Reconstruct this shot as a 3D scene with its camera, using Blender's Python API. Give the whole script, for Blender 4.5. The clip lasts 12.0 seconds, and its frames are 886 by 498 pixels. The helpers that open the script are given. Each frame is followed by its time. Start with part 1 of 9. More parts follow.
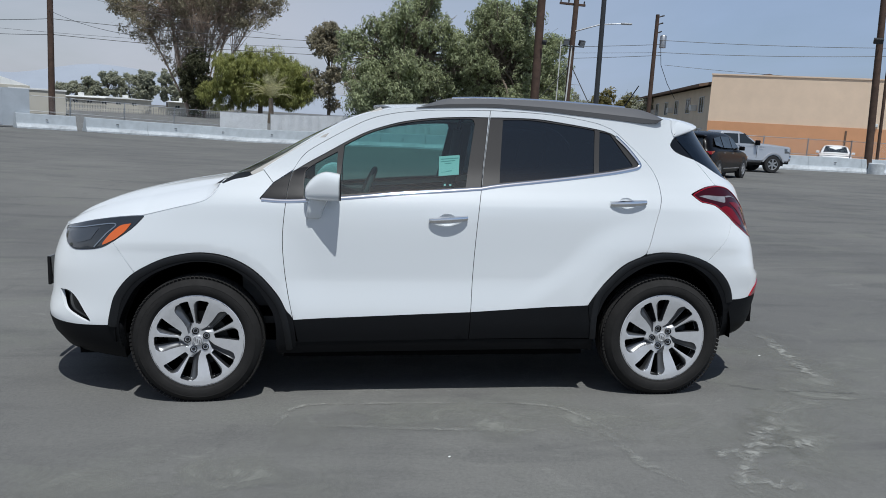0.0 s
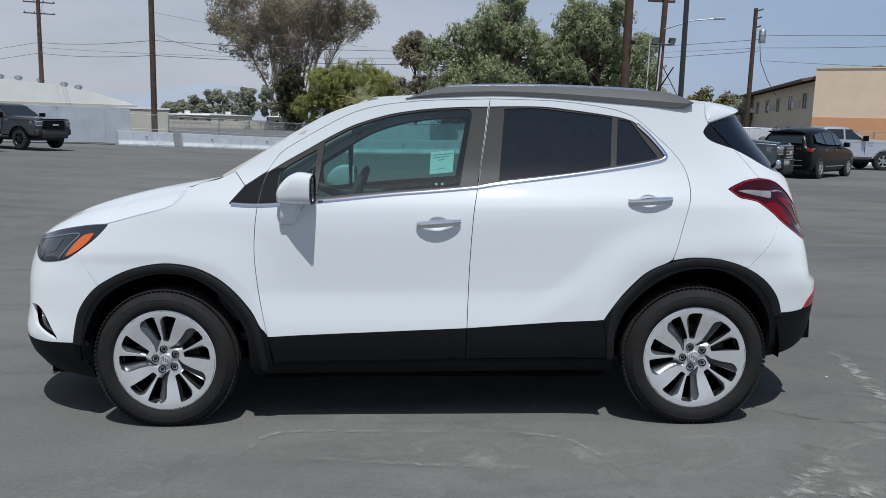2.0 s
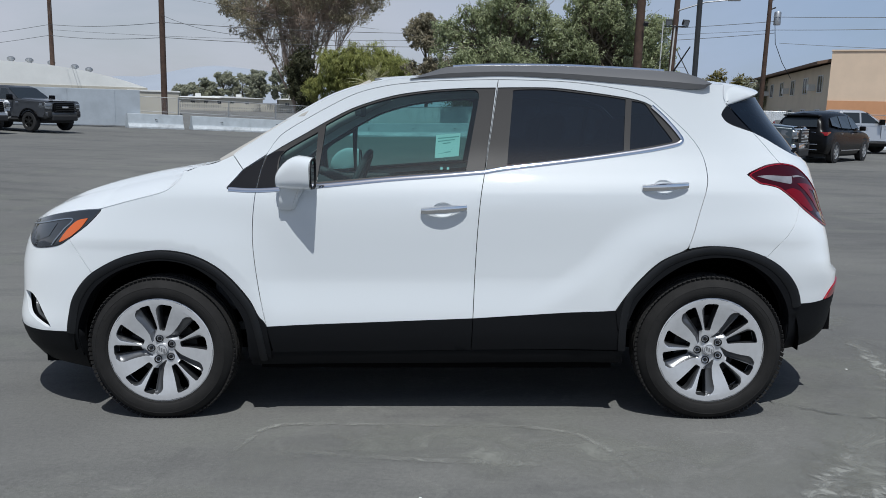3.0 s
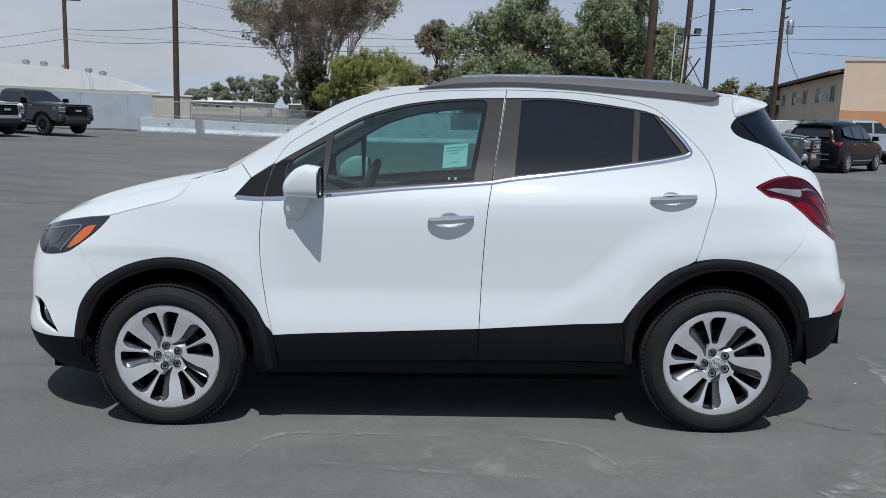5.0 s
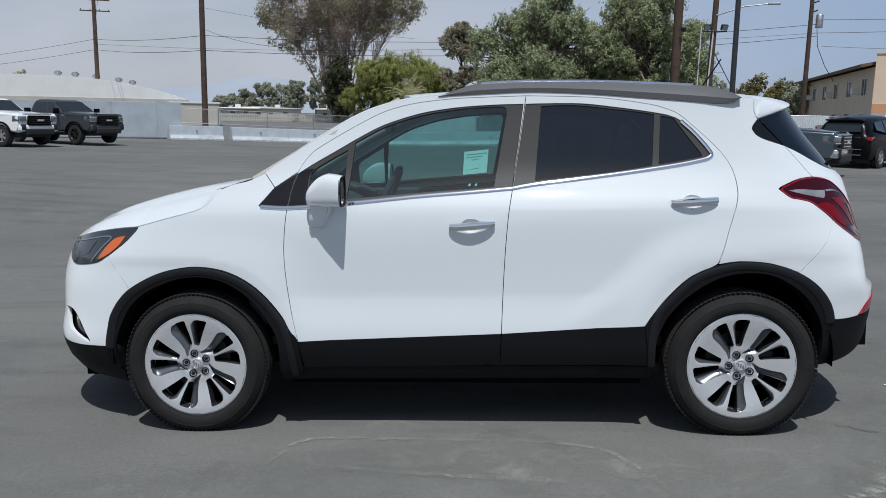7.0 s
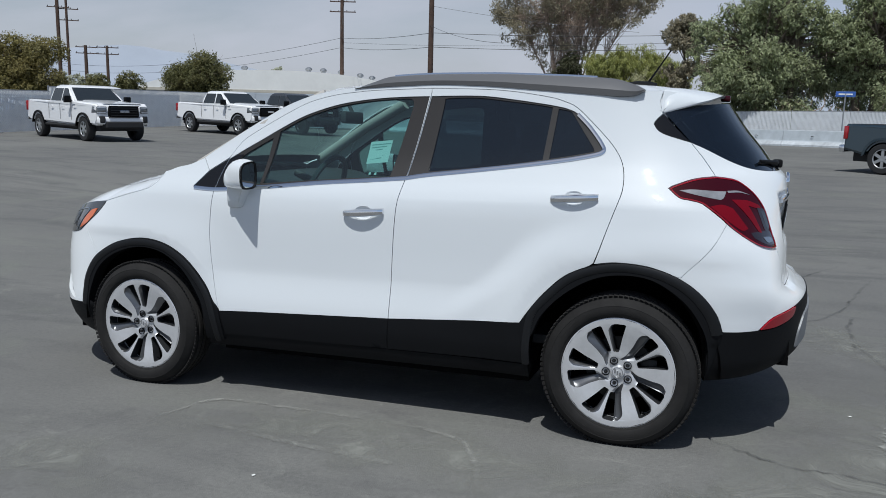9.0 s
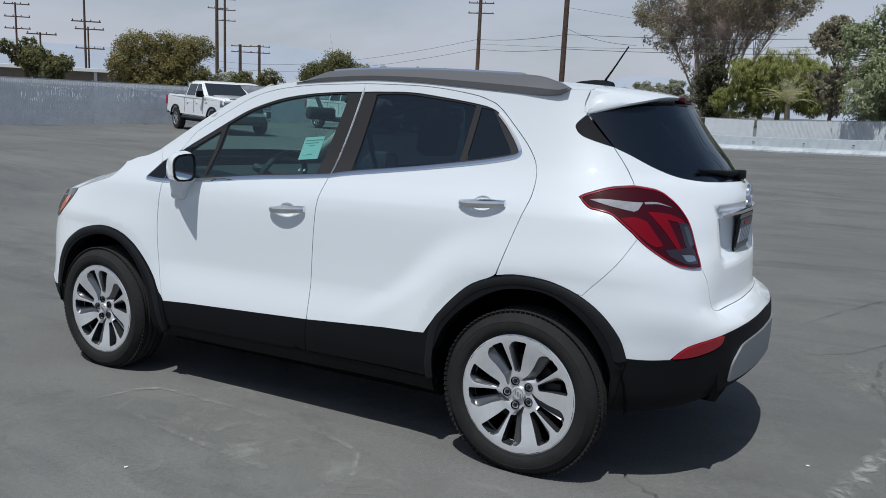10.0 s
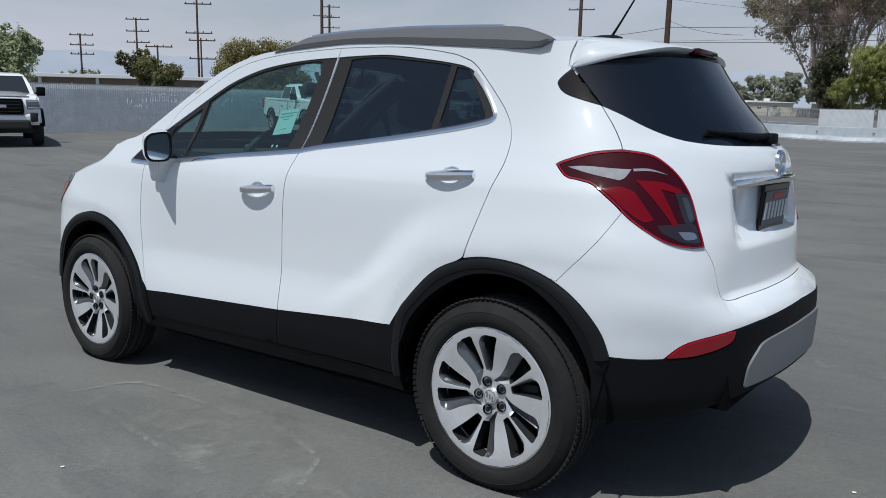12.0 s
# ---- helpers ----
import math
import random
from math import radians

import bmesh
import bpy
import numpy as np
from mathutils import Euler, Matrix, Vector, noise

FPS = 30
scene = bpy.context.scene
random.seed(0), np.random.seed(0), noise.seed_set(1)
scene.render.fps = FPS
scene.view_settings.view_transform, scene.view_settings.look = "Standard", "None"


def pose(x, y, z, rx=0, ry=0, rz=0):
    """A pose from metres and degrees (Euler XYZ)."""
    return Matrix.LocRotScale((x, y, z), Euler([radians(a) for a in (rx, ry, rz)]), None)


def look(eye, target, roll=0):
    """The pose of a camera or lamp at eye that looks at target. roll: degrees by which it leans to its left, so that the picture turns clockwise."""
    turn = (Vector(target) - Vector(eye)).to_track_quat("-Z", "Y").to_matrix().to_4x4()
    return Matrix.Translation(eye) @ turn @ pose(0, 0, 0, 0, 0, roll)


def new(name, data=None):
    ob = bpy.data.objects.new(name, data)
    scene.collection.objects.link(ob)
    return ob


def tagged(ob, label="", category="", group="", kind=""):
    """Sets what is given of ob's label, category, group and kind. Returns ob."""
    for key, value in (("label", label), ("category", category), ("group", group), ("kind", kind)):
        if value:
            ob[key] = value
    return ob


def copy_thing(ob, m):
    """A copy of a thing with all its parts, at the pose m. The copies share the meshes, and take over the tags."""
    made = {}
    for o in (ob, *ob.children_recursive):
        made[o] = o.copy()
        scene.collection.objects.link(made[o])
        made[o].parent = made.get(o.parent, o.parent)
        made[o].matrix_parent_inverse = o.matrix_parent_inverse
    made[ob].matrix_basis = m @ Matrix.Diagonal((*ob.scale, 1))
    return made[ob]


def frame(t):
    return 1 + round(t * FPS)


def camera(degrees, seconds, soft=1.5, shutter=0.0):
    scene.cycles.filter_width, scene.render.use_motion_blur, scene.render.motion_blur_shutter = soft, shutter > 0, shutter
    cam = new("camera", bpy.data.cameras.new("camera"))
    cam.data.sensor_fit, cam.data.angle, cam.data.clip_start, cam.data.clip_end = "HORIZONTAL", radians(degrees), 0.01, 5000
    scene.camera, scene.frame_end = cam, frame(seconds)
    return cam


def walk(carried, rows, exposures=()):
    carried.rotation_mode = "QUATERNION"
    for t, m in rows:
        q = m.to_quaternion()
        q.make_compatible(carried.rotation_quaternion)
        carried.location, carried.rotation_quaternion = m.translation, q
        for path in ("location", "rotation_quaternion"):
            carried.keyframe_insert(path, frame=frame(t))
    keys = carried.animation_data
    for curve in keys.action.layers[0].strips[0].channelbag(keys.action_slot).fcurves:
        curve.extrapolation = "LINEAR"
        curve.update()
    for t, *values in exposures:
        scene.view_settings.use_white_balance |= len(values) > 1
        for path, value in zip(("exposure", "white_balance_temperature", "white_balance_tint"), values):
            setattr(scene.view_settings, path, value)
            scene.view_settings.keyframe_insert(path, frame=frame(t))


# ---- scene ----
cam = camera(58.16, 12.0, soft=0.9)
# the lot slopes gently under the white car: the car's frame, turned into the upright world
LOT = Matrix(((0.99949, 0.00046, -0.03197), (0.00046, 0.99959, 0.02847), (0.03197, -0.02847, 0.99908))).to_4x4()
PATH = [
    (0, (-0.497, -5.079, 1.419), (-0.257, -3.112, 1.151), 1.3),
    (0.5, (-0.191, -4.95, 1.4), (-0.059, -2.971, 1.144), 0.9),
    (1, (-0.004, -4.879, 1.383), (0.056, -2.895, 1.141), 0.4),
    (1.5, (0.066, -4.805, 1.36), (0.088, -2.819, 1.121), -0.1),
    (2, (0.067, -4.604, 1.354), (0.067, -2.62, 1.103), -0.3),
    (2.5, (0.084, -4.509, 1.366), (0.067, -2.528, 1.095), -0.3),
    (3, (0.09, -4.456, 1.352), (0.064, -2.477, 1.06), -0.2),
    (5, (0.103, -4.45, 1.37), (0.053, -2.47, 1.093), 0.3),
    (5.5, (0.101, -4.423, 1.369), (0.045, -2.443, 1.097), 0.1),
    (6, (0.105, -4.398, 1.37), (0.043, -2.417, 1.1), -0.1),
    (6.5, (0.096, -4.411, 1.382), (0.02, -2.431, 1.111), -0.5),
    (6.7, (0.095, -4.434, 1.389), (0.008, -2.454, 1.118), -0.6),
    (8.3, (1.011, -4.607, 1.376), (0.582, -2.674, 1.093), -1.0),
    (8.5, (1.223, -4.554, 1.374), (0.728, -2.637, 1.094), -0.6),
    (9, (1.713, -4.283, 1.366), (1.035, -2.422, 1.085), 0.3),
    (9.5, (2.206, -4.008, 1.374), (1.36, -2.219, 1.088), 1.3),
    (10, (2.535, -3.701, 1.369), (1.554, -1.982, 1.086), 1.9),
    (10.5, (2.769, -3.388, 1.352), (1.679, -1.737, 1.062), 2.1),
    (11, (2.875, -3.231, 1.334), (1.726, -1.619, 1.048), 1.7),
    (11.5, (2.791, -3.109, 1.279), (1.608, -1.521, 0.998), 1.2),
    (12, (2.751, -3.063, 1.241), (1.552, -1.487, 0.956), 0.7),
]
walk(cam, [(t, LOT @ look(eye, aim, roll)) for t, eye, aim, roll in PATH], exposures=[(0.0, -0.52, 6200, 7)])

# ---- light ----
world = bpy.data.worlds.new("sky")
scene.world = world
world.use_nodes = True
SUN_ELEVATION, SUN_AZIMUTH = 66.0, 174.0
wn = world.node_tree.nodes
sky = wn.new("ShaderNodeTexSky")
sky.sky_type = "NISHITA"
sky.sun_disc = False
sky.sun_elevation = radians(SUN_ELEVATION)
sky.sun_rotation = radians(SUN_AZIMUTH)
sky.dust_density = 1.2
sky.air_density = 1.0
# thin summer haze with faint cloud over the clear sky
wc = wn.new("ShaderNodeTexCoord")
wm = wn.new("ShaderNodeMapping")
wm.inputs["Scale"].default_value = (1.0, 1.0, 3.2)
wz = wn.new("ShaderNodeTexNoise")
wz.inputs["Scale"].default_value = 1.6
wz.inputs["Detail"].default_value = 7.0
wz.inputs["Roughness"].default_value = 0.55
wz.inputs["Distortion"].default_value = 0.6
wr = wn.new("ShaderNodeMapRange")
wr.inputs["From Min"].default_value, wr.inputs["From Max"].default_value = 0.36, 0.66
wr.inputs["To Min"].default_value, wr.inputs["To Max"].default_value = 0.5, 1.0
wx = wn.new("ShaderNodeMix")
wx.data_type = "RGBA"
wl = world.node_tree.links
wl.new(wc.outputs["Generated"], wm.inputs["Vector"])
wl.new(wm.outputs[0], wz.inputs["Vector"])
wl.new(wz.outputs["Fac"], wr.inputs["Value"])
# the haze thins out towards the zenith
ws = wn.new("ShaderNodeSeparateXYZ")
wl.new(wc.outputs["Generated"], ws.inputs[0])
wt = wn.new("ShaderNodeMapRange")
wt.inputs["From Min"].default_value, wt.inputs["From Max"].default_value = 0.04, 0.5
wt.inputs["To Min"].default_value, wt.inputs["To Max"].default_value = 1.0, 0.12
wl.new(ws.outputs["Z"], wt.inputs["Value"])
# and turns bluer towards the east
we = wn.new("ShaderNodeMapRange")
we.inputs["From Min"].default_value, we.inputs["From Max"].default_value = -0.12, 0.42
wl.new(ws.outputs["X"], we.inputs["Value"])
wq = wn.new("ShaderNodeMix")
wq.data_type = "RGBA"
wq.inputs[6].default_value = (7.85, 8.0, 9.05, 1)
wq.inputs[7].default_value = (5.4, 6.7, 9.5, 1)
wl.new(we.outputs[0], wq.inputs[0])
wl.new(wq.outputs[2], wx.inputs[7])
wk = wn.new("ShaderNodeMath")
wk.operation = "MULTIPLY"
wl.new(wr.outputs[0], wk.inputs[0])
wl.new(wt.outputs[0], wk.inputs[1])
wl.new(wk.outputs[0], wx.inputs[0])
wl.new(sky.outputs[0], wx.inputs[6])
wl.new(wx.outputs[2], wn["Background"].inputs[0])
wn["Background"].inputs[1].default_value = 0.098
sun = new("sun", bpy.data.lights.new("sun", "SUN"))
sun.data.energy = 5.0
sun.data.angle = radians(0.5)
sun.data.color = (1.0, 0.98, 0.95)
sun.matrix_world = look((0, 0, 0), (-math.sin(radians(SUN_AZIMUTH)) * math.cos(radians(SUN_ELEVATION)), -math.cos(radians(SUN_AZIMUTH)) * math.cos(radians(SUN_ELEVATION)), -math.sin(radians(SUN_ELEVATION))))

# ---- materials ----
def material(name, color, rough=0.6, metal=0.0, vary=0.0, scale=5.0, bump=0.0, bump_scale=60.0, coat=0.0, each=0.0, spec=0.5):
    """A procedural surface: base colour with blotches at two scales, roughness, fine relief."""
    m = bpy.data.materials.new(name)
    m.use_nodes = True
    nt = m.node_tree
    b = nt.nodes["Principled BSDF"]
    b.inputs["Base Color"].default_value = (*color, 1)
    b.inputs["Roughness"].default_value = rough
    b.inputs["Metallic"].default_value = metal
    b.inputs["Coat Weight"].default_value = coat
    b.inputs["Coat Roughness"].default_value = 0.03
    b.inputs["Specular IOR Level"].default_value = spec
    if vary or bump or each:
        tc = nt.nodes.new("ShaderNodeTexCoord")
    if vary or each:
        n1 = nt.nodes.new("ShaderNodeTexNoise")
        n1.inputs["Scale"].default_value = scale
        n1.inputs["Detail"].default_value = 8.0
        n1.inputs["Roughness"].default_value = 0.65
        nt.links.new(tc.outputs["Object"], n1.inputs["Vector"])
        ramp = nt.nodes.new("ShaderNodeMapRange")
        ramp.inputs["From Min"].default_value, ramp.inputs["From Max"].default_value = 0.3, 0.7
        ramp.inputs["To Min"].default_value, ramp.inputs["To Max"].default_value = 1.0 - vary, 1.0 + vary
        nt.links.new(n1.outputs["Fac"], ramp.inputs["Value"])
        value = ramp.outputs[0]
        if each:
            oi = nt.nodes.new("ShaderNodeObjectInfo")
            r2 = nt.nodes.new("ShaderNodeMapRange")
            r2.inputs["To Min"].default_value, r2.inputs["To Max"].default_value = 1.0 - each, 1.0 + each
            nt.links.new(oi.outputs["Random"], r2.inputs["Value"])
            mu = nt.nodes.new("ShaderNodeMath")
            mu.operation = "MULTIPLY"
            nt.links.new(value, mu.inputs[0])
            nt.links.new(r2.outputs[0], mu.inputs[1])
            value = mu.outputs[0]
        mix = nt.nodes.new("ShaderNodeVectorMath")
        mix.operation = "SCALE"
        mix.inputs[0].default_value = color
        nt.links.new(value, mix.inputs["Scale"])
        nt.links.new(mix.outputs[0], b.inputs["Base Color"])
    if bump:
        n2 = nt.nodes.new("ShaderNodeTexNoise")
        n2.inputs["Scale"].default_value = bump_scale
        n2.inputs["Detail"].default_value = 6.0
        nt.links.new(tc.outputs["Object"], n2.inputs["Vector"])
        bp = nt.nodes.new("ShaderNodeBump")
        bp.inputs["Strength"].default_value = bump
        bp.inputs["Distance"].default_value = 0.01
        nt.links.new(n2.outputs["Fac"], bp.inputs["Height"])
        nt.links.new(bp.outputs["Normal"], b.inputs["Normal"])
    return m


def glass(name, tint, rough=0.0, film=0.0, dust_sheen=(0.42, 0.56, 0.64)):
    """Thin car or window glass: a clear tinted sheet with a glossy face and a film of dust and painted-in sky sheen."""
    m = bpy.data.materials.new(name)
    m.use_nodes = True
    nt = m.node_tree
    nt.nodes.remove(nt.nodes["Principled BSDF"])
    out = nt.nodes["Material Output"]
    tr = nt.nodes.new("ShaderNodeBsdfTransparent")
    tr.inputs[0].default_value = (*tint, 1)
    df = nt.nodes.new("ShaderNodeBsdfDiffuse")
    df.inputs[0].default_value = (*dust_sheen, 1)
    dm = nt.nodes.new("ShaderNodeMixShader")
    dm.inputs[0].default_value = film
    nt.links.new(tr.outputs[0], dm.inputs[1])
    nt.links.new(df.outputs[0], dm.inputs[2])
    gl = nt.nodes.new("ShaderNodeBsdfGlossy")
    gl.inputs["Roughness"].default_value = rough
    # reflectance grows towards grazing angles, alike on both faces of the thin sheet
    lw = nt.nodes.new("ShaderNodeLayerWeight")
    lw.inputs["Blend"].default_value = 0.5
    pw = nt.nodes.new("ShaderNodeMath")
    pw.operation = "POWER"
    pw.inputs[1].default_value = 4.5
    nt.links.new(lw.outputs["Facing"], pw.inputs[0])
    mr = nt.nodes.new("ShaderNodeMapRange")
    mr.inputs["To Min"].default_value, mr.inputs["To Max"].default_value = 0.06, 1.0
    nt.links.new(pw.outputs[0], mr.inputs["Value"])
    mx = nt.nodes.new("ShaderNodeMixShader")
    nt.links.new(mr.outputs[0], mx.inputs[0])
    nt.links.new(dm.outputs[0], mx.inputs[1])
    nt.links.new(gl.outputs[0], mx.inputs[2])
    nt.links.new(mx.outputs[0], out.inputs[0])
    return m


M_PAINT = material("white_paint", (0.77, 0.795, 0.81), 0.45, coat=0.9, spec=0.25)
M_PAINT.node_tree.nodes["Principled BSDF"].inputs["Diffuse Roughness"].default_value = 1.0
M_BLACK = material("black_plastic", (0.0065, 0.007, 0.0082), 0.6, bump=0.1, bump_scale=400, spec=0.13)
M_GLOSSBLACK = material("gloss_black", (0.008, 0.008, 0.009), 0.06, spec=0.4)
M_CHROME = material("chrome", (0.85, 0.86, 0.88), 0.08, 1.0)
M_RUBBER = material("tyre_rubber", (0.016, 0.0152, 0.0148), 0.85, vary=0.25, scale=14, bump=0.2, bump_scale=150, spec=0.3)
M_WHITETRUCK = material("truck_white_paint", (0.87, 0.87, 0.87), 0.35, coat=1.0)
M_CONCRETE = material("painted_concrete", (0.43, 0.47, 0.50), 0.85, vary=0.15, scale=1.4, bump=0.4, bump_scale=25)
M_WALLGREY = material("grey_blue_block_wall", (0.42, 0.46, 0.50), 0.85, vary=0.12, scale=1.1, bump=0.3, bump_scale=20)
M_POLE = material("creosote_wood_pole", (0.075, 0.045, 0.032), 0.85, vary=0.4, scale=3.0, bump=0.5, bump_scale=18)
M_STEEL = material("dark_painted_steel", (0.03, 0.032, 0.035), 0.5, vary=0.2)
M_GALV = material("galvanised_steel", (0.45, 0.46, 0.47), 0.45, 0.9, vary=0.15, scale=8)
M_STUCCO = material("peach_stucco", (0.80, 0.62, 0.46), 0.9, vary=0.06, scale=0.7, bump=0.3, bump_scale=30)
M_STUCCO2 = material("terracotta_stucco", (0.68, 0.35, 0.185), 0.9, vary=0.06, scale=0.7, bump=0.3, bump_scale=30)
M_ROOFWHITE = material("white_metal_roof", (0.78, 0.78, 0.75), 0.6, vary=0.06, scale=0.5)
M_CREAM = material("cream_wall", (0.50, 0.47, 0.40), 0.85, vary=0.1, scale=0.6)
M_BARK = material("bark", (0.16, 0.13, 0.10), 0.9, vary=0.4, scale=4.0, bump=0.6, bump_scale=12)

# ---- building tools ----
def finish(bm, smooth=None):
    """Recalculated normals; smooth: the angle below which edges are shaded round."""
    bmesh.ops.recalc_face_normals(bm, faces=bm.faces)
    if smooth is not None:
        for f in bm.faces:
            f.smooth = True
        lim = radians(smooth)
        for e in bm.edges:
            if len(e.link_faces) == 2 and e.calc_face_angle(0) > lim:
                e.smooth = False
    return bm


def part(name, bm, mat, parent=None, label="", smooth=None, matrix=None):
    """Links a bmesh as one mesh object, under a thing or a part."""
    finish(bm, smooth)
    me = bpy.data.meshes.new(name)
    bm.to_mesh(me)
    bm.free()
    for m in (mat if isinstance(mat, (list, tuple)) else [mat]):
        me.materials.append(m)
    ob = new(name, me)
    if parent:
        ob.parent = parent
    if matrix is not None:
        ob.matrix_basis = matrix
    if label:
        ob["label"] = label
    return ob


def thing(name, label, category, m=None, group="", kind=""):
    ob = new(name)
    ob.empty_display_size = 0.2
    if m is not None:
        ob.matrix_basis = m
    return tagged(ob, label, category, group, kind)


def box(bm, x0, x1, y0, y1, z0, z1, bevel=0.0, seg=2, m=None):
    """Adds an axis-aligned block, with rounded edges if asked."""
    vs = [bm.verts.new((x, y, z)) for x in (x0, x1) for y in (y0, y1) for z in (z0, z1)]
    fs = [(0, 1, 3, 2), (4, 6, 7, 5), (0, 4, 5, 1), (2, 3, 7, 6), (0, 2, 6, 4), (1, 5, 7, 3)]
    faces = [bm.faces.new([vs[i] for i in f]) for f in fs]
    geom = vs
    if bevel:
        r = bmesh.ops.bevel(bm, geom=list({e for f in faces for e in f.edges}), offset=bevel, segments=seg, affect="EDGES", profile=0.5)
        geom = list({v for f in r["faces"] for v in f.verts} | {v for f in faces if f.is_valid for v in f.verts})
    if m is not None:
        bmesh.ops.transform(bm, matrix=m, verts=[v for v in geom if v.is_valid])
    return bm


def tube(bm, pts, radii, sides=10, caps=True):
    """A round bar along points, with a radius at each."""
    pts = [Vector(p) for p in pts]
    rings = []
    up = Vector((0, 0, 1))
    for i, p in enumerate(pts):
        d = (pts[min(i + 1, len(pts) - 1)] - pts[max(i - 1, 0)]).normalized()
        a = d.cross(up if abs(d.z) < 0.95 else Vector((1, 0, 0))).normalized()
        b = d.cross(a).normalized()
        r = radii[i] if isinstance(radii, (list, tuple)) else radii
        rings.append([bm.verts.new(p + r * (math.cos(t) * a + math.sin(t) * b)) for t in [2 * math.pi * k / sides for k in range(sides)]])
    for r0, r1 in zip(rings, rings[1:]):
        for k in range(sides):
            bm.faces.new((r0[k], r0[(k + 1) % sides], r1[(k + 1) % sides], r1[k]))
    if caps:
        bm.faces.new(rings[0][::-1])
        bm.faces.new(rings[-1])
    return bm


def lathe(bm, profile, sides=48, axis="Y", m=None):
    """Turns (radius, offset) points about an axis through the origin."""
    rings = []
    for r, o in profile:
        ring = []
        for k in range(sides):
            c, s = math.cos(2 * math.pi * k / sides), math.sin(2 * math.pi * k / sides)
            p = Vector((r * c, o, r * s)) if axis == "Y" else Vector((r * c, r * s, o))
            ring.append(bm.verts.new(m @ p if m is not None else p))
        rings.append(ring)
    for r0, r1 in zip(rings, rings[1:]):
        for k in range(sides):
            bm.faces.new((r0[k], r0[(k + 1) % sides], r1[(k + 1) % sides], r1[k]))
    return rings


def prism(bm, poly, d0, d1, axis="Y"):
    """A slab: the outline poly [(a, b)] swept from d0 to d1 along the axis."""
    def p3(a, b, d):
        return (a, d, b) if axis == "Y" else ((a, b, d) if axis == "Z" else (d, a, b))
    v0 = [bm.verts.new(p3(a, b, d0)) for a, b in poly]
    v1 = [bm.verts.new(p3(a, b, d1)) for a, b in poly]
    n = len(poly)
    f0, f1 = bm.faces.new(v0[::-1]), bm.faces.new(v1)
    for i in range(n):
        bm.faces.new((v0[i], v0[(i + 1) % n], v1[(i + 1) % n], v1[i]))
    return f0, f1


def curve(points, n=8, closed=False):
    """A smooth line through 2D or 3D points (Catmull-Rom), n steps a span."""
    ps = [Vector(p) for p in points]
    k = len(ps)
    out = []
    for i in range(k if closed else k - 1):
        p0, p1, p2, p3 = (ps[(i - 1) % k], ps[i], ps[(i + 1) % k], ps[(i + 2) % k]) if closed else (ps[max(i - 1, 0)], ps[i], ps[i + 1], ps[min(i + 2, k - 1)])
        for j in range(n):
            t = j / n
            out.append(0.5 * ((2 * p1) + (p2 - p0) * t + (2 * p0 - 5 * p1 + 4 * p2 - p3) * t * t + (3 * p1 - p0 - 3 * p2 + p3) * t ** 3))
    if not closed:
        out.append(ps[-1])
    return out


def ramp_at(table, x):
    """Straight-line reading of a table of (x, value)."""
    if x <= table[0][0]:
        return table[0][1]
    for (x0, v0), (x1, v1) in zip(table, table[1:]):
        if x <= x1:
            return v0 + (v1 - v0) * (x - x0) / (x1 - x0)
    return table[-1][1]

# ---- ground ----
LOT_N = LOT.to_3x3() @ Vector((0, 0, 1))
RISE = 0.013


def lot_z(x, y):
    """Height of the asphalt: sloped under the white car, level further out."""
    r = math.hypot(x - 0.3, y + 1.0)
    w = min(max((r - 6.5) / 12.0, 0.0), 1.0)
    w = w * w * (3 - 2 * w)
    z = (1 - w) * (RISE - (LOT_N.x * x + LOT_N.y * y)) / LOT_N.z
    # the far side of the lot drains into a shallow dip along the barriers
    k = min(max((y - 10.0) / 38.0, 0.0), 1.0)
    back = min(max((y - 58.0) / 50.0, 0.0), 1.0)
    return z - 0.45 * k * k * (3 - 2 * k) * (1 - back) * math.exp(-((x + 7.5) / 9.0) ** 2)


def build_ground():
    bm = bmesh.new()
    radii = [0.0, 1.5, 3, 4.5, 6, 7.5, 9, 10.5, 12, 13.5, 15, 17, 19, 21, 24, 28, 32, 36, 40, 43, 46, 49, 52, 56, 62, 75, 110, 180, 320, 700, 1800, 4500]
    n = 120
    rings = []
    for r in radii:
        if r == 0:
            rings.append([bm.verts.new((0.3, -1.0, lot_z(0.3, -1.0)))] * n)
            continue
        ring = []
        for k in range(n):
            x, y = 0.3 + r * math.cos(2 * math.pi * k / n), -1.0 + r * math.sin(2 * math.pi * k / n)
            ring.append(bm.verts.new((x, y, lot_z(x, y))))
        rings.append(ring)
    for i, (r0, r1) in enumerate(zip(rings, rings[1:])):
        for k in range(n):
            if i == 0:
                bm.faces.new((r0[0], r1[k], r1[(k + 1) % n]))
            else:
                bm.faces.new((r0[k], r1[k], r1[(k + 1) % n], r0[(k + 1) % n]))
    return tagged(part("ground", bm, asphalt(), smooth=60), "worn grey asphalt of the parking lot with pale stains", "ground", kind="structure")


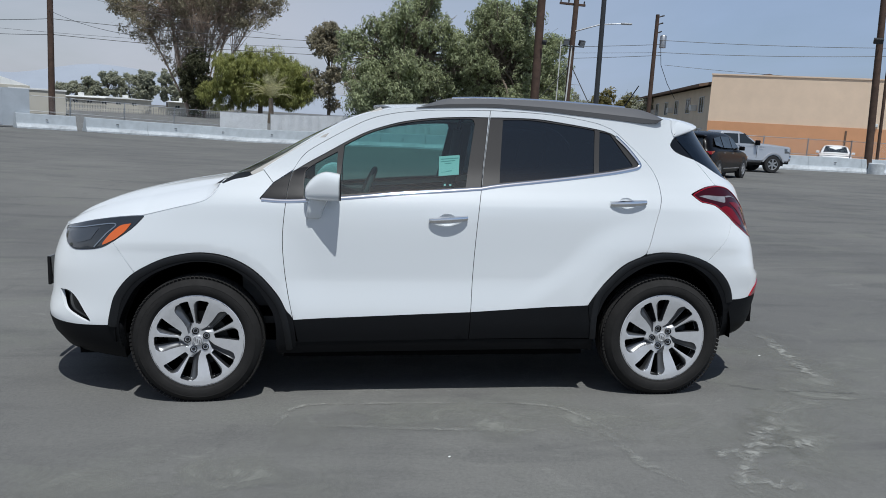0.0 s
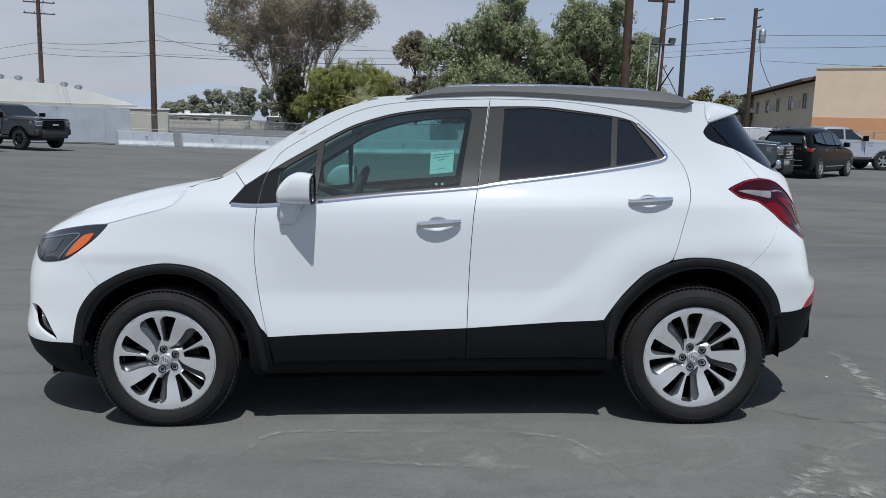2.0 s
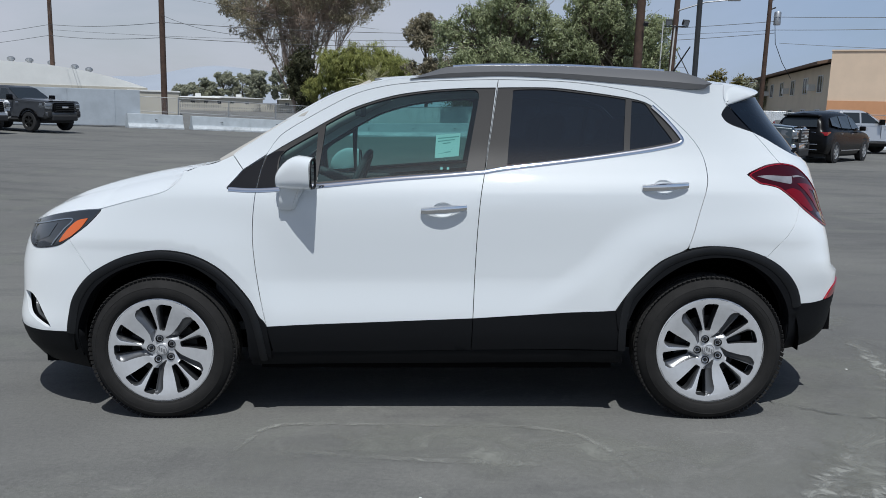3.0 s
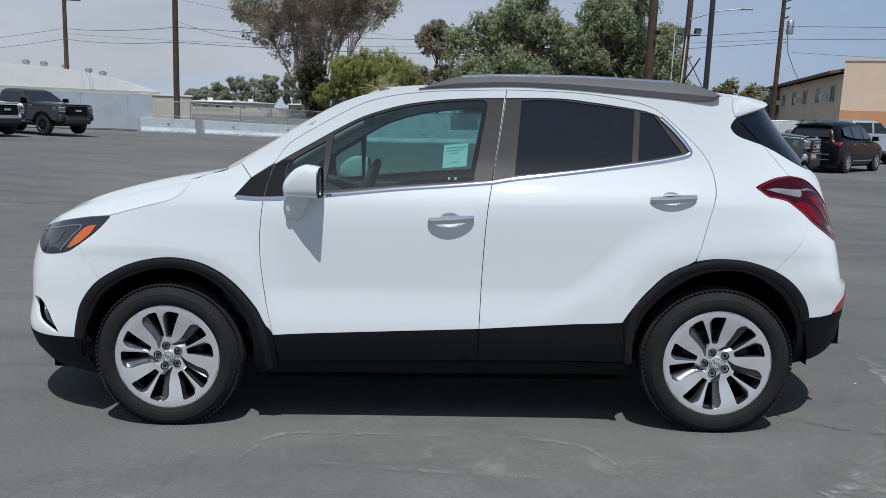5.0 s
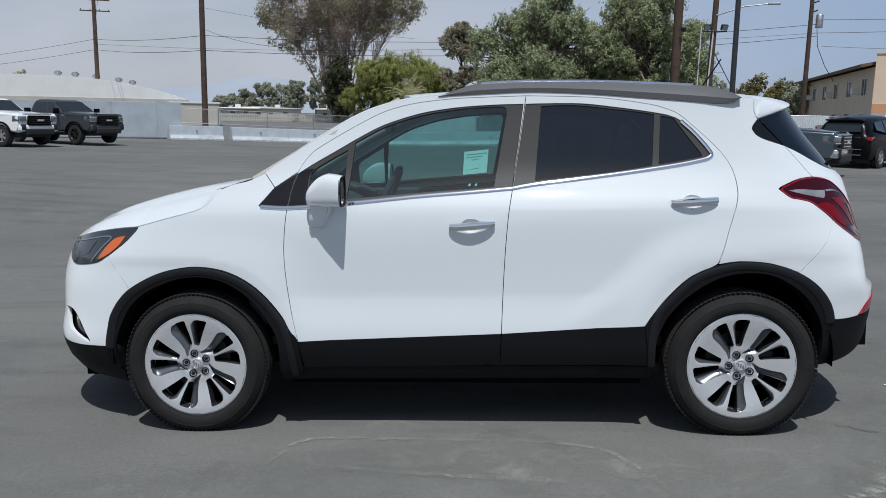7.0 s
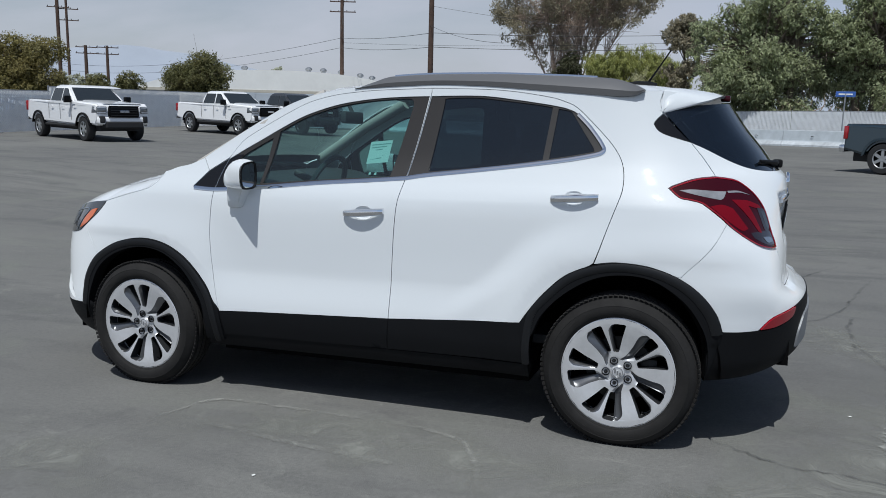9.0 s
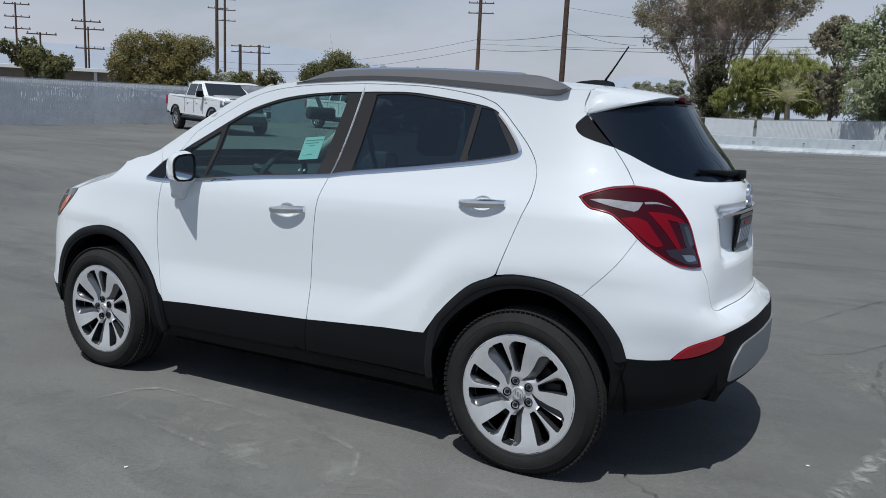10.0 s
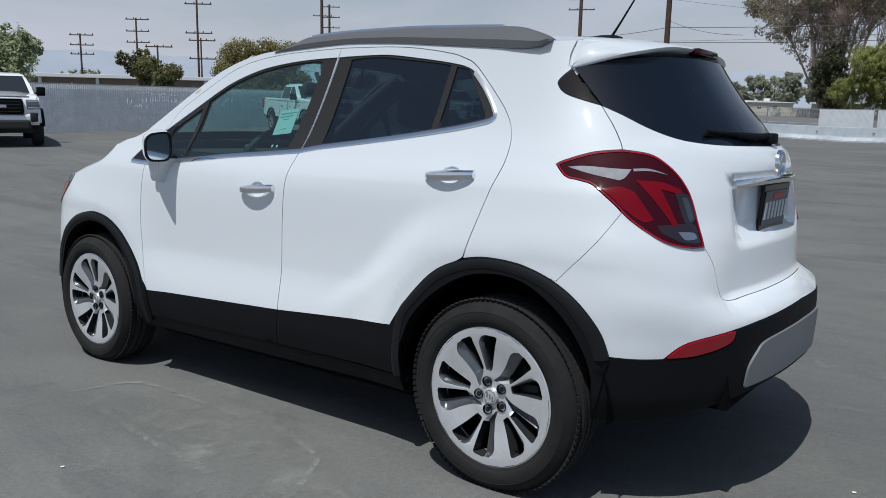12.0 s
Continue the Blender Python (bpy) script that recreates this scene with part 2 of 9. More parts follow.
def asphalt():
    """Sealed asphalt: broad worn sweeps, greenish and pale stains, fine grit."""
    m = bpy.data.materials.new("asphalt")
    m.use_nodes = True
    nt = m.node_tree
    b = nt.nodes["Principled BSDF"]
    tc = nt.nodes.new("ShaderNodeTexCoord")

    def noise_at(scale, detail, stretch=(1, 1, 1), turn=0.0, rough=0.6, warp=0.0):
        mp = nt.nodes.new("ShaderNodeMapping")
        mp.inputs["Scale"].default_value = stretch
        mp.inputs["Rotation"].default_value = (0, 0, radians(turn))
        nt.links.new(tc.outputs["Object"], mp.inputs["Vector"])
        n = nt.nodes.new("ShaderNodeTexNoise")
        n.inputs["Scale"].default_value = scale
        n.inputs["Detail"].default_value = detail
        n.inputs["Roughness"].default_value = rough
        n.inputs["Distortion"].default_value = warp
        nt.links.new(mp.outputs[0], n.inputs["Vector"])
        return n.outputs["Fac"]

    def span(v, a, b_, c, d):
        r = nt.nodes.new("ShaderNodeMapRange")
        r.inputs["From Min"].default_value, r.inputs["From Max"].default_value = a, b_
        r.inputs["To Min"].default_value, r.inputs["To Max"].default_value = c, d
        nt.links.new(v, r.inputs["Value"])
        return r.outputs[0]

    def times(u, v):
        k = nt.nodes.new("ShaderNodeMath")
        k.operation = "MULTIPLY"
        nt.links.new(u, k.inputs[0])
        nt.links.new(v, k.inputs[1])
        return k.outputs[0]

    def blend(fac, c0, c1):
        k = nt.nodes.new("ShaderNodeMix")
        k.data_type = "RGBA"
        for sock, c in ((6, c0), (7, c1)):
            if isinstance(c, tuple):
                k.inputs[sock].default_value = (*c, 1)
            else:
                nt.links.new(c, k.inputs[sock])
        nt.links.new(fac, k.inputs[0])
        return k.outputs[2]

    col = blend(span(noise_at(0.22, 5.0), 0.35, 0.65, 0.0, 1.0), (0.136, 0.135, 0.131), (0.180, 0.178, 0.167))
    # worn sweeps left by turning tyres
    col = blend(span(noise_at(0.35, 6.0, (1.0, 4.5, 1.0), 12, 0.65, 0.6), 0.48, 0.70, 0.0, 0.75), col, (0.102, 0.102, 0.101))
    # greenish and pale dried stains
    col = blend(span(noise_at(0.9, 8.0, (1, 1, 1), 0, 0.62, 1.2), 0.52, 0.72, 0.0, 0.6), col, (0.179, 0.185, 0.161))
    col = blend(times(span(noise_at(2.6, 9.0, (1, 1.6, 1), 30, 0.68, 1.8), 0.56, 0.70, 0.0, 0.55), span(noise_at(0.5, 3.0), 0.45, 0.62, 0.0, 1.0)), col, (0.250, 0.250, 0.229))
    col = blend(span(noise_at(1.7, 6.0, (1, 1, 1), 70, 0.6, 0.8), 0.60, 0.78, 0.0, 0.5), col, (0.090, 0.090, 0.090))
    grit = times(span(noise_at(60.0, 6.0, (1, 1, 1), 0, 0.7), 0.3, 0.7, 0.86, 1.14), span(noise_at(260.0, 3.0), 0.3, 0.7, 0.84, 1.16))
    sc = nt.nodes.new("ShaderNodeVectorMath")
    sc.operation = "SCALE"
    nt.links.new(col, sc.inputs[0])
    nt.links.new(grit, sc.inputs["Scale"])
    nt.links.new(sc.outputs[0], b.inputs["Base Color"])
    nt.links.new(span(noise_at(1.2, 5.0), 0.3, 0.7, 0.82, 0.97), b.inputs["Roughness"])
    b.inputs["Specular IOR Level"].default_value = 0.15
    bp = nt.nodes.new("ShaderNodeBump")
    bp.inputs["Strength"].default_value = 0.5
    bp.inputs["Distance"].default_value = 0.006
    nt.links.new(noise_at(240.0, 6.0), bp.inputs["Height"])
    nt.links.new(bp.outputs["Normal"], b.inputs["Normal"])
    return m


build_ground()


# ---- marks on the asphalt ----
def mark_material(name, color, density, scale):
    """Dried stain or crack: colour that thins out towards its edges and breaks up."""
    m = bpy.data.materials.new(name)
    m.use_nodes = True
    nt = m.node_tree
    b = nt.nodes["Principled BSDF"]
    b.inputs["Base Color"].default_value = (*color, 1)
    b.inputs["Roughness"].default_value = 0.85
    at = nt.nodes.new("ShaderNodeAttribute")
    at.attribute_name = "soft"
    tc = nt.nodes.new("ShaderNodeTexCoord")
    n = nt.nodes.new("ShaderNodeTexNoise")
    n.inputs["Scale"].default_value = scale
    n.inputs["Detail"].default_value = 9.0
    n.inputs["Roughness"].default_value = 0.68
    n.inputs["Distortion"].default_value = 1.0
    nt.links.new(tc.outputs["Object"], n.inputs["Vector"])
    r = nt.nodes.new("ShaderNodeMapRange")
    r.inputs["From Min"].default_value, r.inputs["From Max"].default_value = 0.40, 0.66
    r.inputs["To Min"].default_value, r.inputs["To Max"].default_value = 0.0, density
    nt.links.new(n.outputs["Fac"], r.inputs["Value"])
    k = nt.nodes.new("ShaderNodeMath")
    k.operation = "MULTIPLY"
    nt.links.new(at.outputs["Fac"], k.inputs[0])
    nt.links.new(r.outputs[0], k.inputs[1])
    nt.links.new(k.outputs[0], b.inputs["Alpha"])
    return m


def ground_mark(name, label, lines, mat, lift, jitter=0.0, seed=1):
    """Thin bands on the ground along lines of (x, y), each with a half width, soft at both edges and ends."""
    rng = random.Random(seed)
    verts, faces, soft = [], [], []
    for half, line in lines:
        pts = curve(line, 7) if len(line) > 2 else [Vector(line[0]) + (Vector(line[1]) - Vector(line[0])) * (i / 14) for i in range(15)]
        n = len(pts)
        base = len(verts)
        for i, p in enumerate(pts):
            d = (pts[min(i + 1, n - 1)] - pts[max(i - 1, 0)]).normalized()
            q = Vector((-d.y, d.x))
            c = p + q * rng.uniform(-jitter, jitter)
            end = min(1.0, 3.0 * i / (n - 1), 3.0 * (1 - i / (n - 1))) if n > 1 else 1.0
            w = half * rng.uniform(0.7, 1.3)
            for f, a in ((-1, 0.0), (-0.45, 0.8), (0, 1.0), (0.45, 0.8), (1, 0.0)):
                verts.append((c.x + q.x * w * f, c.y + q.y * w * f, lift))
                soft.append(a * end)
        for i in range(n - 1):
            for k in range(4):
                a = base + 5 * i + k
                faces.append((a, a + 1, a + 6, a + 5))
    me = bpy.data.meshes.new(name)
    me.from_pydata(verts, [], faces)
    at = me.attributes.new("soft", "FLOAT", "POINT")
    at.data.foreach_set("value", soft)
    me.materials.append(mat)
    ob = new(name, me)
    ob.matrix_basis = LOT @ pose(0, 0, RISE)
    return tagged(ob, label, "stain", kind="structure")


PALE = mark_material("pale_dried_stain", (0.31, 0.31, 0.285), 1.5, 9.0)
SCUFF = mark_material("pale_scuff", (0.29, 0.29, 0.265), 0.95, 7.0)
HAZE = mark_material("broad_pale_stain", (0.235, 0.236, 0.212), 1.0, 3.2)
CRACK = mark_material("asphalt_crack", (0.06, 0.06, 0.06), 0.6, 4.0)
ground_mark("scuff_marks", "pale scuffed arcs left by tyres on the asphalt", [
    (0.020, [(-0.86, -1.34), (-0.83, -1.22), (-0.80, -1.10), (-0.77, -1.01), (-0.71, -0.955), (-0.58, -0.94), (-0.21, -0.945), (0.18, -0.955), (0.43, -0.98)]),
    (0.022, [(0.20, -0.955), (0.43, -0.98), (0.62, -1.05), (0.73, -1.20), (0.80, -1.36), (0.86, -1.55)]),
    (0.026, [(-0.70, -1.25), (-0.41, -1.29), (-0.05, -1.34), (0.29, -1.37), (0.45, -1.41), (0.51, -1.47), (0.50, -1.65)]),
    (0.035, [(0.72, -1.28), (0.77, -1.49), (0.80, -1.69), (0.82, -1.83), (0.90, -1.97), (0.91, -2.14)])], SCUFF, 0.004, 0.004, 2)
ground_mark("pale_stain", "pale branching dried stain on the asphalt", [
    (0.050, [(2.65, 0.58), (2.57, 0.24), (2.48, -0.17), (2.41, -0.56), (2.44, -0.70)]),
    (0.060, [(2.00, -0.92), (1.81, -1.20), (1.59, -1.48), (1.50, -1.58), (1.36, -1.76), (1.21, -1.99), (1.14, -2.15), (1.02, -2.5)]),
    (0.040, [(1.50, -1.58), (1.58, -1.66), (1.72, -1.63), (1.86, -1.60)]),
    (0.035, [(1.36, -1.76), (1.27, -1.72), (1.20, -1.80)]),
    (0.045, [(1.21, -1.99), (1.32, -2.08), (1.45, -2.1)])], PALE, 0.005, 0.025, 3)
ground_mark("wide_stain", "broad faint pale patch on the asphalt", [
    (0.34, [(2.62, 0.9), (2.50, 0.1), (2.30, -0.7), (1.95, -1.2), (1.60, -1.7), (1.30, -2.3), (1.1, -3.0)]),
    (0.30, [(-0.9, -1.5), (-0.3, -1.15), (0.4, -1.2), (1.1, -1.35), (1.7, -1.5)]),
    (0.25, [(-1.9, -1.9), (-1.2, -1.8), (-0.4, -2.1)]),
    (0.30, [(2.0, 2.2), (2.4, 1.4), (2.9, 1.0)])], HAZE, 0.003, 0.05, 4)
ground_mark("cracks", "fine dark cracks in the asphalt", [
    (0.010, [(1.60, -0.56), (1.70, -0.66), (1.80, -0.73), (1.96, -0.83), (2.15, -0.86), (2.41, -0.90), (2.61, -0.96), (3.4, -1.1)]),
    (0.016, [(1.97, 1.92), (2.27, 2.06), (2.54, 2.52), (2.76, 3.33), (3.0, 4.2)]),
    (0.016, [(2.35, 1.93), (2.47, 1.56), (2.55, 1.23), (2.62, 0.89), (2.75, 0.3)]),
    (0.020, [(1.96, 2.85), (2.17, 3.49), (2.50, 4.38), (2.82, 4.99)]),
    (0.018, [(2.72, 2.65), (2.56, 2.09), (2.52, 1.59), (2.57, 1.34)])], CRACK, 0.006, 0.012, 5)
# two scraps of white paper
for x, y, a in ((2.305, -0.081, 20), (-0.034, -1.692, 60)):
    bm = bmesh.new()
    box(bm, -0.007, 0.007, -0.005, 0.005, 0.003, 0.006, 0.001, 1)
    tagged(part("paper_scrap", bm, M_ROOFWHITE, matrix=LOT @ pose(x, y, RISE, 0, 0, a)), "tiny white scrap of paper on the asphalt", "litter")

# ---- barriers, fences and walls round the lot ----
def along(p, q):
    (x0, y0), (x1, y1) = p, q
    return math.hypot(x1 - x0, y1 - y0), math.degrees(math.atan2(y1 - y0, x1 - x0))


def laid(p, q, i, k, unit):
    """Matrix of the i-th of k units in a row from p to q, following the fall of the ground."""
    a = [p[j] + (q[j] - p[j]) * i / k for j in (0, 1)]
    b = [p[j] + (q[j] - p[j]) * (i + 1) / k for j in (0, 1)]
    length, yaw = along(a, b)
    za, zb = lot_z(*a), lot_z(*b)
    return pose(a[0], a[1], za, 0, -math.degrees(math.atan2(zb - za, length)), yaw) @ Matrix.Diagonal((length / unit, 1, 1, 1))


def barrier_unit(length):
    """A concrete road barrier, with its foot, sloped sides and lifting loops."""
    b = thing("concrete_barrier", "pale blue-grey painted concrete road barrier with a chipped white foot", "barrier", group="barriers round the lot")
    bm = bmesh.new()
    prof = [(-0.30, 0.0), (0.30, 0.0), (0.30, 0.08), (0.16, 0.30), (0.10, 0.77), (0.085, 0.81), (-0.085, 0.81), (-0.10, 0.77), (-0.16, 0.30), (-0.30, 0.08)]
    v0 = [bm.verts.new((0.004, y, z)) for y, z in prof]
    v1 = [bm.verts.new((length - 0.004, y, z)) for y, z in prof]
    n = len(prof)
    bm.faces.new(v0[::-1])
    bm.faces.new(v1)
    for i in range(n):
        bm.faces.new((v0[i], v0[(i + 1) % n], v1[(i + 1) % n], v1[i]))
    bmesh.ops.bevel(bm, geom=[e for e in bm.edges], offset=0.012, segments=1, affect="EDGES")
    part("block", bm, M_CONCRETE, b, smooth=30)
    bm = bmesh.new()
    for s in (-1, 1):
        prism(bm, [(s * 0.309, 0.0), (s * 0.309, 0.085), (s * 0.205, 0.255), (s * 0.195, 0.25), (s * 0.295, 0.08), (s * 0.295, 0.0)], 0.006, length - 0.006, "X")
    part("foot_band", bm, M_FOOT, b, "chipped white paint along the foot")
    for f in (0.5,):
        for s in (-1, 1):
            bm = bmesh.new()
            tube(bm, [(length * f - 0.05, s * 0.13, 0.50), (length * f - 0.04, s * 0.20, 0.53), (length * f + 0.04, s * 0.20, 0.53), (length * f + 0.05, s * 0.13, 0.50)], 0.016, 6)
            part("lifting_loop", bm, M_STEEL, b, "rusted lifting loop")
    return b


M_FOOT = material("chipped_white_paint", (0.50, 0.53, 0.55), 0.85, vary=0.3, scale=2.2, bump=0.5, bump_scale=18)
UNIT = 3.2
first = None
for p, q in (((-18.1, 40.2), (-9.8, 47.7)), ((-9.8, 47.7), (-3.5, 45.0)), ((-3.5, 45.0), (4.0, 41.0)), ((4.0, 41.0), (12.0, 36.8)), ((12.0, 36.8), (35.0, 37.6))):
    length, yaw = along(p, q)
    k = max(1, round(length / UNIT))
    for i in range(k):
        m = laid(p, q, i, k, UNIT)
        if first is None:
            first = barrier_unit(UNIT)
            first.matrix_basis = m
            first.scale = (1, 1, 1)
        else:
            copy_thing(first, m)

M_SLAT = material("grey_privacy_slat", (0.90, 0.89, 0.865), 0.6, vary=0.10, scale=2.5, each=0.05)
M_WSLAT = material("white_privacy_slat", (0.70, 0.72, 0.74), 0.6, vary=0.10, scale=2.0, each=0.04)
M_SLATWIRE = material("weathered_wire", (0.62, 0.635, 0.65), 0.6)
M_WIRE = material("galvanised_wire", (0.72, 0.74, 0.77), 0.5, 0.5)


def slat_bay(length, height, mat, label, pitch=0.085, weave=None):
    """One bay of chain-link fence with slats woven into it: post, top rail, slats, wires."""
    f = thing("slatted_fence_bay", label, "fence", group="fence bays")
    bm = bmesh.new()
    tube(bm, [(0, 0.05, 0), (0, 0.05, height + 0.05)], 0.03, 8)
    part("post", bm, M_GALV, f)
    bm = bmesh.new()
    tube(bm, [(0, 0, height), (length, 0, height)], 0.022, 6)
    part("top_rail", bm, M_GALV, f)
    verts, faces = [], []
    n = int(length / pitch)
    for i in range(n):
        x = (i + 0.5) * length / n
        w, out = pitch * 0.48, 0.036
        k = len(verts)
        # a folded slat: two flanks that meet in a ridge towards the lot
        for z in (0.04, height - 0.02):
            verts += [(x - w, 0.004, z), (x, -out, z), (x + w, 0.004, z), (x, 0.012, z)]
        faces += [(k, k + 1, k + 5, k + 4), (k + 1, k + 2, k + 6, k + 5), (k + 2, k + 3, k + 7, k + 6), (k + 3, k, k + 4, k + 7), (k + 4, k + 5, k + 6, k + 7)]
    me = bpy.data.meshes.new("slats")
    me.from_pydata(verts, [], faces)
    me.materials.append(mat)
    tagged(new("slat_weave", me), kind="stuff").parent = f
    # diamond wires in front of and behind the slats
    verts, faces = [], []
    d = 0.125
    m = int((length + height) / d)
    for i in range(m):
        for s in (1, -1):
            a = i * d - (height if s > 0 else 0)
            pts = []
            for z in (0.03, height - 0.02):
                pts.append((a + s * z if s > 0 else a - z, z))
            (xa, za), (xb, zb) = pts
            if s < 0:
                xa, xb = a, a - height
            lo, hi = 0.0, 1.0
            dx = xb - xa
            if abs(dx) > 1e-6:
                t0, t1 = sorted(((0 - xa) / dx, (length - xa) / dx))
                lo, hi = max(lo, t0), min(hi, t1)
            if hi - lo < 0.02:
                continue
            p0 = (xa + dx * lo, za + (zb - za) * lo)
            p1 = (xa + dx * hi, za + (zb - za) * hi)
            for y in (-0.038,):
                k = len(verts)
                w = 0.0045
                verts += [(p0[0] - w, y, p0[1]), (p0[0] + w, y, p0[1]), (p1[0] + w, y, p1[1]), (p1[0] - w, y, p1[1])]
                faces.append((k, k + 1, k + 2, k + 3))
    me = bpy.data.meshes.new("wires")
    me.from_pydata(verts, [], faces)
    me.materials.append(weave or M_SLATWIRE)
    tagged(new("wire_weave", me), kind="stuff").parent = f
    return f


def run_of_bays(points, height, bay, make):
    base = None
    for p, q in zip(points, points[1:]):
        length, yaw = along(p, q)
        k = max(1, round(length / bay))
        for i in range(k):
            m = laid(p, q, i, k, bay)
            if base is None:
                base = make()
                base.matrix_basis = m
                base.scale = (1, 1, 1)
            else:
                copy_thing(base, m)


run_of_bays([(-22.5, -9.0), (-24.6, 9.0), (-26.1, 22.6)], 1.70, 3.0, lambda: slat_bay(3.0, 1.70, M_SLAT, "chain-link fence bay woven with grey privacy slats"))
run_of_bays([(-26.1, 22.6), (-27.2, 32.5), (-26.9, 35.2)], 1.9, 3.0, lambda: slat_bay(3.0, 1.9, M_SLAT, "chain-link fence bay woven with grey privacy slats"))
run_of_bays([(-9.0, 50.2), (-2.0, 46.9), (4.4, 43.4), (12.4, 38.6), (17.5, 38.2)], 1.78, 3.6, lambda: slat_bay(3.6, 1.78, M_WSLAT, "chain-link fence bay woven with white privacy slats", 0.075, M_WSLAT))

# old white paint on the slats, in worn upright dabs
def paint_patch(s0, s1, bands, seed):
    rng = random.Random(seed)
    bm = bmesh.new()
    n_slats = int((s1 - s0) / 0.085)
    for i in range(n_slats):
        t = i / n_slats
        for zc, half_h, wave, cover in bands:
            z = zc + wave * math.sin(t * 7 + zc * 9) + rng.uniform(-0.03, 0.03)
            h = half_h * rng.uniform(0.4, 1.3)
            if rng.random() < cover * (0.35 + 0.65 * math.sin(math.pi * min(max(t, 0.04), 0.96))):
                x = s0 + i * 0.085 + 0.042 + rng.uniform(-0.012, 0.012)
                prism(bm, [(x - 0.036, -0.020), (x, -0.050), (x + 0.036, -0.020), (x, -0.043)], z - h, z + h, "Z")
    a, b = Vector((-24.6, 9.0)), Vector((-26.1, 22.6))
    ob = part("paint_patch", bm, M_OLDPAINT, matrix=pose(a.x, a.y, lot_z(a.x, a.y), 0, 0, along(a, b)[1]))
    tagged(ob, "worn white paint dabbed over the slatted fence", "paint", group="paint on the fence", kind="stuff")


M_OLDPAINT = material("worn_white_paint", (0.86, 0.88, 0.90), 0.7, vary=0.2, scale=3.0)
paint_patch(4.9, 7.9, ((1.42, 0.03, 0.02, 0.8), (1.16, 0.10, 0.06, 0.75), (0.98, 0.07, 0.05, 0.7), (0.72, 0.05, 0.03, 0.4), (0.52, 0.07, 0.02, 0.3)), 3)
paint_patch(9.2, 12.8, ((1.46, 0.03, 0.01, 0.8), (1.22, 0.09, 0.06, 0.6), (1.0, 0.12, 0.05, 0.5)), 5)

# pale blue-grey wall between the slatted fence and the barriers
length, yaw = along((-26.9, 35.2), (-17.6, 40.9))
bm = bmesh.new()
box(bm, 0, length, -0.1, 0.1, 0, 1.98, 0.01)
WALL = tagged(part("wall_west", bm, M_WALLGREY, matrix=pose(-26.9, 35.2, 0, 0, 0, yaw)), "blue-grey painted plank wall with faded patches", "wall", kind="structure")
for i in range(int(length / 2.4)):
    bm = bmesh.new()
    box(bm, i * 2.4 + 0.02, i * 2.4 + 2.38, -0.125, -0.103, 0.03, 1.95, 0.004, 1)
    part("panel", bm, M_WALLGREY, WALL)


def open_bay(length, height):
    f = thing("chain_link_bay", "open chain-link fence bay with grey posts", "fence", group="open fence bays")
    bm = bmesh.new()
    tube(bm, [(0, 0, 0), (0, 0, height + 0.06)], 0.035, 8)
    part("post", bm, M_GALV, f)
    for z in (height, height * 0.5):
        bm = bmesh.new()
        tube(bm, [(0, 0, z), (length, 0, z)], 0.02, 6)
        part("rail", bm, M_GALV, f)
    verts, faces = [], []
    d = 0.16
    for i in range(int((length + height) / d) + 1):
        for s in (1, -1):
            xa = i * d - (height if s > 0 else 0)
            dx = height * s
            t0, t1 = sorted(((0 - xa) / dx, (length - xa) / dx))
            lo, hi = max(0.0, t0), min(1.0, t1)
            if hi - lo < 0.02:
                continue
            k = len(verts)
            w = 0.003
            a, b = (xa + dx * lo, height * lo), (xa + dx * hi, height * hi)
            verts += [(a[0] - w, 0, a[1]), (a[0] + w, 0, a[1]), (b[0] + w, 0, b[1]), (b[0] - w, 0, b[1])]
            faces.append((k, k + 1, k + 2, k + 3))
    me = bpy.data.meshes.new("mesh")
    me.from_pydata(verts, [], faces)
    me.materials.append(M_WIRE)
    tagged(new("wire_mesh", me), kind="stuff").parent = f
    return f


run_of_bays([(-19.6, 43.6), (-9.0, 50.2)], 1.75, 3.0, lambda: open_bay(3.0, 1.75))
run_of_bays([(17.5, 38.2), (40.0, 39.5)], 1.75, 3.0, lambda: open_bay(3.0, 1.75))


# ---- poles and wires ----
def pole(name, x, y, h, r, label, mat, lean=(0, 0)):
    p = thing(name, label, "pole", pose(x, y, 0))
    bm = bmesh.new()
    tube(bm, [(0, 0, -0.02), (lean[0] * 0.5, lean[1] * 0.5, h * 0.5), (lean[0], lean[1], h)], [r, r * 0.9, r * 0.78], 14)
    part("shaft", bm, mat, p, smooth=40)
    return p


def crossarm(p, z, half_width, yaw, n=4):
    bm = bmesh.new()
    box(bm, -half_width, half_width, -0.06, 0.06, -0.06, 0.06, 0.01, 1)
    arm = part("crossarm", bm, M_POLE, p, matrix=pose(0, 0.2, z, 0, 0, yaw))
    for i in range(n):
        bm = bmesh.new()
        x = -half_width * 0.92 + i * half_width * 1.84 / (n - 1)
        lathe(bm, [(0.02, 0.06), (0.05, 0.1), (0.035, 0.14), (0.05, 0.18), (0.02, 0.22)], 10, "Z", Matrix.Translation((x, 0, 0)))
        part("insulator", bm, M_STEEL, arm)
    return arm


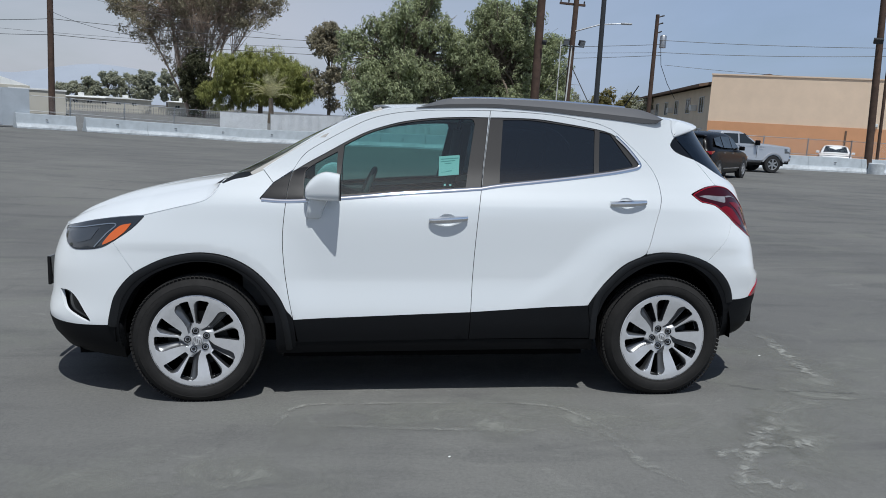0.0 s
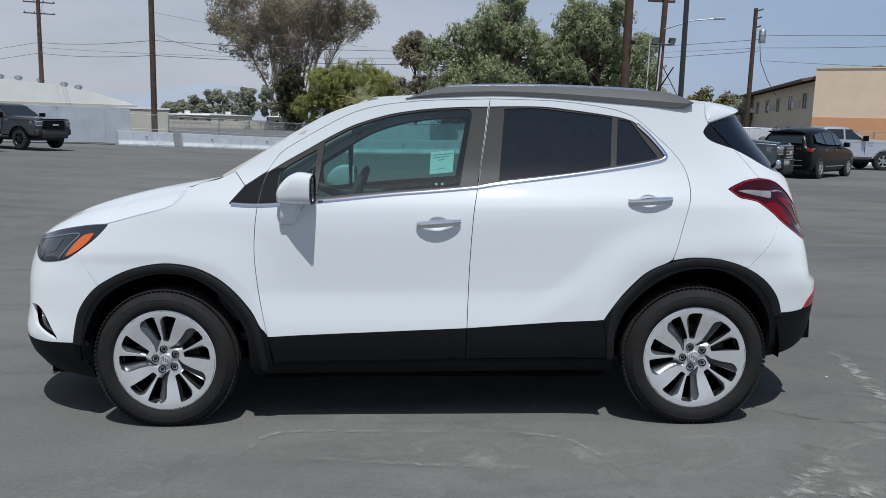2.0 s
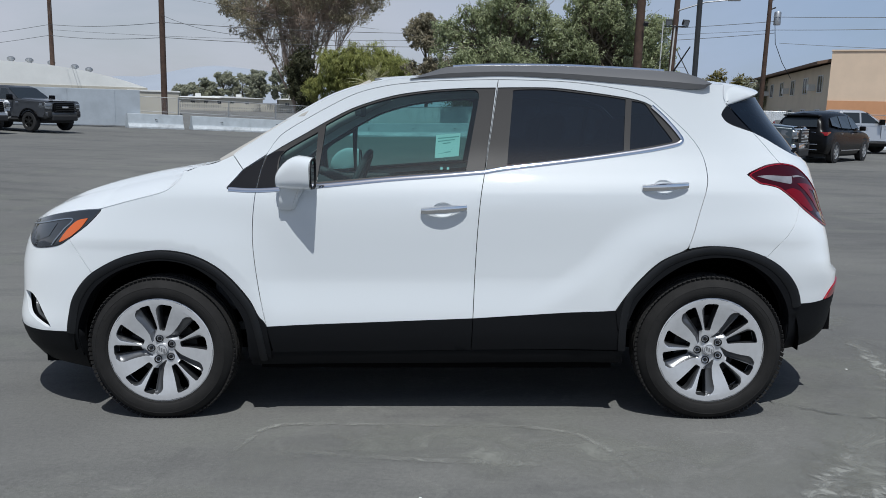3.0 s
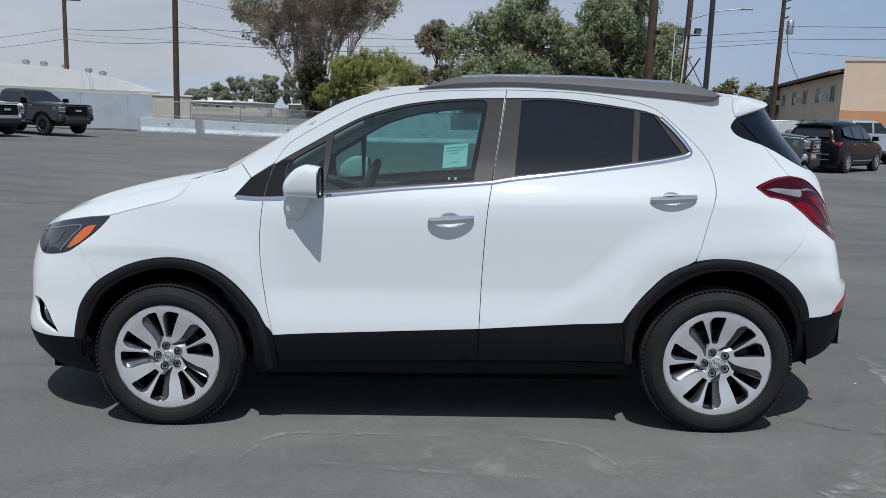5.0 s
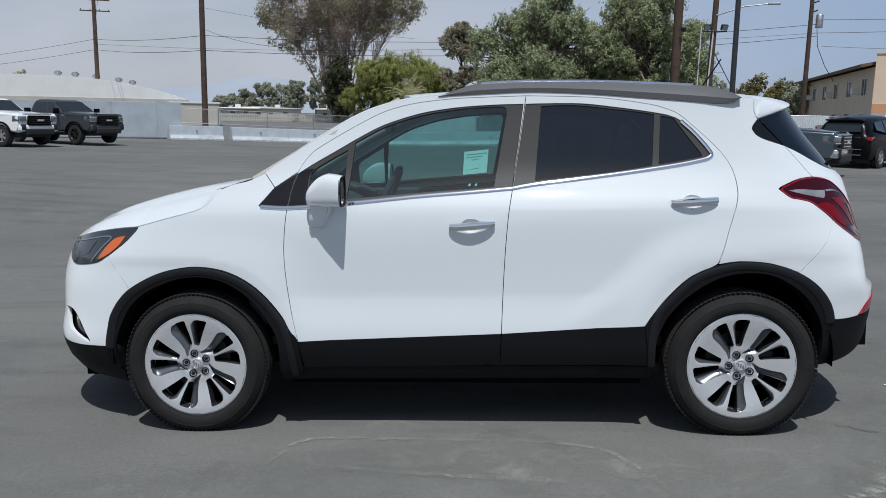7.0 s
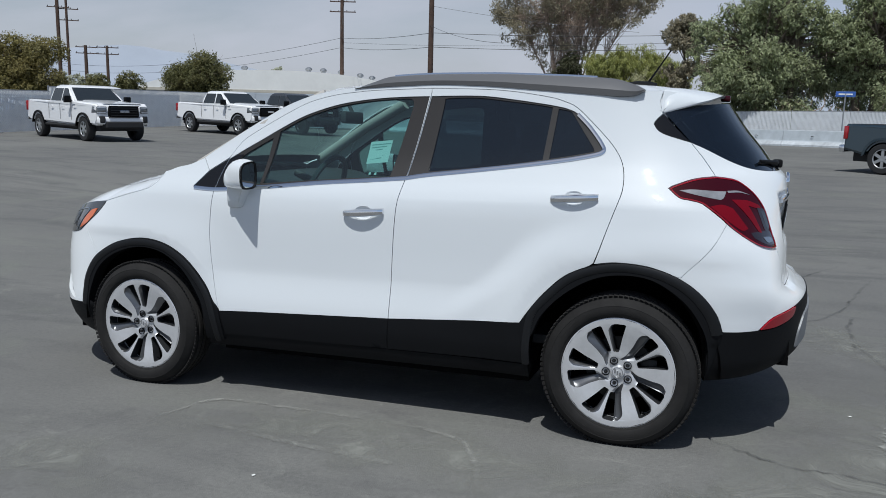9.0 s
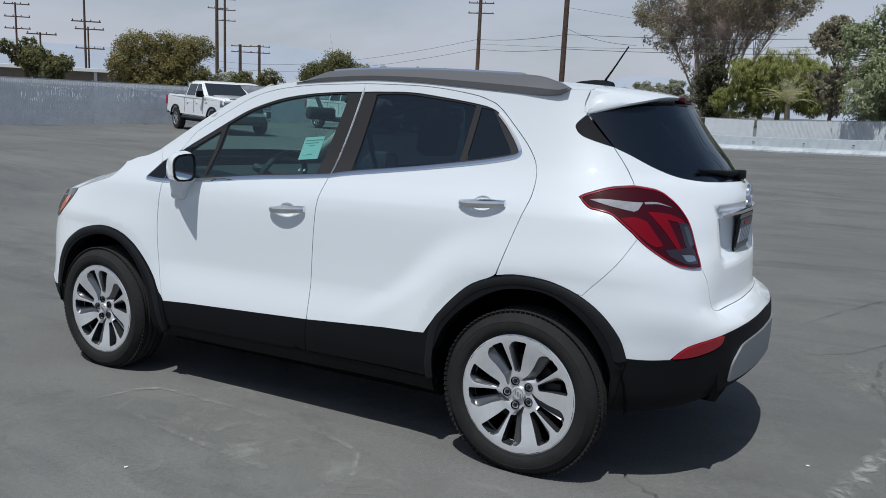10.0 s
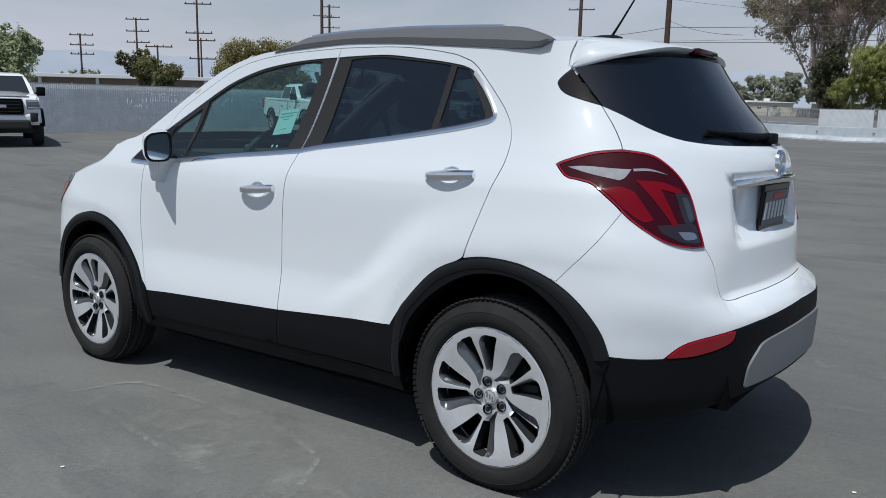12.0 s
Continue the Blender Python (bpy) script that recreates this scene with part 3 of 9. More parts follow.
WOOD = "dark brown creosoted wooden utility pole behind the barrier"
PB = pole("utility_pole", -22.9, 59.6, 17, 0.24, WOOD, M_POLE)
PA = pole("utility_pole", -45.0, 86.5, 14.2, 0.27, "brown wooden utility pole with crossarms and insulators", M_POLE)
crossarm(PA, 12.5, 1.6, 20)
crossarm(PA, 13.7, 1.6, 20)
PD1 = pole("utility_pole", 10.6, 43.0, 16, 0.27, "thick red-brown wooden utility pole among the trees", M_POLE)
PD2 = pole("floodlight_pole", 11.3, 38.4, 14, 0.16, "wooden pole with floodlights and a street lamp arm", M_POLE, (0.25, 0))
for k, z in enumerate((8.2, 9.1)):
    crossarm(PD2, z, 0.75, 10, 4)
for x in (-0.42, 0.42):
    bm = bmesh.new()
    box(bm, -0.17, 0.17, -0.10, 0.06, -0.14, 0.14, 0.02)
    FL = part("floodlight", bm, M_STEEL, PD2, "black floodlight", matrix=pose(0.12 + x, -0.30, 6.15, 28, 0, 14 * (1 if x > 0 else -1)))
    bm = bmesh.new()
    box(bm, -0.14, 0.14, -0.112, -0.104, -0.11, 0.11)
    part("lens", bm, material("floodlight_lens", (0.35, 0.37, 0.4), 0.1, 0.4), FL)
bm = bmesh.new()
box(bm, -0.6, 0.6, -0.03, 0.03, -0.03, 0.03)
part("bracket", bm, M_STEEL, PD2, matrix=pose(0.12, -0.2, 5.95))
bm = bmesh.new()
tube(bm, [(0.15, -0.1, 6.75), (1.4, -0.5, 7.15), (2.5, -0.8, 7.25)], [0.04, 0.035, 0.03], 8)
part("lamp_arm", bm, M_GALV, PD2, smooth=40)
bm = bmesh.new()
box(bm, -0.30, 0.30, -0.10, 0.10, -0.04, 0.05, 0.03)
part("street_lamp_head", bm, M_GALV, PD2, "grey street lamp head", smooth=40, matrix=pose(2.75, -0.85, 7.24, 0, 0, -12))
bm = bmesh.new()
tube(bm, [(-0.18, -0.16, 0), (0.05, -0.16, 6.0)], 0.04, 8)
tube(bm, [(-0.6, -0.1, 0), (-0.55, -0.1, 6.2)], 0.03, 8)
part("conduit", bm, material("pale_conduit", (0.6, 0.6, 0.58), 0.6), PD2, "pale conduit pipe", smooth=40)
bm = bmesh.new()
box(bm, -0.12, 0.12, -0.3, -0.1, -0.12, 0.12, 0.02)
part("floodlight", bm, M_STEEL, PD1, "small floodlight", matrix=pose(0.2, -0.3, 6.6, 30, 0, 10))

PC = thing("light_pole", "slim dark steel light pole in a concrete footing", "pole", pose(6.28, 16.8, lot_z(6.28, 16.8)))
bm = bmesh.new()
tube(bm, [(0, 0, 0.3), (-0.05, 0, 9.0)], [0.075, 0.06], 12)
part("shaft", bm, M_STEEL, PC, smooth=40)
bm = bmesh.new()
lathe(bm, [(0.001, 0.36), (0.29, 0.36), (0.33, 0.33), (0.36, 0.02), (0.36, -0.05)], 20, "Z")
part("footing", bm, M_FOOT, PC, "white painted concrete footing", smooth=35)
bm = bmesh.new()
box(bm, -0.16, 0.16, -0.16, 0.16, 0.36, 0.41, 0.01)
part("base_plate", bm, M_STEEL, PC)

PT = pole("transformer_pole", 24.9, 61.5, 11.4, 0.20, "leaning wooden pole with a grey transformer drum", M_POLE, (0.0, 0))
bm = bmesh.new()
lathe(bm, [(0.001, -0.5), (0.26, -0.5), (0.27, -0.45), (0.27, 0.45), (0.22, 0.52), (0.001, 0.54)], 18, "Z")
part("transformer", bm, M_GALV, PT, "grey transformer drum", smooth=40, matrix=pose(0.62, -0.15, 9.2))
for z, w in ((11.2, 0.3), (10.6, 0.25), (9.9, 0.2)):
    bm = bmesh.new()
    tube(bm, [(0.1, 0, z), (0.25 + w, -0.1, z + 0.15)], [0.05, 0.06], 8)
    part("insulator", bm, M_STEEL, PT)
bm = bmesh.new()
tube(bm, [(0.5, -0.1, 8.7), (0.7, 0, 7.3), (1.4, 0, 5.8), (2.2, 0, 4.6)], 0.025, 6)
part("service_drop", bm, M_STEEL, PT)

PR = pole("floodlight_pole", 28.95, 37.4, 11.5, 0.21, "dark wooden pole with floodlights beside the barrier", M_POLE, (-0.5, 0))
bm = bmesh.new()
tube(bm, [(0.6, 0.1, 0), (0.35, 0.05, 8.5)], 0.09, 10)
part("brace_post", bm, M_POLE, PR, smooth=40)
for x, z in ((-0.95, 7.3), (0.25, 7.0)):
    bm = bmesh.new()
    box(bm, -0.24, 0.24, -0.12, 0.08, -0.15, 0.15, 0.02)
    part("floodlight", bm, M_STEEL, PR, "black floodlight", matrix=pose(0.3 + x, -0.35, z, 30, 0, -20))
bm = bmesh.new()
lathe(bm, [(0.001, 0.62), (0.38, 0.62), (0.42, 0.58), (0.42, 0.0)], 18, "Z")
part("footing", bm, M_FOOT, PR, "white concrete footing", smooth=35, matrix=pose(0.2, -0.5, 0))


def far_pylon(x, y, h, arms, r=0.22, label="distant wooden power pole with several crossarms"):
    p = pole("power_pole", x, y, h, r, label, M_POLE)
    for z in arms:
        bm = bmesh.new()
        box(bm, -1.7, 1.7, -0.06, 0.06, -0.07, 0.07)
        arm = part("crossarm", bm, M_POLE, p, matrix=pose(0, 0.2, h - z, 0, 0, 40))
        for i in range(4):
            bm = bmesh.new()
            box(bm, -1.60 + i * 1.05, -1.50 + i * 1.05, -0.05, 0.05, 0.07, 0.26)
            part("insulator", bm, M_STEEL, arm)
    return p


tagged(far_pylon(-111.3, 59.4, 9.8, (0.2, 1.6, 2.9), 0.15), group="distant power poles")
far_pylon(-107.4, 66.0, 12.4, (0.2, 1.9, 3.5), 0.15)
far_pylon(-86.4, 61.5, 15.0, (0.3, 2.2, 5.8), 0.15)
far_pylon(-104.8, 101.3, 22.5, (6.7,), 0.32, "tall brown wooden power pole with one wide crossarm")
far_pylon(-103.9, 102.3, 17.8, (0.4, 2.2, 4.0), 0.24)
far_pylon(-102.0, 104.1, 9.9, (0.3, 1.3), 0.32)
far_pylon(-99.6, 106.4, 10.0, (0.3, 1.4), 0.28)
far_pylon(-89.0, 57.3, 7.5, (0.2,), 0.13)
far_pylon(-86.2, 61.8, 8.6, (0.3, 2.6), 0.12)


def wire(p, q, sag, r=0.022, name="power_line", label="thin black overhead power line"):
    p, q = Vector(p), Vector(q)
    bm = bmesh.new()
    n = 20
    tube(bm, [p + (q - p) * (i / n) - Vector((0, 0, 4 * sag * (i / n) * (1 - i / n))) for i in range(n + 1)], r, 5)
    return tagged(part(name, bm, M_STEEL), label, "cable", group="overhead lines")


for z, dz in ((9.35, 0.35), (8.2, 0.1)):
    wire((-45.0, 86.3, z), (-22.9, 59.8, z - 1.9), 0.25)
    wire((-22.9, 59.8, z - 1.9), (25.5, 61.5, z - dz), 0.9)
    wire((-45.0, 86.3, z), (-130.0, 120.0, z - 1.0), 2.2)
wire((-45.0, 86.3, 8.8), (26.0, 62.0, 8.4), 1.0, 0.014)
wire((25.1, 61.2, 9.3), (60.0, 52.0, 10.6), 0.5)
wire((25.1, 61.2, 8.3), (60.0, 52.0, 10.5), 0.6)
wire((25.8, 61.2, 7.3), (60.0, 54.0, 7.4), 0.5, 0.016)
wire((10.8, 38.4, 12.2), (29.6, 37.3, 10.6), 0.5, 0.02)
wire((-45.0, 86.3, 9.9), (-36.0, 70.0, 14.5), 0.2, 0.016)
wire((-22.9, 59.4, 8.0), (-13.0, 47.0, 5.6), 0.3, 0.014)
wire((-22.9, 59.8, 9.6), (-6.0, 60.0, 7.4), 0.2, 0.012)
wire((11.2, 38.2, 4.8), (8.3, 38.3, 1.4), 0.0, 0.02, "guy_wire", "steel guy wire from a pole to the ground")
wire((12.6, 43.0, 5.5), (15.2, 41.0, 0.0), 0.0, 0.03, "guy_wire", "steel guy wire from a pole to the ground")

# blue street sign behind the white fence
SG = thing("street_sign", "small blue street sign on a grey post behind the fence", "sign", pose(6.6, 40.6, 0))
bm = bmesh.new()
tube(bm, [(0, 0, 0), (0, 0, 2.62)], 0.035, 8)
part("post", bm, M_GALV, SG)
bm = bmesh.new()
box(bm, -0.45, 0.45, -0.02, 0.02, 2.45, 2.72, 0.01)
B = part("blade", bm, material("sign_blue", (0.05, 0.13, 0.42), 0.4), SG, "blue sign blade")
bm = bmesh.new()
box(bm, -0.32, 0.32, -0.026, -0.021, 2.55, 2.62)
part("bar", bm, M_ROOFWHITE, SG, "white bar")

# ---- buildings ----
M_GLASSDARK = material("dark_window", (0.03, 0.035, 0.04), 0.1)
M_EAVE = material("brown_eave", (0.16, 0.10, 0.065), 0.8, vary=0.15, scale=1.0)
M_WHITETRIM = material("white_trim", (0.7, 0.7, 0.68), 0.7)


def window_unit(parent, m, w, h, frame=M_WHITETRIM):
    bm = bmesh.new()
    box(bm, -w / 2, w / 2, -0.06, 0.04, 0, 0.06)
    box(bm, -w / 2, w / 2, -0.06, 0.04, h - 0.06, h)
    box(bm, -w / 2, -w / 2 + 0.06, -0.06, 0.04, 0.06, h - 0.06)
    box(bm, w / 2 - 0.06, w / 2, -0.06, 0.04, 0.06, h - 0.06)
    box(bm, -0.03, 0.03, -0.05, 0.03, 0.06, h - 0.06)
    wn_ = part("window", bm, frame, parent, matrix=m)
    for s in (-1, 1):
        bm = bmesh.new()
        box(bm, min(0.03 * s, (w / 2 - 0.06) * s), max(0.03 * s, (w / 2 - 0.06) * s), -0.025, -0.015, 0.06, h - 0.06)
        part("pane", bm, M_GLASSDARK, wn_)
    return wn_


# two-storey building: its blank end faces the lot, its long side runs away from it
MOTEL = thing("two_storey_building", "two-storey peach stucco building with a terracotta lower band", "building", pose(25.6, 51.4, 0, 0, 0, -27))
# local x: along the blank end; local y: along the side, away from the lot
bm = bmesh.new()
box(bm, 0, 26, 0.0, 0.3, 2.72, 6.0)
part("end_wall", bm, M_STUCCO, MOTEL)
bm = bmesh.new()
box(bm, 0, 26, -0.04, 0.3, 0, 2.715)
part("lower_band", bm, M_STUCCO2, MOTEL, "terracotta painted lower band")
bm = bmesh.new()
box(bm, -0.05, 26.05, -0.06, 0.36, 6.004, 6.10)
part("coping", bm, M_STUCCO, MOTEL)
SIDE_YAW = 15
sm = pose(0, 0.3, 0, 0, 0, SIDE_YAW)
bm = bmesh.new()
box(bm, 0.02, 0.3, 0.0, 42, 0, 5.2)
SIDEWALL = part("side_wall", bm, material("warm_cream_stucco", (0.70, 0.60, 0.47), 0.9, vary=0.06, scale=0.7, bump=0.3, bump_scale=30), MOTEL, "cream stucco side wall", matrix=sm)
bm = bmesh.new()
prism(bm, [(-0.9, 5.15), (-0.9, 5.35), (4.0, 6.3), (9.0, 5.3), (9.0, 5.1), (4.0, 6.1)], 0.0, 42.5)
part("roof", bm, M_EAVE, MOTEL, "brown low-pitched roof with deep eaves", matrix=sm)
bm = bmesh.new()
box(bm, 0.3, 8.5, 0.35, 42, 0, 5.1)
part("back_mass", bm, M_CREAM, MOTEL, matrix=sm)
for i in range(8):
    for z in (0.9, 3.3):
        window_unit(MOTEL, sm @ pose(0.0, 2.6 + i * 4.9, z, 0, 0, -90), 1.5, 1.25)
        if i % 2 == 0:
            bm = bmesh.new()
            box(bm, -0.45, 0.02, -0.35, 0.35, 0, 0.45, 0.02)
            part("air_conditioner", bm, M_WHITETRIM, MOTEL, "white window air conditioner", matrix=sm @ pose(0.0, 4.6 + i * 4.9, z + 0.2))
for x, z in ((11.0, 2.95), (17.2, 2.9), (18.6, 2.9)):
    bm = bmesh.new()
    box(bm, -0.1, 0.1, -0.22, 0.0, -0.12, 0.12, 0.03)
    part("wall_lamp", bm, M_WHITETRIM, MOTEL, "white wall lamp", matrix=pose(x, -0.005, z))
bm = bmesh.new()
box(bm, -0.06, 0.06, -0.08, -0.045, 0, 1.5)
part("downpipe", bm, M_EAVE, MOTEL, matrix=pose(9.2, 0, 1.0))
window_unit(MOTEL, pose(22.5, -0.06, 1.0), 1.6, 1.4)
bm = bmesh.new()
tube(bm, [(0, 0, 0), (0, 0, 0.9)], 0.03, 6)
tube(bm, [(-0.5, 0, 0.85), (0.5, 0, 0.85)], 0.02, 6)
part("aerial", bm, M_GALV, MOTEL, "roof aerial", matrix=pose(12.5, 4.0, 6.0))

# long building with a low curved white roof
DOME = thing("warehouse", "long cream warehouse with a low curved white metal roof", "building", pose(-48.3, 79.3, 0, 0, 0, 28))
bm = bmesh.new()
prof = [(-17.5, 3.0)] + [(-17.5 + 33.0 * k / 24, 2.75 + 2.3 * (1 - abs(2 * k / 24 - 1) ** 2.5)) for k in range(25)] + [(15.5, 2.6), (-17.5, 2.6)]
prism(bm, prof[1:], -0.4, 30)
part("roof", bm, M_ROOFWHITE, DOME, "curved white metal roof", smooth=25)
bm = bmesh.new()
box(bm, -17.2, 15.2, 0, 29.5, 0, 2.8)
part("wall", bm, M_CREAM, DOME, "cream end wall")
for x in (-9.0, -5.6, 2.2, 4.0, 6.2, 8.6, 10.1):
    bm = bmesh.new()
    lathe(bm, [(0.28, 0.0), (0.28, 0.35), (0.42, 0.40), (0.42, 0.62), (0.2, 0.78), (0.001, 0.8)], 12, "Z")
    part("roof_vent", bm, M_GALV, DOME, "round metal roof vent", smooth=40, matrix=pose(x, 6.0, 2.72 + 2.3 * (1 - abs((x + 1.0) / 16.5) ** 2.5)))
bm = bmesh.new()
box(bm, -17.6, 15.6, -0.45, -0.402, 2.45, 2.75)
part("fascia", bm, M_CREAM, DOME)
# lower flat building in front of it, to the right
ANNEX = thing("block_building", "plain cream block building beside the warehouse", "building", pose(-30.5, 78.0, 0, 0, 0, 20))
bm = bmesh.new()
box(bm, -2.5, 2.4, 0, 8, 0, 2.25, 0.03)
part("wall", bm, M_CREAM, ANNEX)
bm = bmesh.new()
box(bm, -2.6, 2.5, -0.1, 8.1, 2.254, 2.42, 0.02)
part("roof_edge", bm, M_WHITETRIM, ANNEX)

# low mobile homes behind the open fence
def low_home(x, y, yaw, w, h, label):
    b = thing("mobile_home", label, "building", pose(x, y, 0, 0, 0, yaw), group="mobile homes")
    bm = bmesh.new()
    box(bm, -w / 2, w / 2, 0, 5, 0, h)
    part("wall", bm, M_CREAM, b)
    bm = bmesh.new()
    prism(bm, [(-w / 2 - 0.5, h), (-w / 2 - 0.5, h + 0.12), (0, h + 0.5), (w / 2 + 0.5, h + 0.12), (w / 2 + 0.5, h)], -0.6, 5.4)
    part("roof", bm, M_ROOFWHITE, b, "shallow white roof")
    bm = bmesh.new()
    box(bm, -w / 2 - 0.5, -0.5, -2.2, -0.6, h - 0.15, h + 0.02)
    part("carport_roof", bm, M_ROOFWHITE, b, "white carport roof")
    for x_ in (-w * 0.36, -w * 0.2, -w * 0.04, w * 0.12, w * 0.3):
        window_unit(b, pose(x_, -0.03, 0.7), 1.3, 0.9)
    for x_ in (-w * 0.3, w * 0.2):
        bm = bmesh.new()
        box(bm, -0.75, 0.75, 0, 1.2, 0, 0.9, 0.03)
        part("roof_cooler", bm, M_WHITETRIM, b, "white roof cooler", matrix=pose(x_, 1.4, h + 0.2))
    return b


low_home(-64.5, 221.0, 14, 22.0, 2.5, "low cream mobile home with a white roof and carport")
low_home(-42.0, 232.0, 10, 18.0, 2.6, "low cream mobile home with a white roof and carport")
low_home(-72.0, 176.0, 14, 14.0, 2.0, "low cream mobile home with a white roof and carport")
# picket screen in front of the homes
bm = bmesh.new()
for i in range(84):
    box(bm, i * 0.36, i * 0.36 + 0.22, -0.02, 0.02, 0, 1.25 - 0.15 * (i % 9 == 0))
box(bm, 0, 30, 0.02, 0.07, 0.95, 1.1)
box(bm, 0, 30, 0.02, 0.07, 0.25, 0.4)
tagged(part("picket_fence", bm, M_CREAM, matrix=pose(-46.5, 121.0, 0, 0, 0, 10)), "weathered cream picket fence before the mobile homes", "fence")

# long low building behind the slatted fence
LOW = thing("long_low_building", "long low building with a flat white roof edge behind the fence", "building", pose(-70.0, 22.0, 0, 0, 0, 57.5))
bm = bmesh.new()
box(bm, 0, 26, 0.6, 8, 0, 2.65)
part("wall", bm, material("tan_shed_wall", (0.22, 0.18, 0.14), 0.85, vary=0.15, scale=0.8), LOW)
bm = bmesh.new()
box(bm, -0.5, 26.5, -0.2, 8.4, 2.654, 2.95, 0.02)
part("roof", bm, M_ROOFWHITE, LOW, "flat white roof with a pale edge")
for i in range(6):
    bm = bmesh.new()
    box(bm, i * 4.4 + 0.8, i * 4.4 + 1.05, 0.1, 0.35, 0, 2.65)
    part("post", bm, M_WHITETRIM, LOW)

# hazy hills: the haze is painted in as a pale blue near the sky's
M_HILL = material("haze_tinted_hill", (0.335, 0.367, 0.42), 1.0, vary=0.05, scale=0.004, spec=0.0)
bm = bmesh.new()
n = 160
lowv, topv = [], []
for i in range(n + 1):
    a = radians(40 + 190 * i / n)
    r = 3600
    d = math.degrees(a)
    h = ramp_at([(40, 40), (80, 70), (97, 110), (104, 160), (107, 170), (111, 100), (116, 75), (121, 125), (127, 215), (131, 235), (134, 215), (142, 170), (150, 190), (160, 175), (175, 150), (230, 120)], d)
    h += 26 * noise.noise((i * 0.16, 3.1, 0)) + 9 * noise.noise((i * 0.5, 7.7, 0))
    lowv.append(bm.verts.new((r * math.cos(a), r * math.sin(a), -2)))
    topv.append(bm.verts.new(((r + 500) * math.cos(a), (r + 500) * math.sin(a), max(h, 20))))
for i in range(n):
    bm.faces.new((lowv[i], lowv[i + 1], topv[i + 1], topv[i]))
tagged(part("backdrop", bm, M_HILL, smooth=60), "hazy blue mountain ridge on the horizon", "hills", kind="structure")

# ---- trees ----
def leaf_material(name, color, vary=0.45, warm=0.25):
    m = bpy.data.materials.new(name)
    m.use_nodes = True
    nt = m.node_tree
    b = nt.nodes["Principled BSDF"]
    b.inputs["Roughness"].default_value = 0.6
    b.inputs["Specular IOR Level"].default_value = 0.35
    geo = nt.nodes.new("ShaderNodeNewGeometry")
    mr = nt.nodes.new("ShaderNodeMapRange")
    mr.inputs["To Min"].default_value, mr.inputs["To Max"].default_value = 1 - vary, 1 + vary
    nt.links.new(geo.outputs["Random Per Island"], mr.inputs["Value"])
    tc = nt.nodes.new("ShaderNodeTexCoord")
    nz = nt.nodes.new("ShaderNodeTexNoise")
    nz.inputs["Scale"].default_value = 0.8
    nt.links.new(tc.outputs["Object"], nz.inputs["Vector"])
    mix = nt.nodes.new("ShaderNodeMix")
    mix.data_type = "RGBA"
    mix.inputs[6].default_value = (*color, 1)
    mix.inputs[7].default_value = (color[0] * (1 + 1.6 * warm), color[1] * (1 + 0.5 * warm), color[2] * (1 - 0.2 * warm), 1)
    nt.links.new(nz.outputs["Fac"], mix.inputs[0])
    sc = nt.nodes.new("ShaderNodeVectorMath")
    sc.operation = "SCALE"
    nt.links.new(mix.outputs[2], sc.inputs[0])
    nt.links.new(mr.outputs[0], sc.inputs["Scale"])
    nt.links.new(sc.outputs[0], b.inputs["Base Color"])
    tr = nt.nodes.new("ShaderNodeBsdfTranslucent")
    nt.links.new(sc.outputs[0], tr.inputs["Color"])
    ms = nt.nodes.new("ShaderNodeMixShader")
    ms.inputs[0].default_value = 0.5
    nt.links.new(b.outputs[0], ms.inputs[1])
    nt.links.new(tr.outputs[0], ms.inputs[2])
    nt.links.new(ms.outputs[0], nt.nodes["Material Output"].inputs[0])
    return m


L_EUC = leaf_material("grey_green_leaf", (0.32, 0.305, 0.225), 0.4, 0.1)
L_BIG = leaf_material("mid_green_leaf", (0.34, 0.39, 0.235), 0.45, 0.08)
L_WILLOW = leaf_material("bright_green_leaf", (0.29, 0.335, 0.125), 0.35, 0.2)
L_OLIVE = leaf_material("olive_leaf", (0.19, 0.195, 0.085), 0.5, 0.35)
L_ROUND = leaf_material("deep_olive_leaf", (0.15, 0.165, 0.075))
# far leaves: the haze of distance is put into this washed-out colour
L_FAR = leaf_material("haze_paled_leaf", (0.41, 0.44, 0.35), 0.25, 0.1)
L_IVY = leaf_material("dark_ivy_leaf", (0.085, 0.10, 0.06))
L_PALM = leaf_material("palm_leaf", (0.40, 0.43, 0.27))


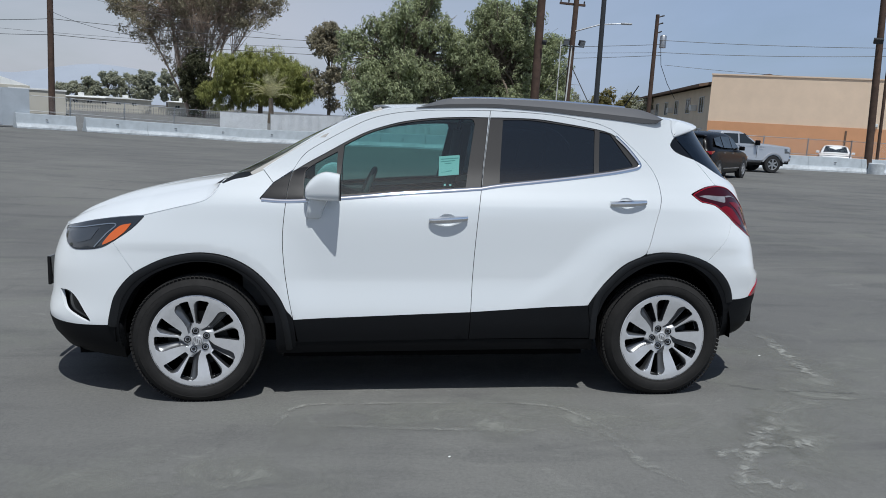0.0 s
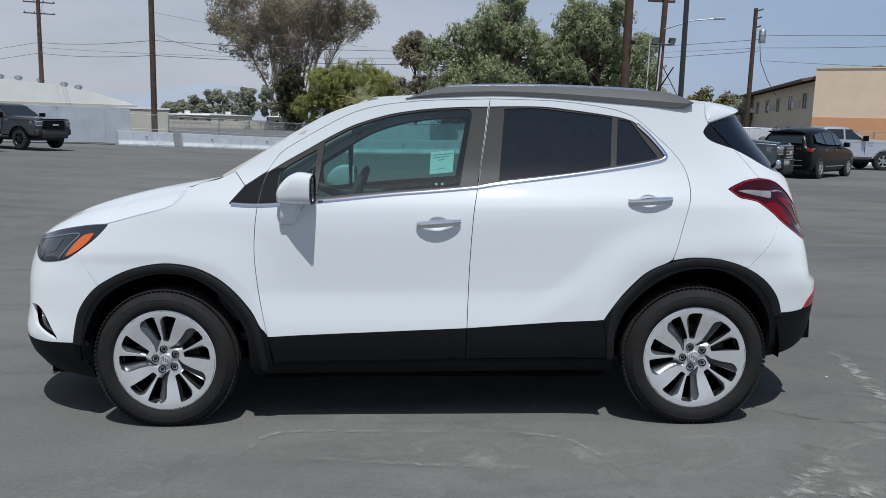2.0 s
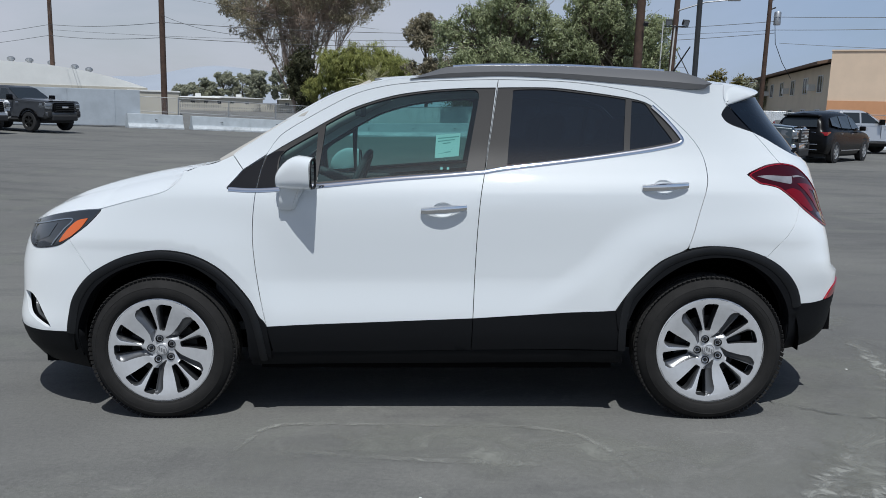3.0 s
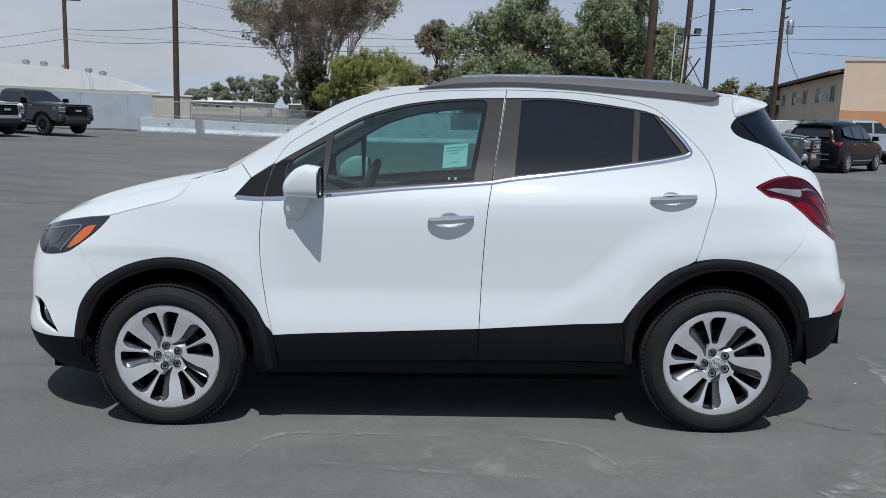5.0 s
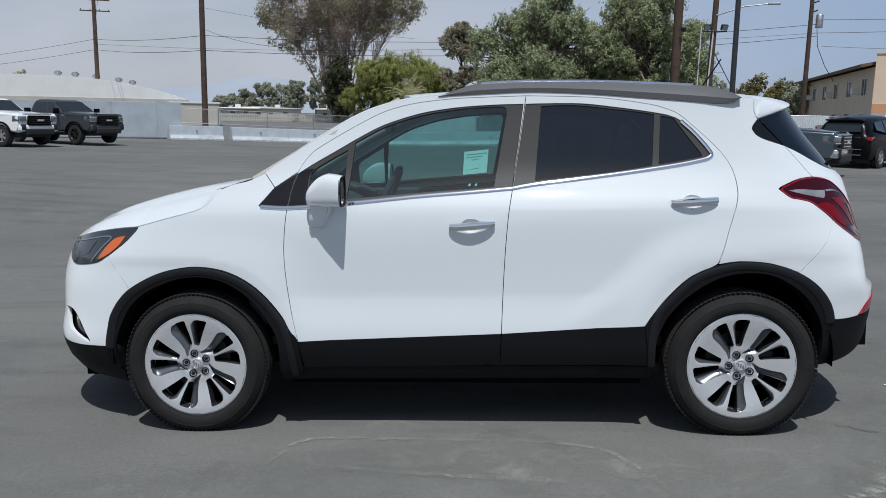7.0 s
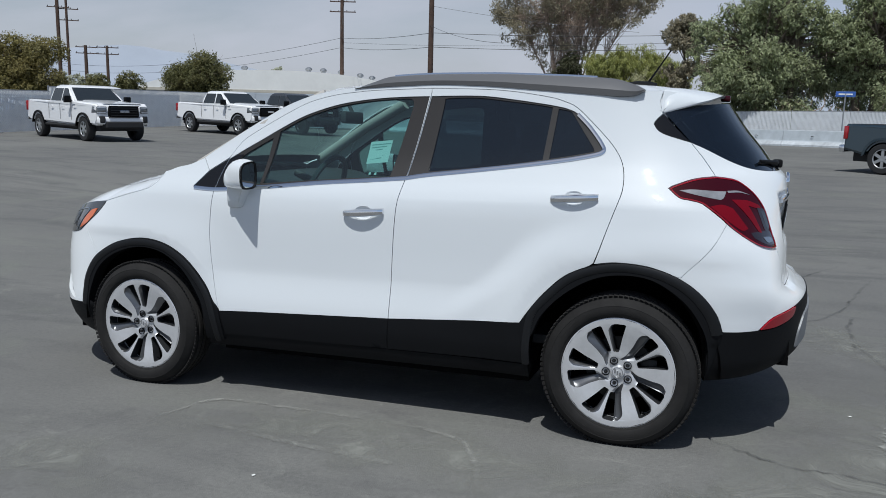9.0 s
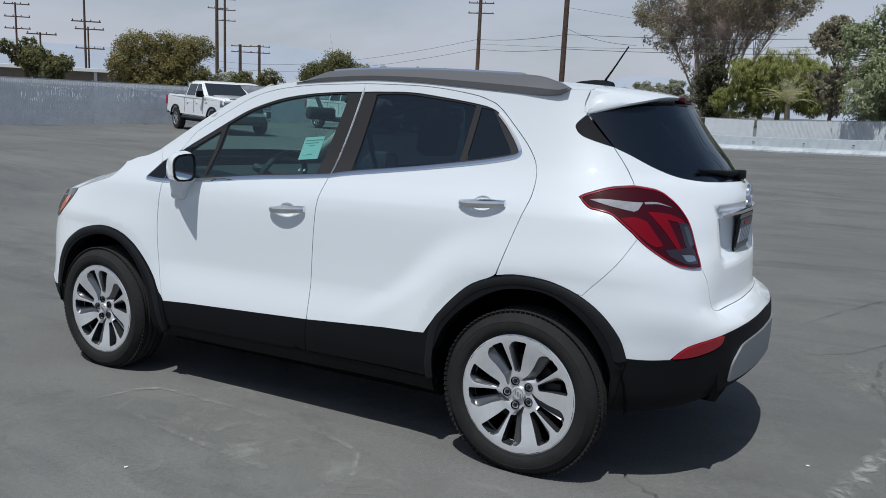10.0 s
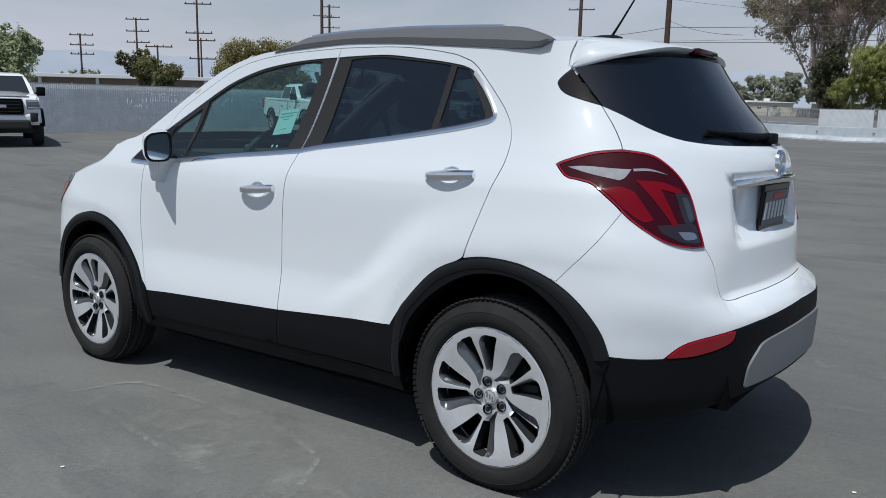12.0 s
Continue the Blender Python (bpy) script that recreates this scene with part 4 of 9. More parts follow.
def leaves(rng, blobs, count, clump, size, droop=0.3, shell=0.5, long=1.6):
    """Many small leaves in clumps that fill a set of ellipsoids. Vertices and faces."""
    vol = np.array([b[3] * b[4] * b[5] for b in blobs]) ** 0.72
    pick = rng.choice(len(blobs), size=count // clump + 1, p=vol / vol.sum())
    bl = np.array(blobs)[pick]
    d = rng.normal(size=(len(pick), 3))
    d /= np.linalg.norm(d, axis=1)[:, None]
    rad = rng.uniform(shell ** 3, 1.0, len(pick)) ** (1 / 3) * rng.uniform(0.88, 1.12, len(pick))
    cen = bl[:, :3] + d * bl[:, 3:6] * rad[:, None]
    spread = np.cbrt(bl[:, 3] * bl[:, 4] * bl[:, 5]) * 0.20
    cen = np.repeat(cen, clump, axis=0)
    sp = np.repeat(spread, clump)
    n = len(cen)
    p = cen + rng.normal(size=(n, 3)) * (sp * 0.55)[:, None]
    p[:, 2] = np.maximum(p[:, 2], 0.15)
    # each leaf faces roughly outwards and up, its length hanging a little
    face = np.repeat(d, clump, axis=0) * 0.7 + rng.normal(size=(n, 3)) * 0.55
    face[:, 2] += 0.45
    face /= np.linalg.norm(face, axis=1)[:, None]
    a = rng.normal(size=(n, 3))
    a[:, 2] -= droop * 2
    a -= face * np.sum(a * face, axis=1)[:, None]
    a /= np.linalg.norm(a, axis=1)[:, None]
    b = np.cross(face, a)
    s = size * rng.uniform(0.6, 1.35, n)[:, None]
    a, b = a * s * long * 0.5, b * s * 0.5
    v = np.empty((n, 4, 3))
    v[:, 0], v[:, 1], v[:, 2], v[:, 3] = p - a, p + b * 0.8, p + a, p - b * 0.8
    return v.reshape(-1, 3), np.arange(n * 4).reshape(-1, 4)


def leaf_part(name, v, f, mat, parent, label=""):
    me = bpy.data.meshes.new(name)
    me.vertices.add(len(v))
    me.vertices.foreach_set("co", v.astype(np.float32).ravel())
    me.loops.add(f.size)
    me.loops.foreach_set("vertex_index", f.astype(np.int32).ravel())
    me.polygons.add(len(f))
    me.polygons.foreach_set("loop_start", np.arange(0, f.size, f.shape[1], dtype=np.int32))
    me.update(calc_edges=True)
    me.materials.append(mat)
    ob = new(name, me)
    ob.parent = parent
    if label:
        ob["label"] = label
    return ob


def tree(name, x, y, label, blobs, trunks, count, size, mat, seed, clump=26, droop=0.3, shell=0.5, category="tree", bark=M_BARK, long=1.6, limbs=True):
    """Trunk with limbs that reach into each mass of the crown, and a crown of many leaves."""
    rng = np.random.default_rng(seed)
    t = thing(name, label, category, pose(x, y, 0))
    bm = bmesh.new()
    for (x0, y0, r0, x1, y1, z1) in trunks:
        mid = Vector(((x0 + x1) / 2 + rng.uniform(-0.2, 0.2), (y0 + y1) / 2, z1 * 0.55))
        tube(bm, [(x0, y0, -0.05), mid, (x1, y1, z1)], [r0, r0 * 0.72, r0 * 0.4], 9)
        if limbs:
            for b in blobs:
                if abs(b[0] - x1) + abs(b[1] - y1) < 7 and rng.uniform() < 0.75:
                    start = mid + (Vector((x1, y1, z1)) - mid) * rng.uniform(0.0, 0.9)
                    end = Vector((b[0], b[1], b[2])) + Vector(rng.normal(size=3)) * 0.25
                    tube(bm, [start, start + (end - start) * 0.55 + Vector((0, 0, 0.35)), end], [r0 * 0.26, r0 * 0.15, r0 * 0.05], 6)
                    for _ in range(3):
                        e2 = end + Vector(rng.normal(size=3)) * b[3] * 0.6
                        tube(bm, [start + (end - start) * 0.7, e2], [r0 * 0.07, r0 * 0.02], 5)
    part("trunk", bm, bark, t, smooth=50)
    v, f = leaves(rng, blobs, count, clump, size, droop, shell, long)
    leaf_part("crown", v, f, mat, t)
    return t


def cluster(rng, cx, cy, cz, rx, ry, rz, n, r):
    """n ellipsoids of about radius r spread through one larger ellipsoid."""
    out = []
    for _ in range(n):
        d = rng.normal(size=3)
        d /= np.linalg.norm(d)
        k = rng.uniform(0.35, 1.0) ** 0.5
        q = r * rng.uniform(0.7, 1.35)
        out.append((cx + d[0] * rx * k, cy + d[1] * ry * k, cz + d[2] * rz * k, q, q, q * 0.85))
    return out


R0 = np.random.default_rng(11)
# tall eucalyptus: a fan of pale stems, open crown, dark skirt of leaves at its foot
euc = cluster(R0, -0.5, 0, 20.5, 12.0, 7.0, 5.5, 84, 1.5) + cluster(R0, -8.6, 0, 13.4, 3.2, 3.0, 2.0, 15, 1.1) + cluster(R0, 8.8, 0, 15.6, 3.4, 3.0, 3.0, 18, 1.2) + cluster(R0, -4.0, 0, 15.0, 4.0, 3.0, 2.0, 12, 1.1) + cluster(R0, 4.6, 0, 15.2, 3.0, 3.0, 2.4, 14, 1.0) + cluster(R0, -10.5, 0, 17.0, 2.6, 3.0, 3.0, 18, 1.2) + cluster(R0, 10.5, 0, 18.0, 2.4, 3.0, 3.0, 16, 1.2) + cluster(R0, -6.0, 1.0, 17.0, 4.0, 3.0, 2.4, 16, 1.2) + cluster(R0, 1.0, 2.0, 15.5, 5.0, 2.0, 2.5, 16, 1.0) + cluster(R0, -0.5, 0.5, 11.0, 4.6, 2.5, 2.6, 26, 0.85) + cluster(R0, -1.0, 0.5, 7.0, 2.6, 2.0, 2.4, 14, 0.8) + [(-5.8, 0, 9.6, 1.3, 1.2, 1.0), (-4.2, 0, 8.4, 1.2, 1.2, 1.0), (-7.2, 0, 11.0, 1.2, 1.2, 0.9)]
stems = [(-0.9, 0, 0.29, -5.0, 0, 20.0), (0.4, 0.3, 0.30, 1.6, 0, 22.0), (1.2, 0, 0.26, 6.2, 0.4, 19.0), (0.0, 0.1, 0.24, -1.4, 0.5, 23.0)]
stems += [(-0.5, 0.2, 0.19, -8.6, 0.3, 15.5), (0.6, -0.2, 0.20, 4.0, -0.3, 21.0), (0.2, 0.3, 0.18, -3.0, -0.4, 22.0), (1.0, 0.1, 0.17, 8.8, 0.2, 16.0), (0.4, -0.1, 0.16, 2.8, 0.6, 23.0), (0.8, 0.0, 0.16, 5.2, -0.5, 18.0), (-0.4, 0.0, 0.16, -2.2, 0.5, 19.0)]
M_PALEBARK = material("pale_bark", (0.36, 0.28, 0.225), 0.85, vary=0.4, scale=2.0, bump=0.4, bump_scale=10)
tree("eucalyptus_tree", -23.6, 121.5, "tall eucalyptus tree with pale limbs and a thin grey-green crown", euc, stems, 62000, 0.16, L_EUC, 1, clump=5, droop=0.7, shell=0.15, bark=M_PALEBARK, long=2.2)
tree("ivy_clad_tree", -22.8, 119.5, "dark leafy growth round the foot of the eucalyptus", cluster(R0, -0.3, 0, 5.4, 1.9, 1.6, 4.8, 30, 1.15), [(0, 0, 0.26, 0.1, 0, 8.6)], 18000, 0.2, L_IVY, 12, clump=20, droop=0.6, shell=0.3, long=1.8)
# soft bright tree beneath it
wil = cluster(R0, 0.4, 0, 5.6, 6.6, 4.6, 3.4, 50, 1.75) + cluster(R0, 4.6, 0.2, 4.4, 3.4, 3.2, 1.8, 18, 1.4) + cluster(R0, -2.6, 0, 8.2, 3.0, 2.4, 1.2, 10, 1.2) + cluster(R0, -4.6, 0, 3.6, 3.2, 3.0, 2.2, 14, 1.4)
tree("feathery_tree", -13.0, 112.5, "soft bright green feathery tree behind the fence", wil, [(0, 0, 0.4, 0.3, 0, 5.0)], 130000, 0.095, L_WILLOW, 2, clump=40, droop=2.6, shell=0.35, long=4.6)
# large dense trees behind the white fence
big1 = cluster(R0, -1.5, 0, 4.6, 3.0, 2.4, 2.4, 30, 1.05) + cluster(R0, -0.6, 0, 7.2, 2.0, 1.8, 1.5, 16, 0.85) + cluster(R0, -1.4, 0, 2.4, 3.6, 2.2, 1.3, 18, 1.0) + cluster(R0, -0.2, 0, 8.9, 0.9, 0.9, 0.7, 6, 0.6) + cluster(R0, 2.0, 0.6, 5.2, 1.2, 1.4, 2.2, 12, 0.9) + cluster(R0, -4.3, 0, 4.8, 1.3, 1.2, 1.7, 14, 0.75) + cluster(R0, -2.6, 0, 6.8, 1.2, 1.2, 0.9, 9, 0.7)
tree("broadleaf_tree", 4.1, 46.6, "large dense green broadleaf tree behind the white fence", big1, [(-1.0, 0, 0.40, -1.5, 0, 5.5), (0.0, 0, 0.35, 0.4, 0, 6.2)], 80000, 0.105, L_BIG, 3, clump=12, droop=0.6, shell=0.35, long=2.0)
big2 = cluster(R0, 1.0, 0, 4.9, 2.9, 2.4, 2.6, 32, 1.05) + cluster(R0, 0.9, 0, 7.4, 2.2, 1.8, 1.5, 18, 0.85) + cluster(R0, 1.0, 0, 2.4, 3.2, 2.2, 1.5, 16, 1.0) + cluster(R0, -0.6, 0, 8.6, 0.9, 0.9, 0.7, 6, 0.6) + cluster(R0, 1.9, 0, 8.7, 1.0, 0.9, 0.6, 6, 0.6) + cluster(R0, 4.2, 0.4, 4.6, 1.2, 1.6, 2.6, 18, 0.85) + cluster(R0, -1.6, 0.4, 6.4, 1.4, 1.4, 1.4, 12, 0.8)
tree("broadleaf_tree", 8.4, 46.8, "large dense grey-green broadleaf tree behind the white fence", big2, [(0.2, 0, 0.42, 0.6, 0, 5.8), (1.4, 0.2, 0.30, 2.2, 0, 5.2), (-0.4, 0, 0.3, -0.6, 0, 5.0)], 84000, 0.105, L_BIG, 4, clump=12, droop=0.7, shell=0.35, long=2.0)
side = cluster(R0, 0, 0, 6.3, 1.0, 0.9, 1.5, 15, 0.55) + cluster(R0, 0.6, 0, 3.6, 1.6, 0.9, 1.6, 14, 0.6)
tree("slender_tree", -2.1, 52.3, "slender grey-green tree at the edge of the clump", side, [(0.2, 0, 0.14, 0.0, 0, 6.4)], 20000, 0.095, L_EUC, 5, clump=16, droop=0.5, shell=0.3, long=1.9)
# bare pale branches low in the clump
bm = bmesh.new()
rb = np.random.default_rng(8)
for i in range(16):
    p = Vector((3.0 + rb.uniform(-1, 8), 45.6 + rb.uniform(-0.6, 0.6), rb.uniform(1.0, 1.8)))
    q = p + Vector((rb.uniform(-1.2, 1.2), 0, rb.uniform(0.4, 1.6)))
    tube(bm, [p - Vector((0, 0, p.z)), p, (p + q) / 2 + Vector((0.2, 0, 0.1)), q], [0.05, 0.04, 0.03, 0.015], 6)
tagged(part("bare_branches", bm, material("dead_wood", (0.34, 0.27, 0.2), 0.9), smooth=40), "tangle of pale dead branches under the trees", "branches", kind="stuff")
# low trees beyond, to the right
for i, (x, y, rr_, h) in enumerate(((18.0, 76.0, 2.6, 4.6), (21.0, 79.0, 2.6, 5.4), (24.2, 80.0, 2.8, 5.8), (27.2, 79.0, 2.6, 6.3), (30.2, 78.0, 2.4, 5.4), (33.0, 73.0, 2.4, 4.8))):
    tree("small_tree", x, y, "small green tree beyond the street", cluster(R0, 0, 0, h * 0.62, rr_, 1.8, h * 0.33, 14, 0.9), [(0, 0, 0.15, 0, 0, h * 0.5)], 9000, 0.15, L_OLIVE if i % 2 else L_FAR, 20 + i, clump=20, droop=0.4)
# row of trees far left of the eucalyptus
for i, (x, y, rr_, h) in enumerate(((-95.0, 280.0, 3.6, 7.4), (-89.0, 282.0, 4.6, 9.6), (-82.0, 284.0, 5.8, 12.4), (-75.5, 285.0, 5.2, 12.0), (-70.0, 283.0, 4.2, 10.2), (-65.4, 268.0, 2.2, 13.8), (-59.4, 269.0, 2.3, 13.4), (-54.5, 268.0, 4.0, 9.4))):
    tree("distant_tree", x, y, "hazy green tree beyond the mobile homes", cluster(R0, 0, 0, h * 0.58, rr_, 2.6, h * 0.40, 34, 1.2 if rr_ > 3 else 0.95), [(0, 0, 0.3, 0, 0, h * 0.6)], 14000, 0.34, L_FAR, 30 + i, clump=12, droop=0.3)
# trees behind the slatted fence
tree("round_tree", -33.2, 42.2, "round clipped dark green tree behind the fence", cluster(R0, 0, 0, 2.7, 1.9, 1.8, 1.5, 48, 0.8), [(0, 0, 0.2, 0, 0, 2.2)], 48000, 0.085, L_ROUND, 41, clump=16, droop=0.2, shell=0.5)
bush = cluster(R0, -0.6, 0, 3.2, 2.0, 2.3, 1.9, 24, 0.85) + cluster(R0, 1.3, 1.4, 3.0, 1.6, 1.6, 1.4, 14, 0.8) + cluster(R0, 0, 0, 1.8, 2.6, 2.6, 1.0, 12, 0.9)
tree("olive_tree", -39.6, 32.2, "broad olive-green tree with yellowing tips behind the fence", bush, [(0, 0, 0.25, 0, 0, 3.0)], 70000, 0.085, L_OLIVE, 42, clump=16, droop=0.3, shell=0.55)
tree("shrub", -42.8, 27.2, "dark green shrub behind the fence", cluster(R0, 0, 0, 2.6, 0.9, 0.9, 0.9, 8, 0.6), [(0, 0, 0.12, 0, 0, 2.0)], 9000, 0.09, L_ROUND, 43, clump=22)
tree("olive_shrub", -38.6, 40.2, "low dark olive shrub behind the fence", cluster(R0, 0, 0, 2.0, 1.7, 1.7, 1.1, 16, 0.7), [(0, 0, 0.12, 0, 0, 1.6)], 16000, 0.09, L_ROUND, 44, clump=22)
tree("small_round_tree", -48.1, 28.8, "small round dark green tree by the long building", cluster(R0, 0, 0, 3.2, 1.3, 1.3, 1.0, 14, 0.55), [(0, 0, 0.14, 0, 0, 2.8)], 8000, 0.12, L_ROUND, 45, clump=22)
tree("green_tree", -33.6, 13.2, "leafy green tree overhanging the fence", cluster(R0, 0, -0.6, 2.6, 1.5, 2.2, 1.2, 20, 0.7), [(0, 0, 0.18, 0, 0, 2.4)], 12000, 0.12, L_BIG, 46, clump=24)
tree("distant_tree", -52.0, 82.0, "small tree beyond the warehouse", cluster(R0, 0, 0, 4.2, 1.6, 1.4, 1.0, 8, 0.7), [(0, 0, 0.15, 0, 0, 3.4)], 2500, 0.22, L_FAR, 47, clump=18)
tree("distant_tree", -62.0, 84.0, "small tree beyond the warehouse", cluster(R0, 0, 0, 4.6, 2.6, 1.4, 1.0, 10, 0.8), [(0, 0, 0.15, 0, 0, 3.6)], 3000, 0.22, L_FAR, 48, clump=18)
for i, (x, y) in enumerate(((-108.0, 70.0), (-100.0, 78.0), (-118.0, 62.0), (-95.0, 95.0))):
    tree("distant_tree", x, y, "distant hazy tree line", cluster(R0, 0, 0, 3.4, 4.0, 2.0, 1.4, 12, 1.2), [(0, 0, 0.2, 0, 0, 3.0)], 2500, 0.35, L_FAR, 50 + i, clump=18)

# palm
PALM = thing("palm_tree", "young date palm with arching fronds behind the fence", "palm", pose(-10.6, 102.5, 0) @ Matrix.Scale(1.7, 4))
bm = bmesh.new()
tube(bm, [(0, 0, 0), (0.05, 0, 0.9), (0, 0, 1.9)], [0.22, 0.2, 0.16], 10)
part("trunk", bm, M_BARK, PALM, smooth=40)
rp = np.random.default_rng(5)
for i in range(26):
    a = 2 * math.pi * i / 26 + rp.uniform(-0.1, 0.1)
    up = rp.uniform(0.6, 1.45)
    ln = rp.uniform(1.9, 2.5)
    verts, faces = [], []
    pts = []
    p, d = Vector((0, 0, 1.9)), Vector((math.cos(a) * math.cos(up), math.sin(a) * math.cos(up), math.sin(up)))
    for k in range(15):
        pts.append(p.copy())
        p = p + d * (ln / 14)
        d = (d + Vector((0, 0, -0.10))).normalized()
    for k in range(2, 15):
        t = (pts[k] - pts[k - 1]).normalized()
        sdir = t.cross(Vector((0, 0, 1)))
        sdir = sdir.normalized() if sdir.length > 1e-3 else Vector((1, 0, 0))
        wl = 0.55 * math.sin(math.pi * min(k / 14, 0.97)) + 0.06
        for sg in (-1, 1):
            q = len(verts)
            tip = pts[k] + (sdir * sg + t * 0.9 + Vector((0, 0, -0.25))).normalized() * wl
            verts += [pts[k] - t * 0.03, pts[k] + t * 0.03, tip]
            faces.append((q, q + 1, q + 2))
    for k in range(14):
        q = len(verts)
        verts += [pts[k] + Vector((0, 0, 0.012)), pts[k] - Vector((0, 0, 0.012)), pts[k + 1] - Vector((0, 0, 0.012)), pts[k + 1] + Vector((0, 0, 0.012))]
        faces.append((q, q + 1, q + 2, q + 3))
    me = bpy.data.meshes.new("frond")
    me.from_pydata(verts, [], faces)
    me.materials.append(L_PALM)
    new("frond", me).parent = PALM

# ---- parked vehicles ----
V_GLASS = material("vehicle_glass", (0.02, 0.025, 0.028), 0.05, spec=0.8)
V_CHROME = material("bright_trim", (0.75, 0.76, 0.78), 0.15, 1.0)
V_TYRE = material("parked_tyre", (0.02, 0.02, 0.021), 0.8)
V_RIM = material("parked_rim", (0.45, 0.46, 0.47), 0.35, 0.6)
V_RIMDARK = material("parked_rim_dark", (0.03, 0.03, 0.03), 0.4, 0.5)
V_LAMP = material("parked_lamp", (0.55, 0.57, 0.6), 0.1, 0.4, coat=1.0)
V_HOUSING = material("smoky_lamp_housing", (0.16, 0.17, 0.18), 0.15, 0.5, coat=1.0)
V_RED = material("parked_red_lamp", (0.35, 0.01, 0.015), 0.12, coat=1.0)
V_ORANGE = material("parked_amber", (0.7, 0.2, 0.03), 0.2)
V_GREY = material("dark_grey_paint", (0.055, 0.058, 0.064), 0.3, 0.2, coat=0.7)
V_BLACK = material("black_paint", (0.004, 0.004, 0.0045), 0.25, coat=0.0, spec=0.12)
V_SILVER = material("silver_paint", (0.55, 0.56, 0.58), 0.3, 0.5, coat=1.0)
V_BLUE = material("blue_grey_paint", (0.026, 0.045, 0.06), 0.3, 0.2, coat=1.0)


def v_wheel(parent, x, y, r, w, rim, s):
    bm = bmesh.new()
    lathe(bm, [(r * 0.62, -w / 2), (r * 0.7, -w / 2 - 0.005), (r * 0.93, -w / 2), (r, -w / 2 + 0.04), (r, w / 2 - 0.04), (r * 0.93, w / 2), (r * 0.62, w / 2)], 28)
    wh = part("wheel", bm, V_TYRE, parent, "dark tyre", smooth=40, matrix=pose(x, y, r) @ Matrix.Diagonal((1, s, 1, 1)))
    bm = bmesh.new()
    lathe(bm, [(0.001, -w / 2 + 0.01), (r * 0.14, -w / 2 + 0.005), (r * 0.16, -w / 2 + 0.03)], 20)
    for k in range(6):
        a = 2 * math.pi * k / 6
        m = Matrix.Rotation(a, 4, "Y")
        box(bm, -r * 0.09, r * 0.09, -w / 2 + 0.012, -w / 2 + 0.04, r * 0.08, r * 0.60, m=m)
    lathe(bm, [(r * 0.56, -w / 2 + 0.02), (r * 0.60, -w / 2 - 0.002), (r * 0.64, -w / 2 + 0.004)], 28)
    part("rim", bm, rim, wh, "spoked alloy rim", smooth=30)
    bm = bmesh.new()
    lathe(bm, [(0.001, 0), (r * 0.62, 0)], 24)
    part("brake", bm, V_RIMDARK, wh)


def arch_pts(cx, r, z0, n=12):
    a0 = math.asin(min(1, max(-1, (z0 - 0.42) / r)))
    return [(cx + r * math.cos(math.pi - a0 - (math.pi - 2 * a0) * k / n), 0.42 + r * math.sin(math.pi - a0 - (math.pi - 2 * a0) * k / n)) for k in range(n + 1)]


def loft(bm, rings):
    vs = [[bm.verts.new(p) for p in ring] for ring in rings]
    n = len(vs[0])
    for r0, r1 in zip(vs, vs[1:]):
        for k in range(n):
            bm.faces.new((r0[k], r0[(k + 1) % n], r1[(k + 1) % n], r1[k]))
    bm.faces.new(vs[0][::-1])
    bm.faces.new(vs[-1])


def quad(bm, pts):
    return bm.faces.new([bm.verts.new(p) for p in pts])


def slab(name, pts, mat, parent, push, label=""):
    """A thin plate through four or more points, with a little thickness along push."""
    bm = bmesh.new()
    f = quad(bm, pts)
    r = bmesh.ops.extrude_face_region(bm, geom=[f])
    bmesh.ops.translate(bm, vec=push, verts=[g for g in r["geom"] if isinstance(g, bmesh.types.BMVert)])
    return part(name, bm, mat, parent, label)


def sculpt(bm):
    """Draws in a pickup's nose and tail in plan, and its flanks above the waist."""
    for w in bm.verts:
        x, y, z = w.co
        if x > 1.7:
            y *= 1 - 0.085 * ((x - 1.7) / 1.2) ** 2
            x -= 0.10 * (abs(y) / 0.95) ** 3 * max(0.0, (x - 2.4) / 0.5)
        if x < -2.3:
            y *= 1 - 0.03 * ((-2.3 - x) / 0.7)
        if z > 1.0:
            y *= 1 - 0.05 * min(1.0, (z - 1.0) / 0.4)
        w.co = (x, y, z)
    return bm


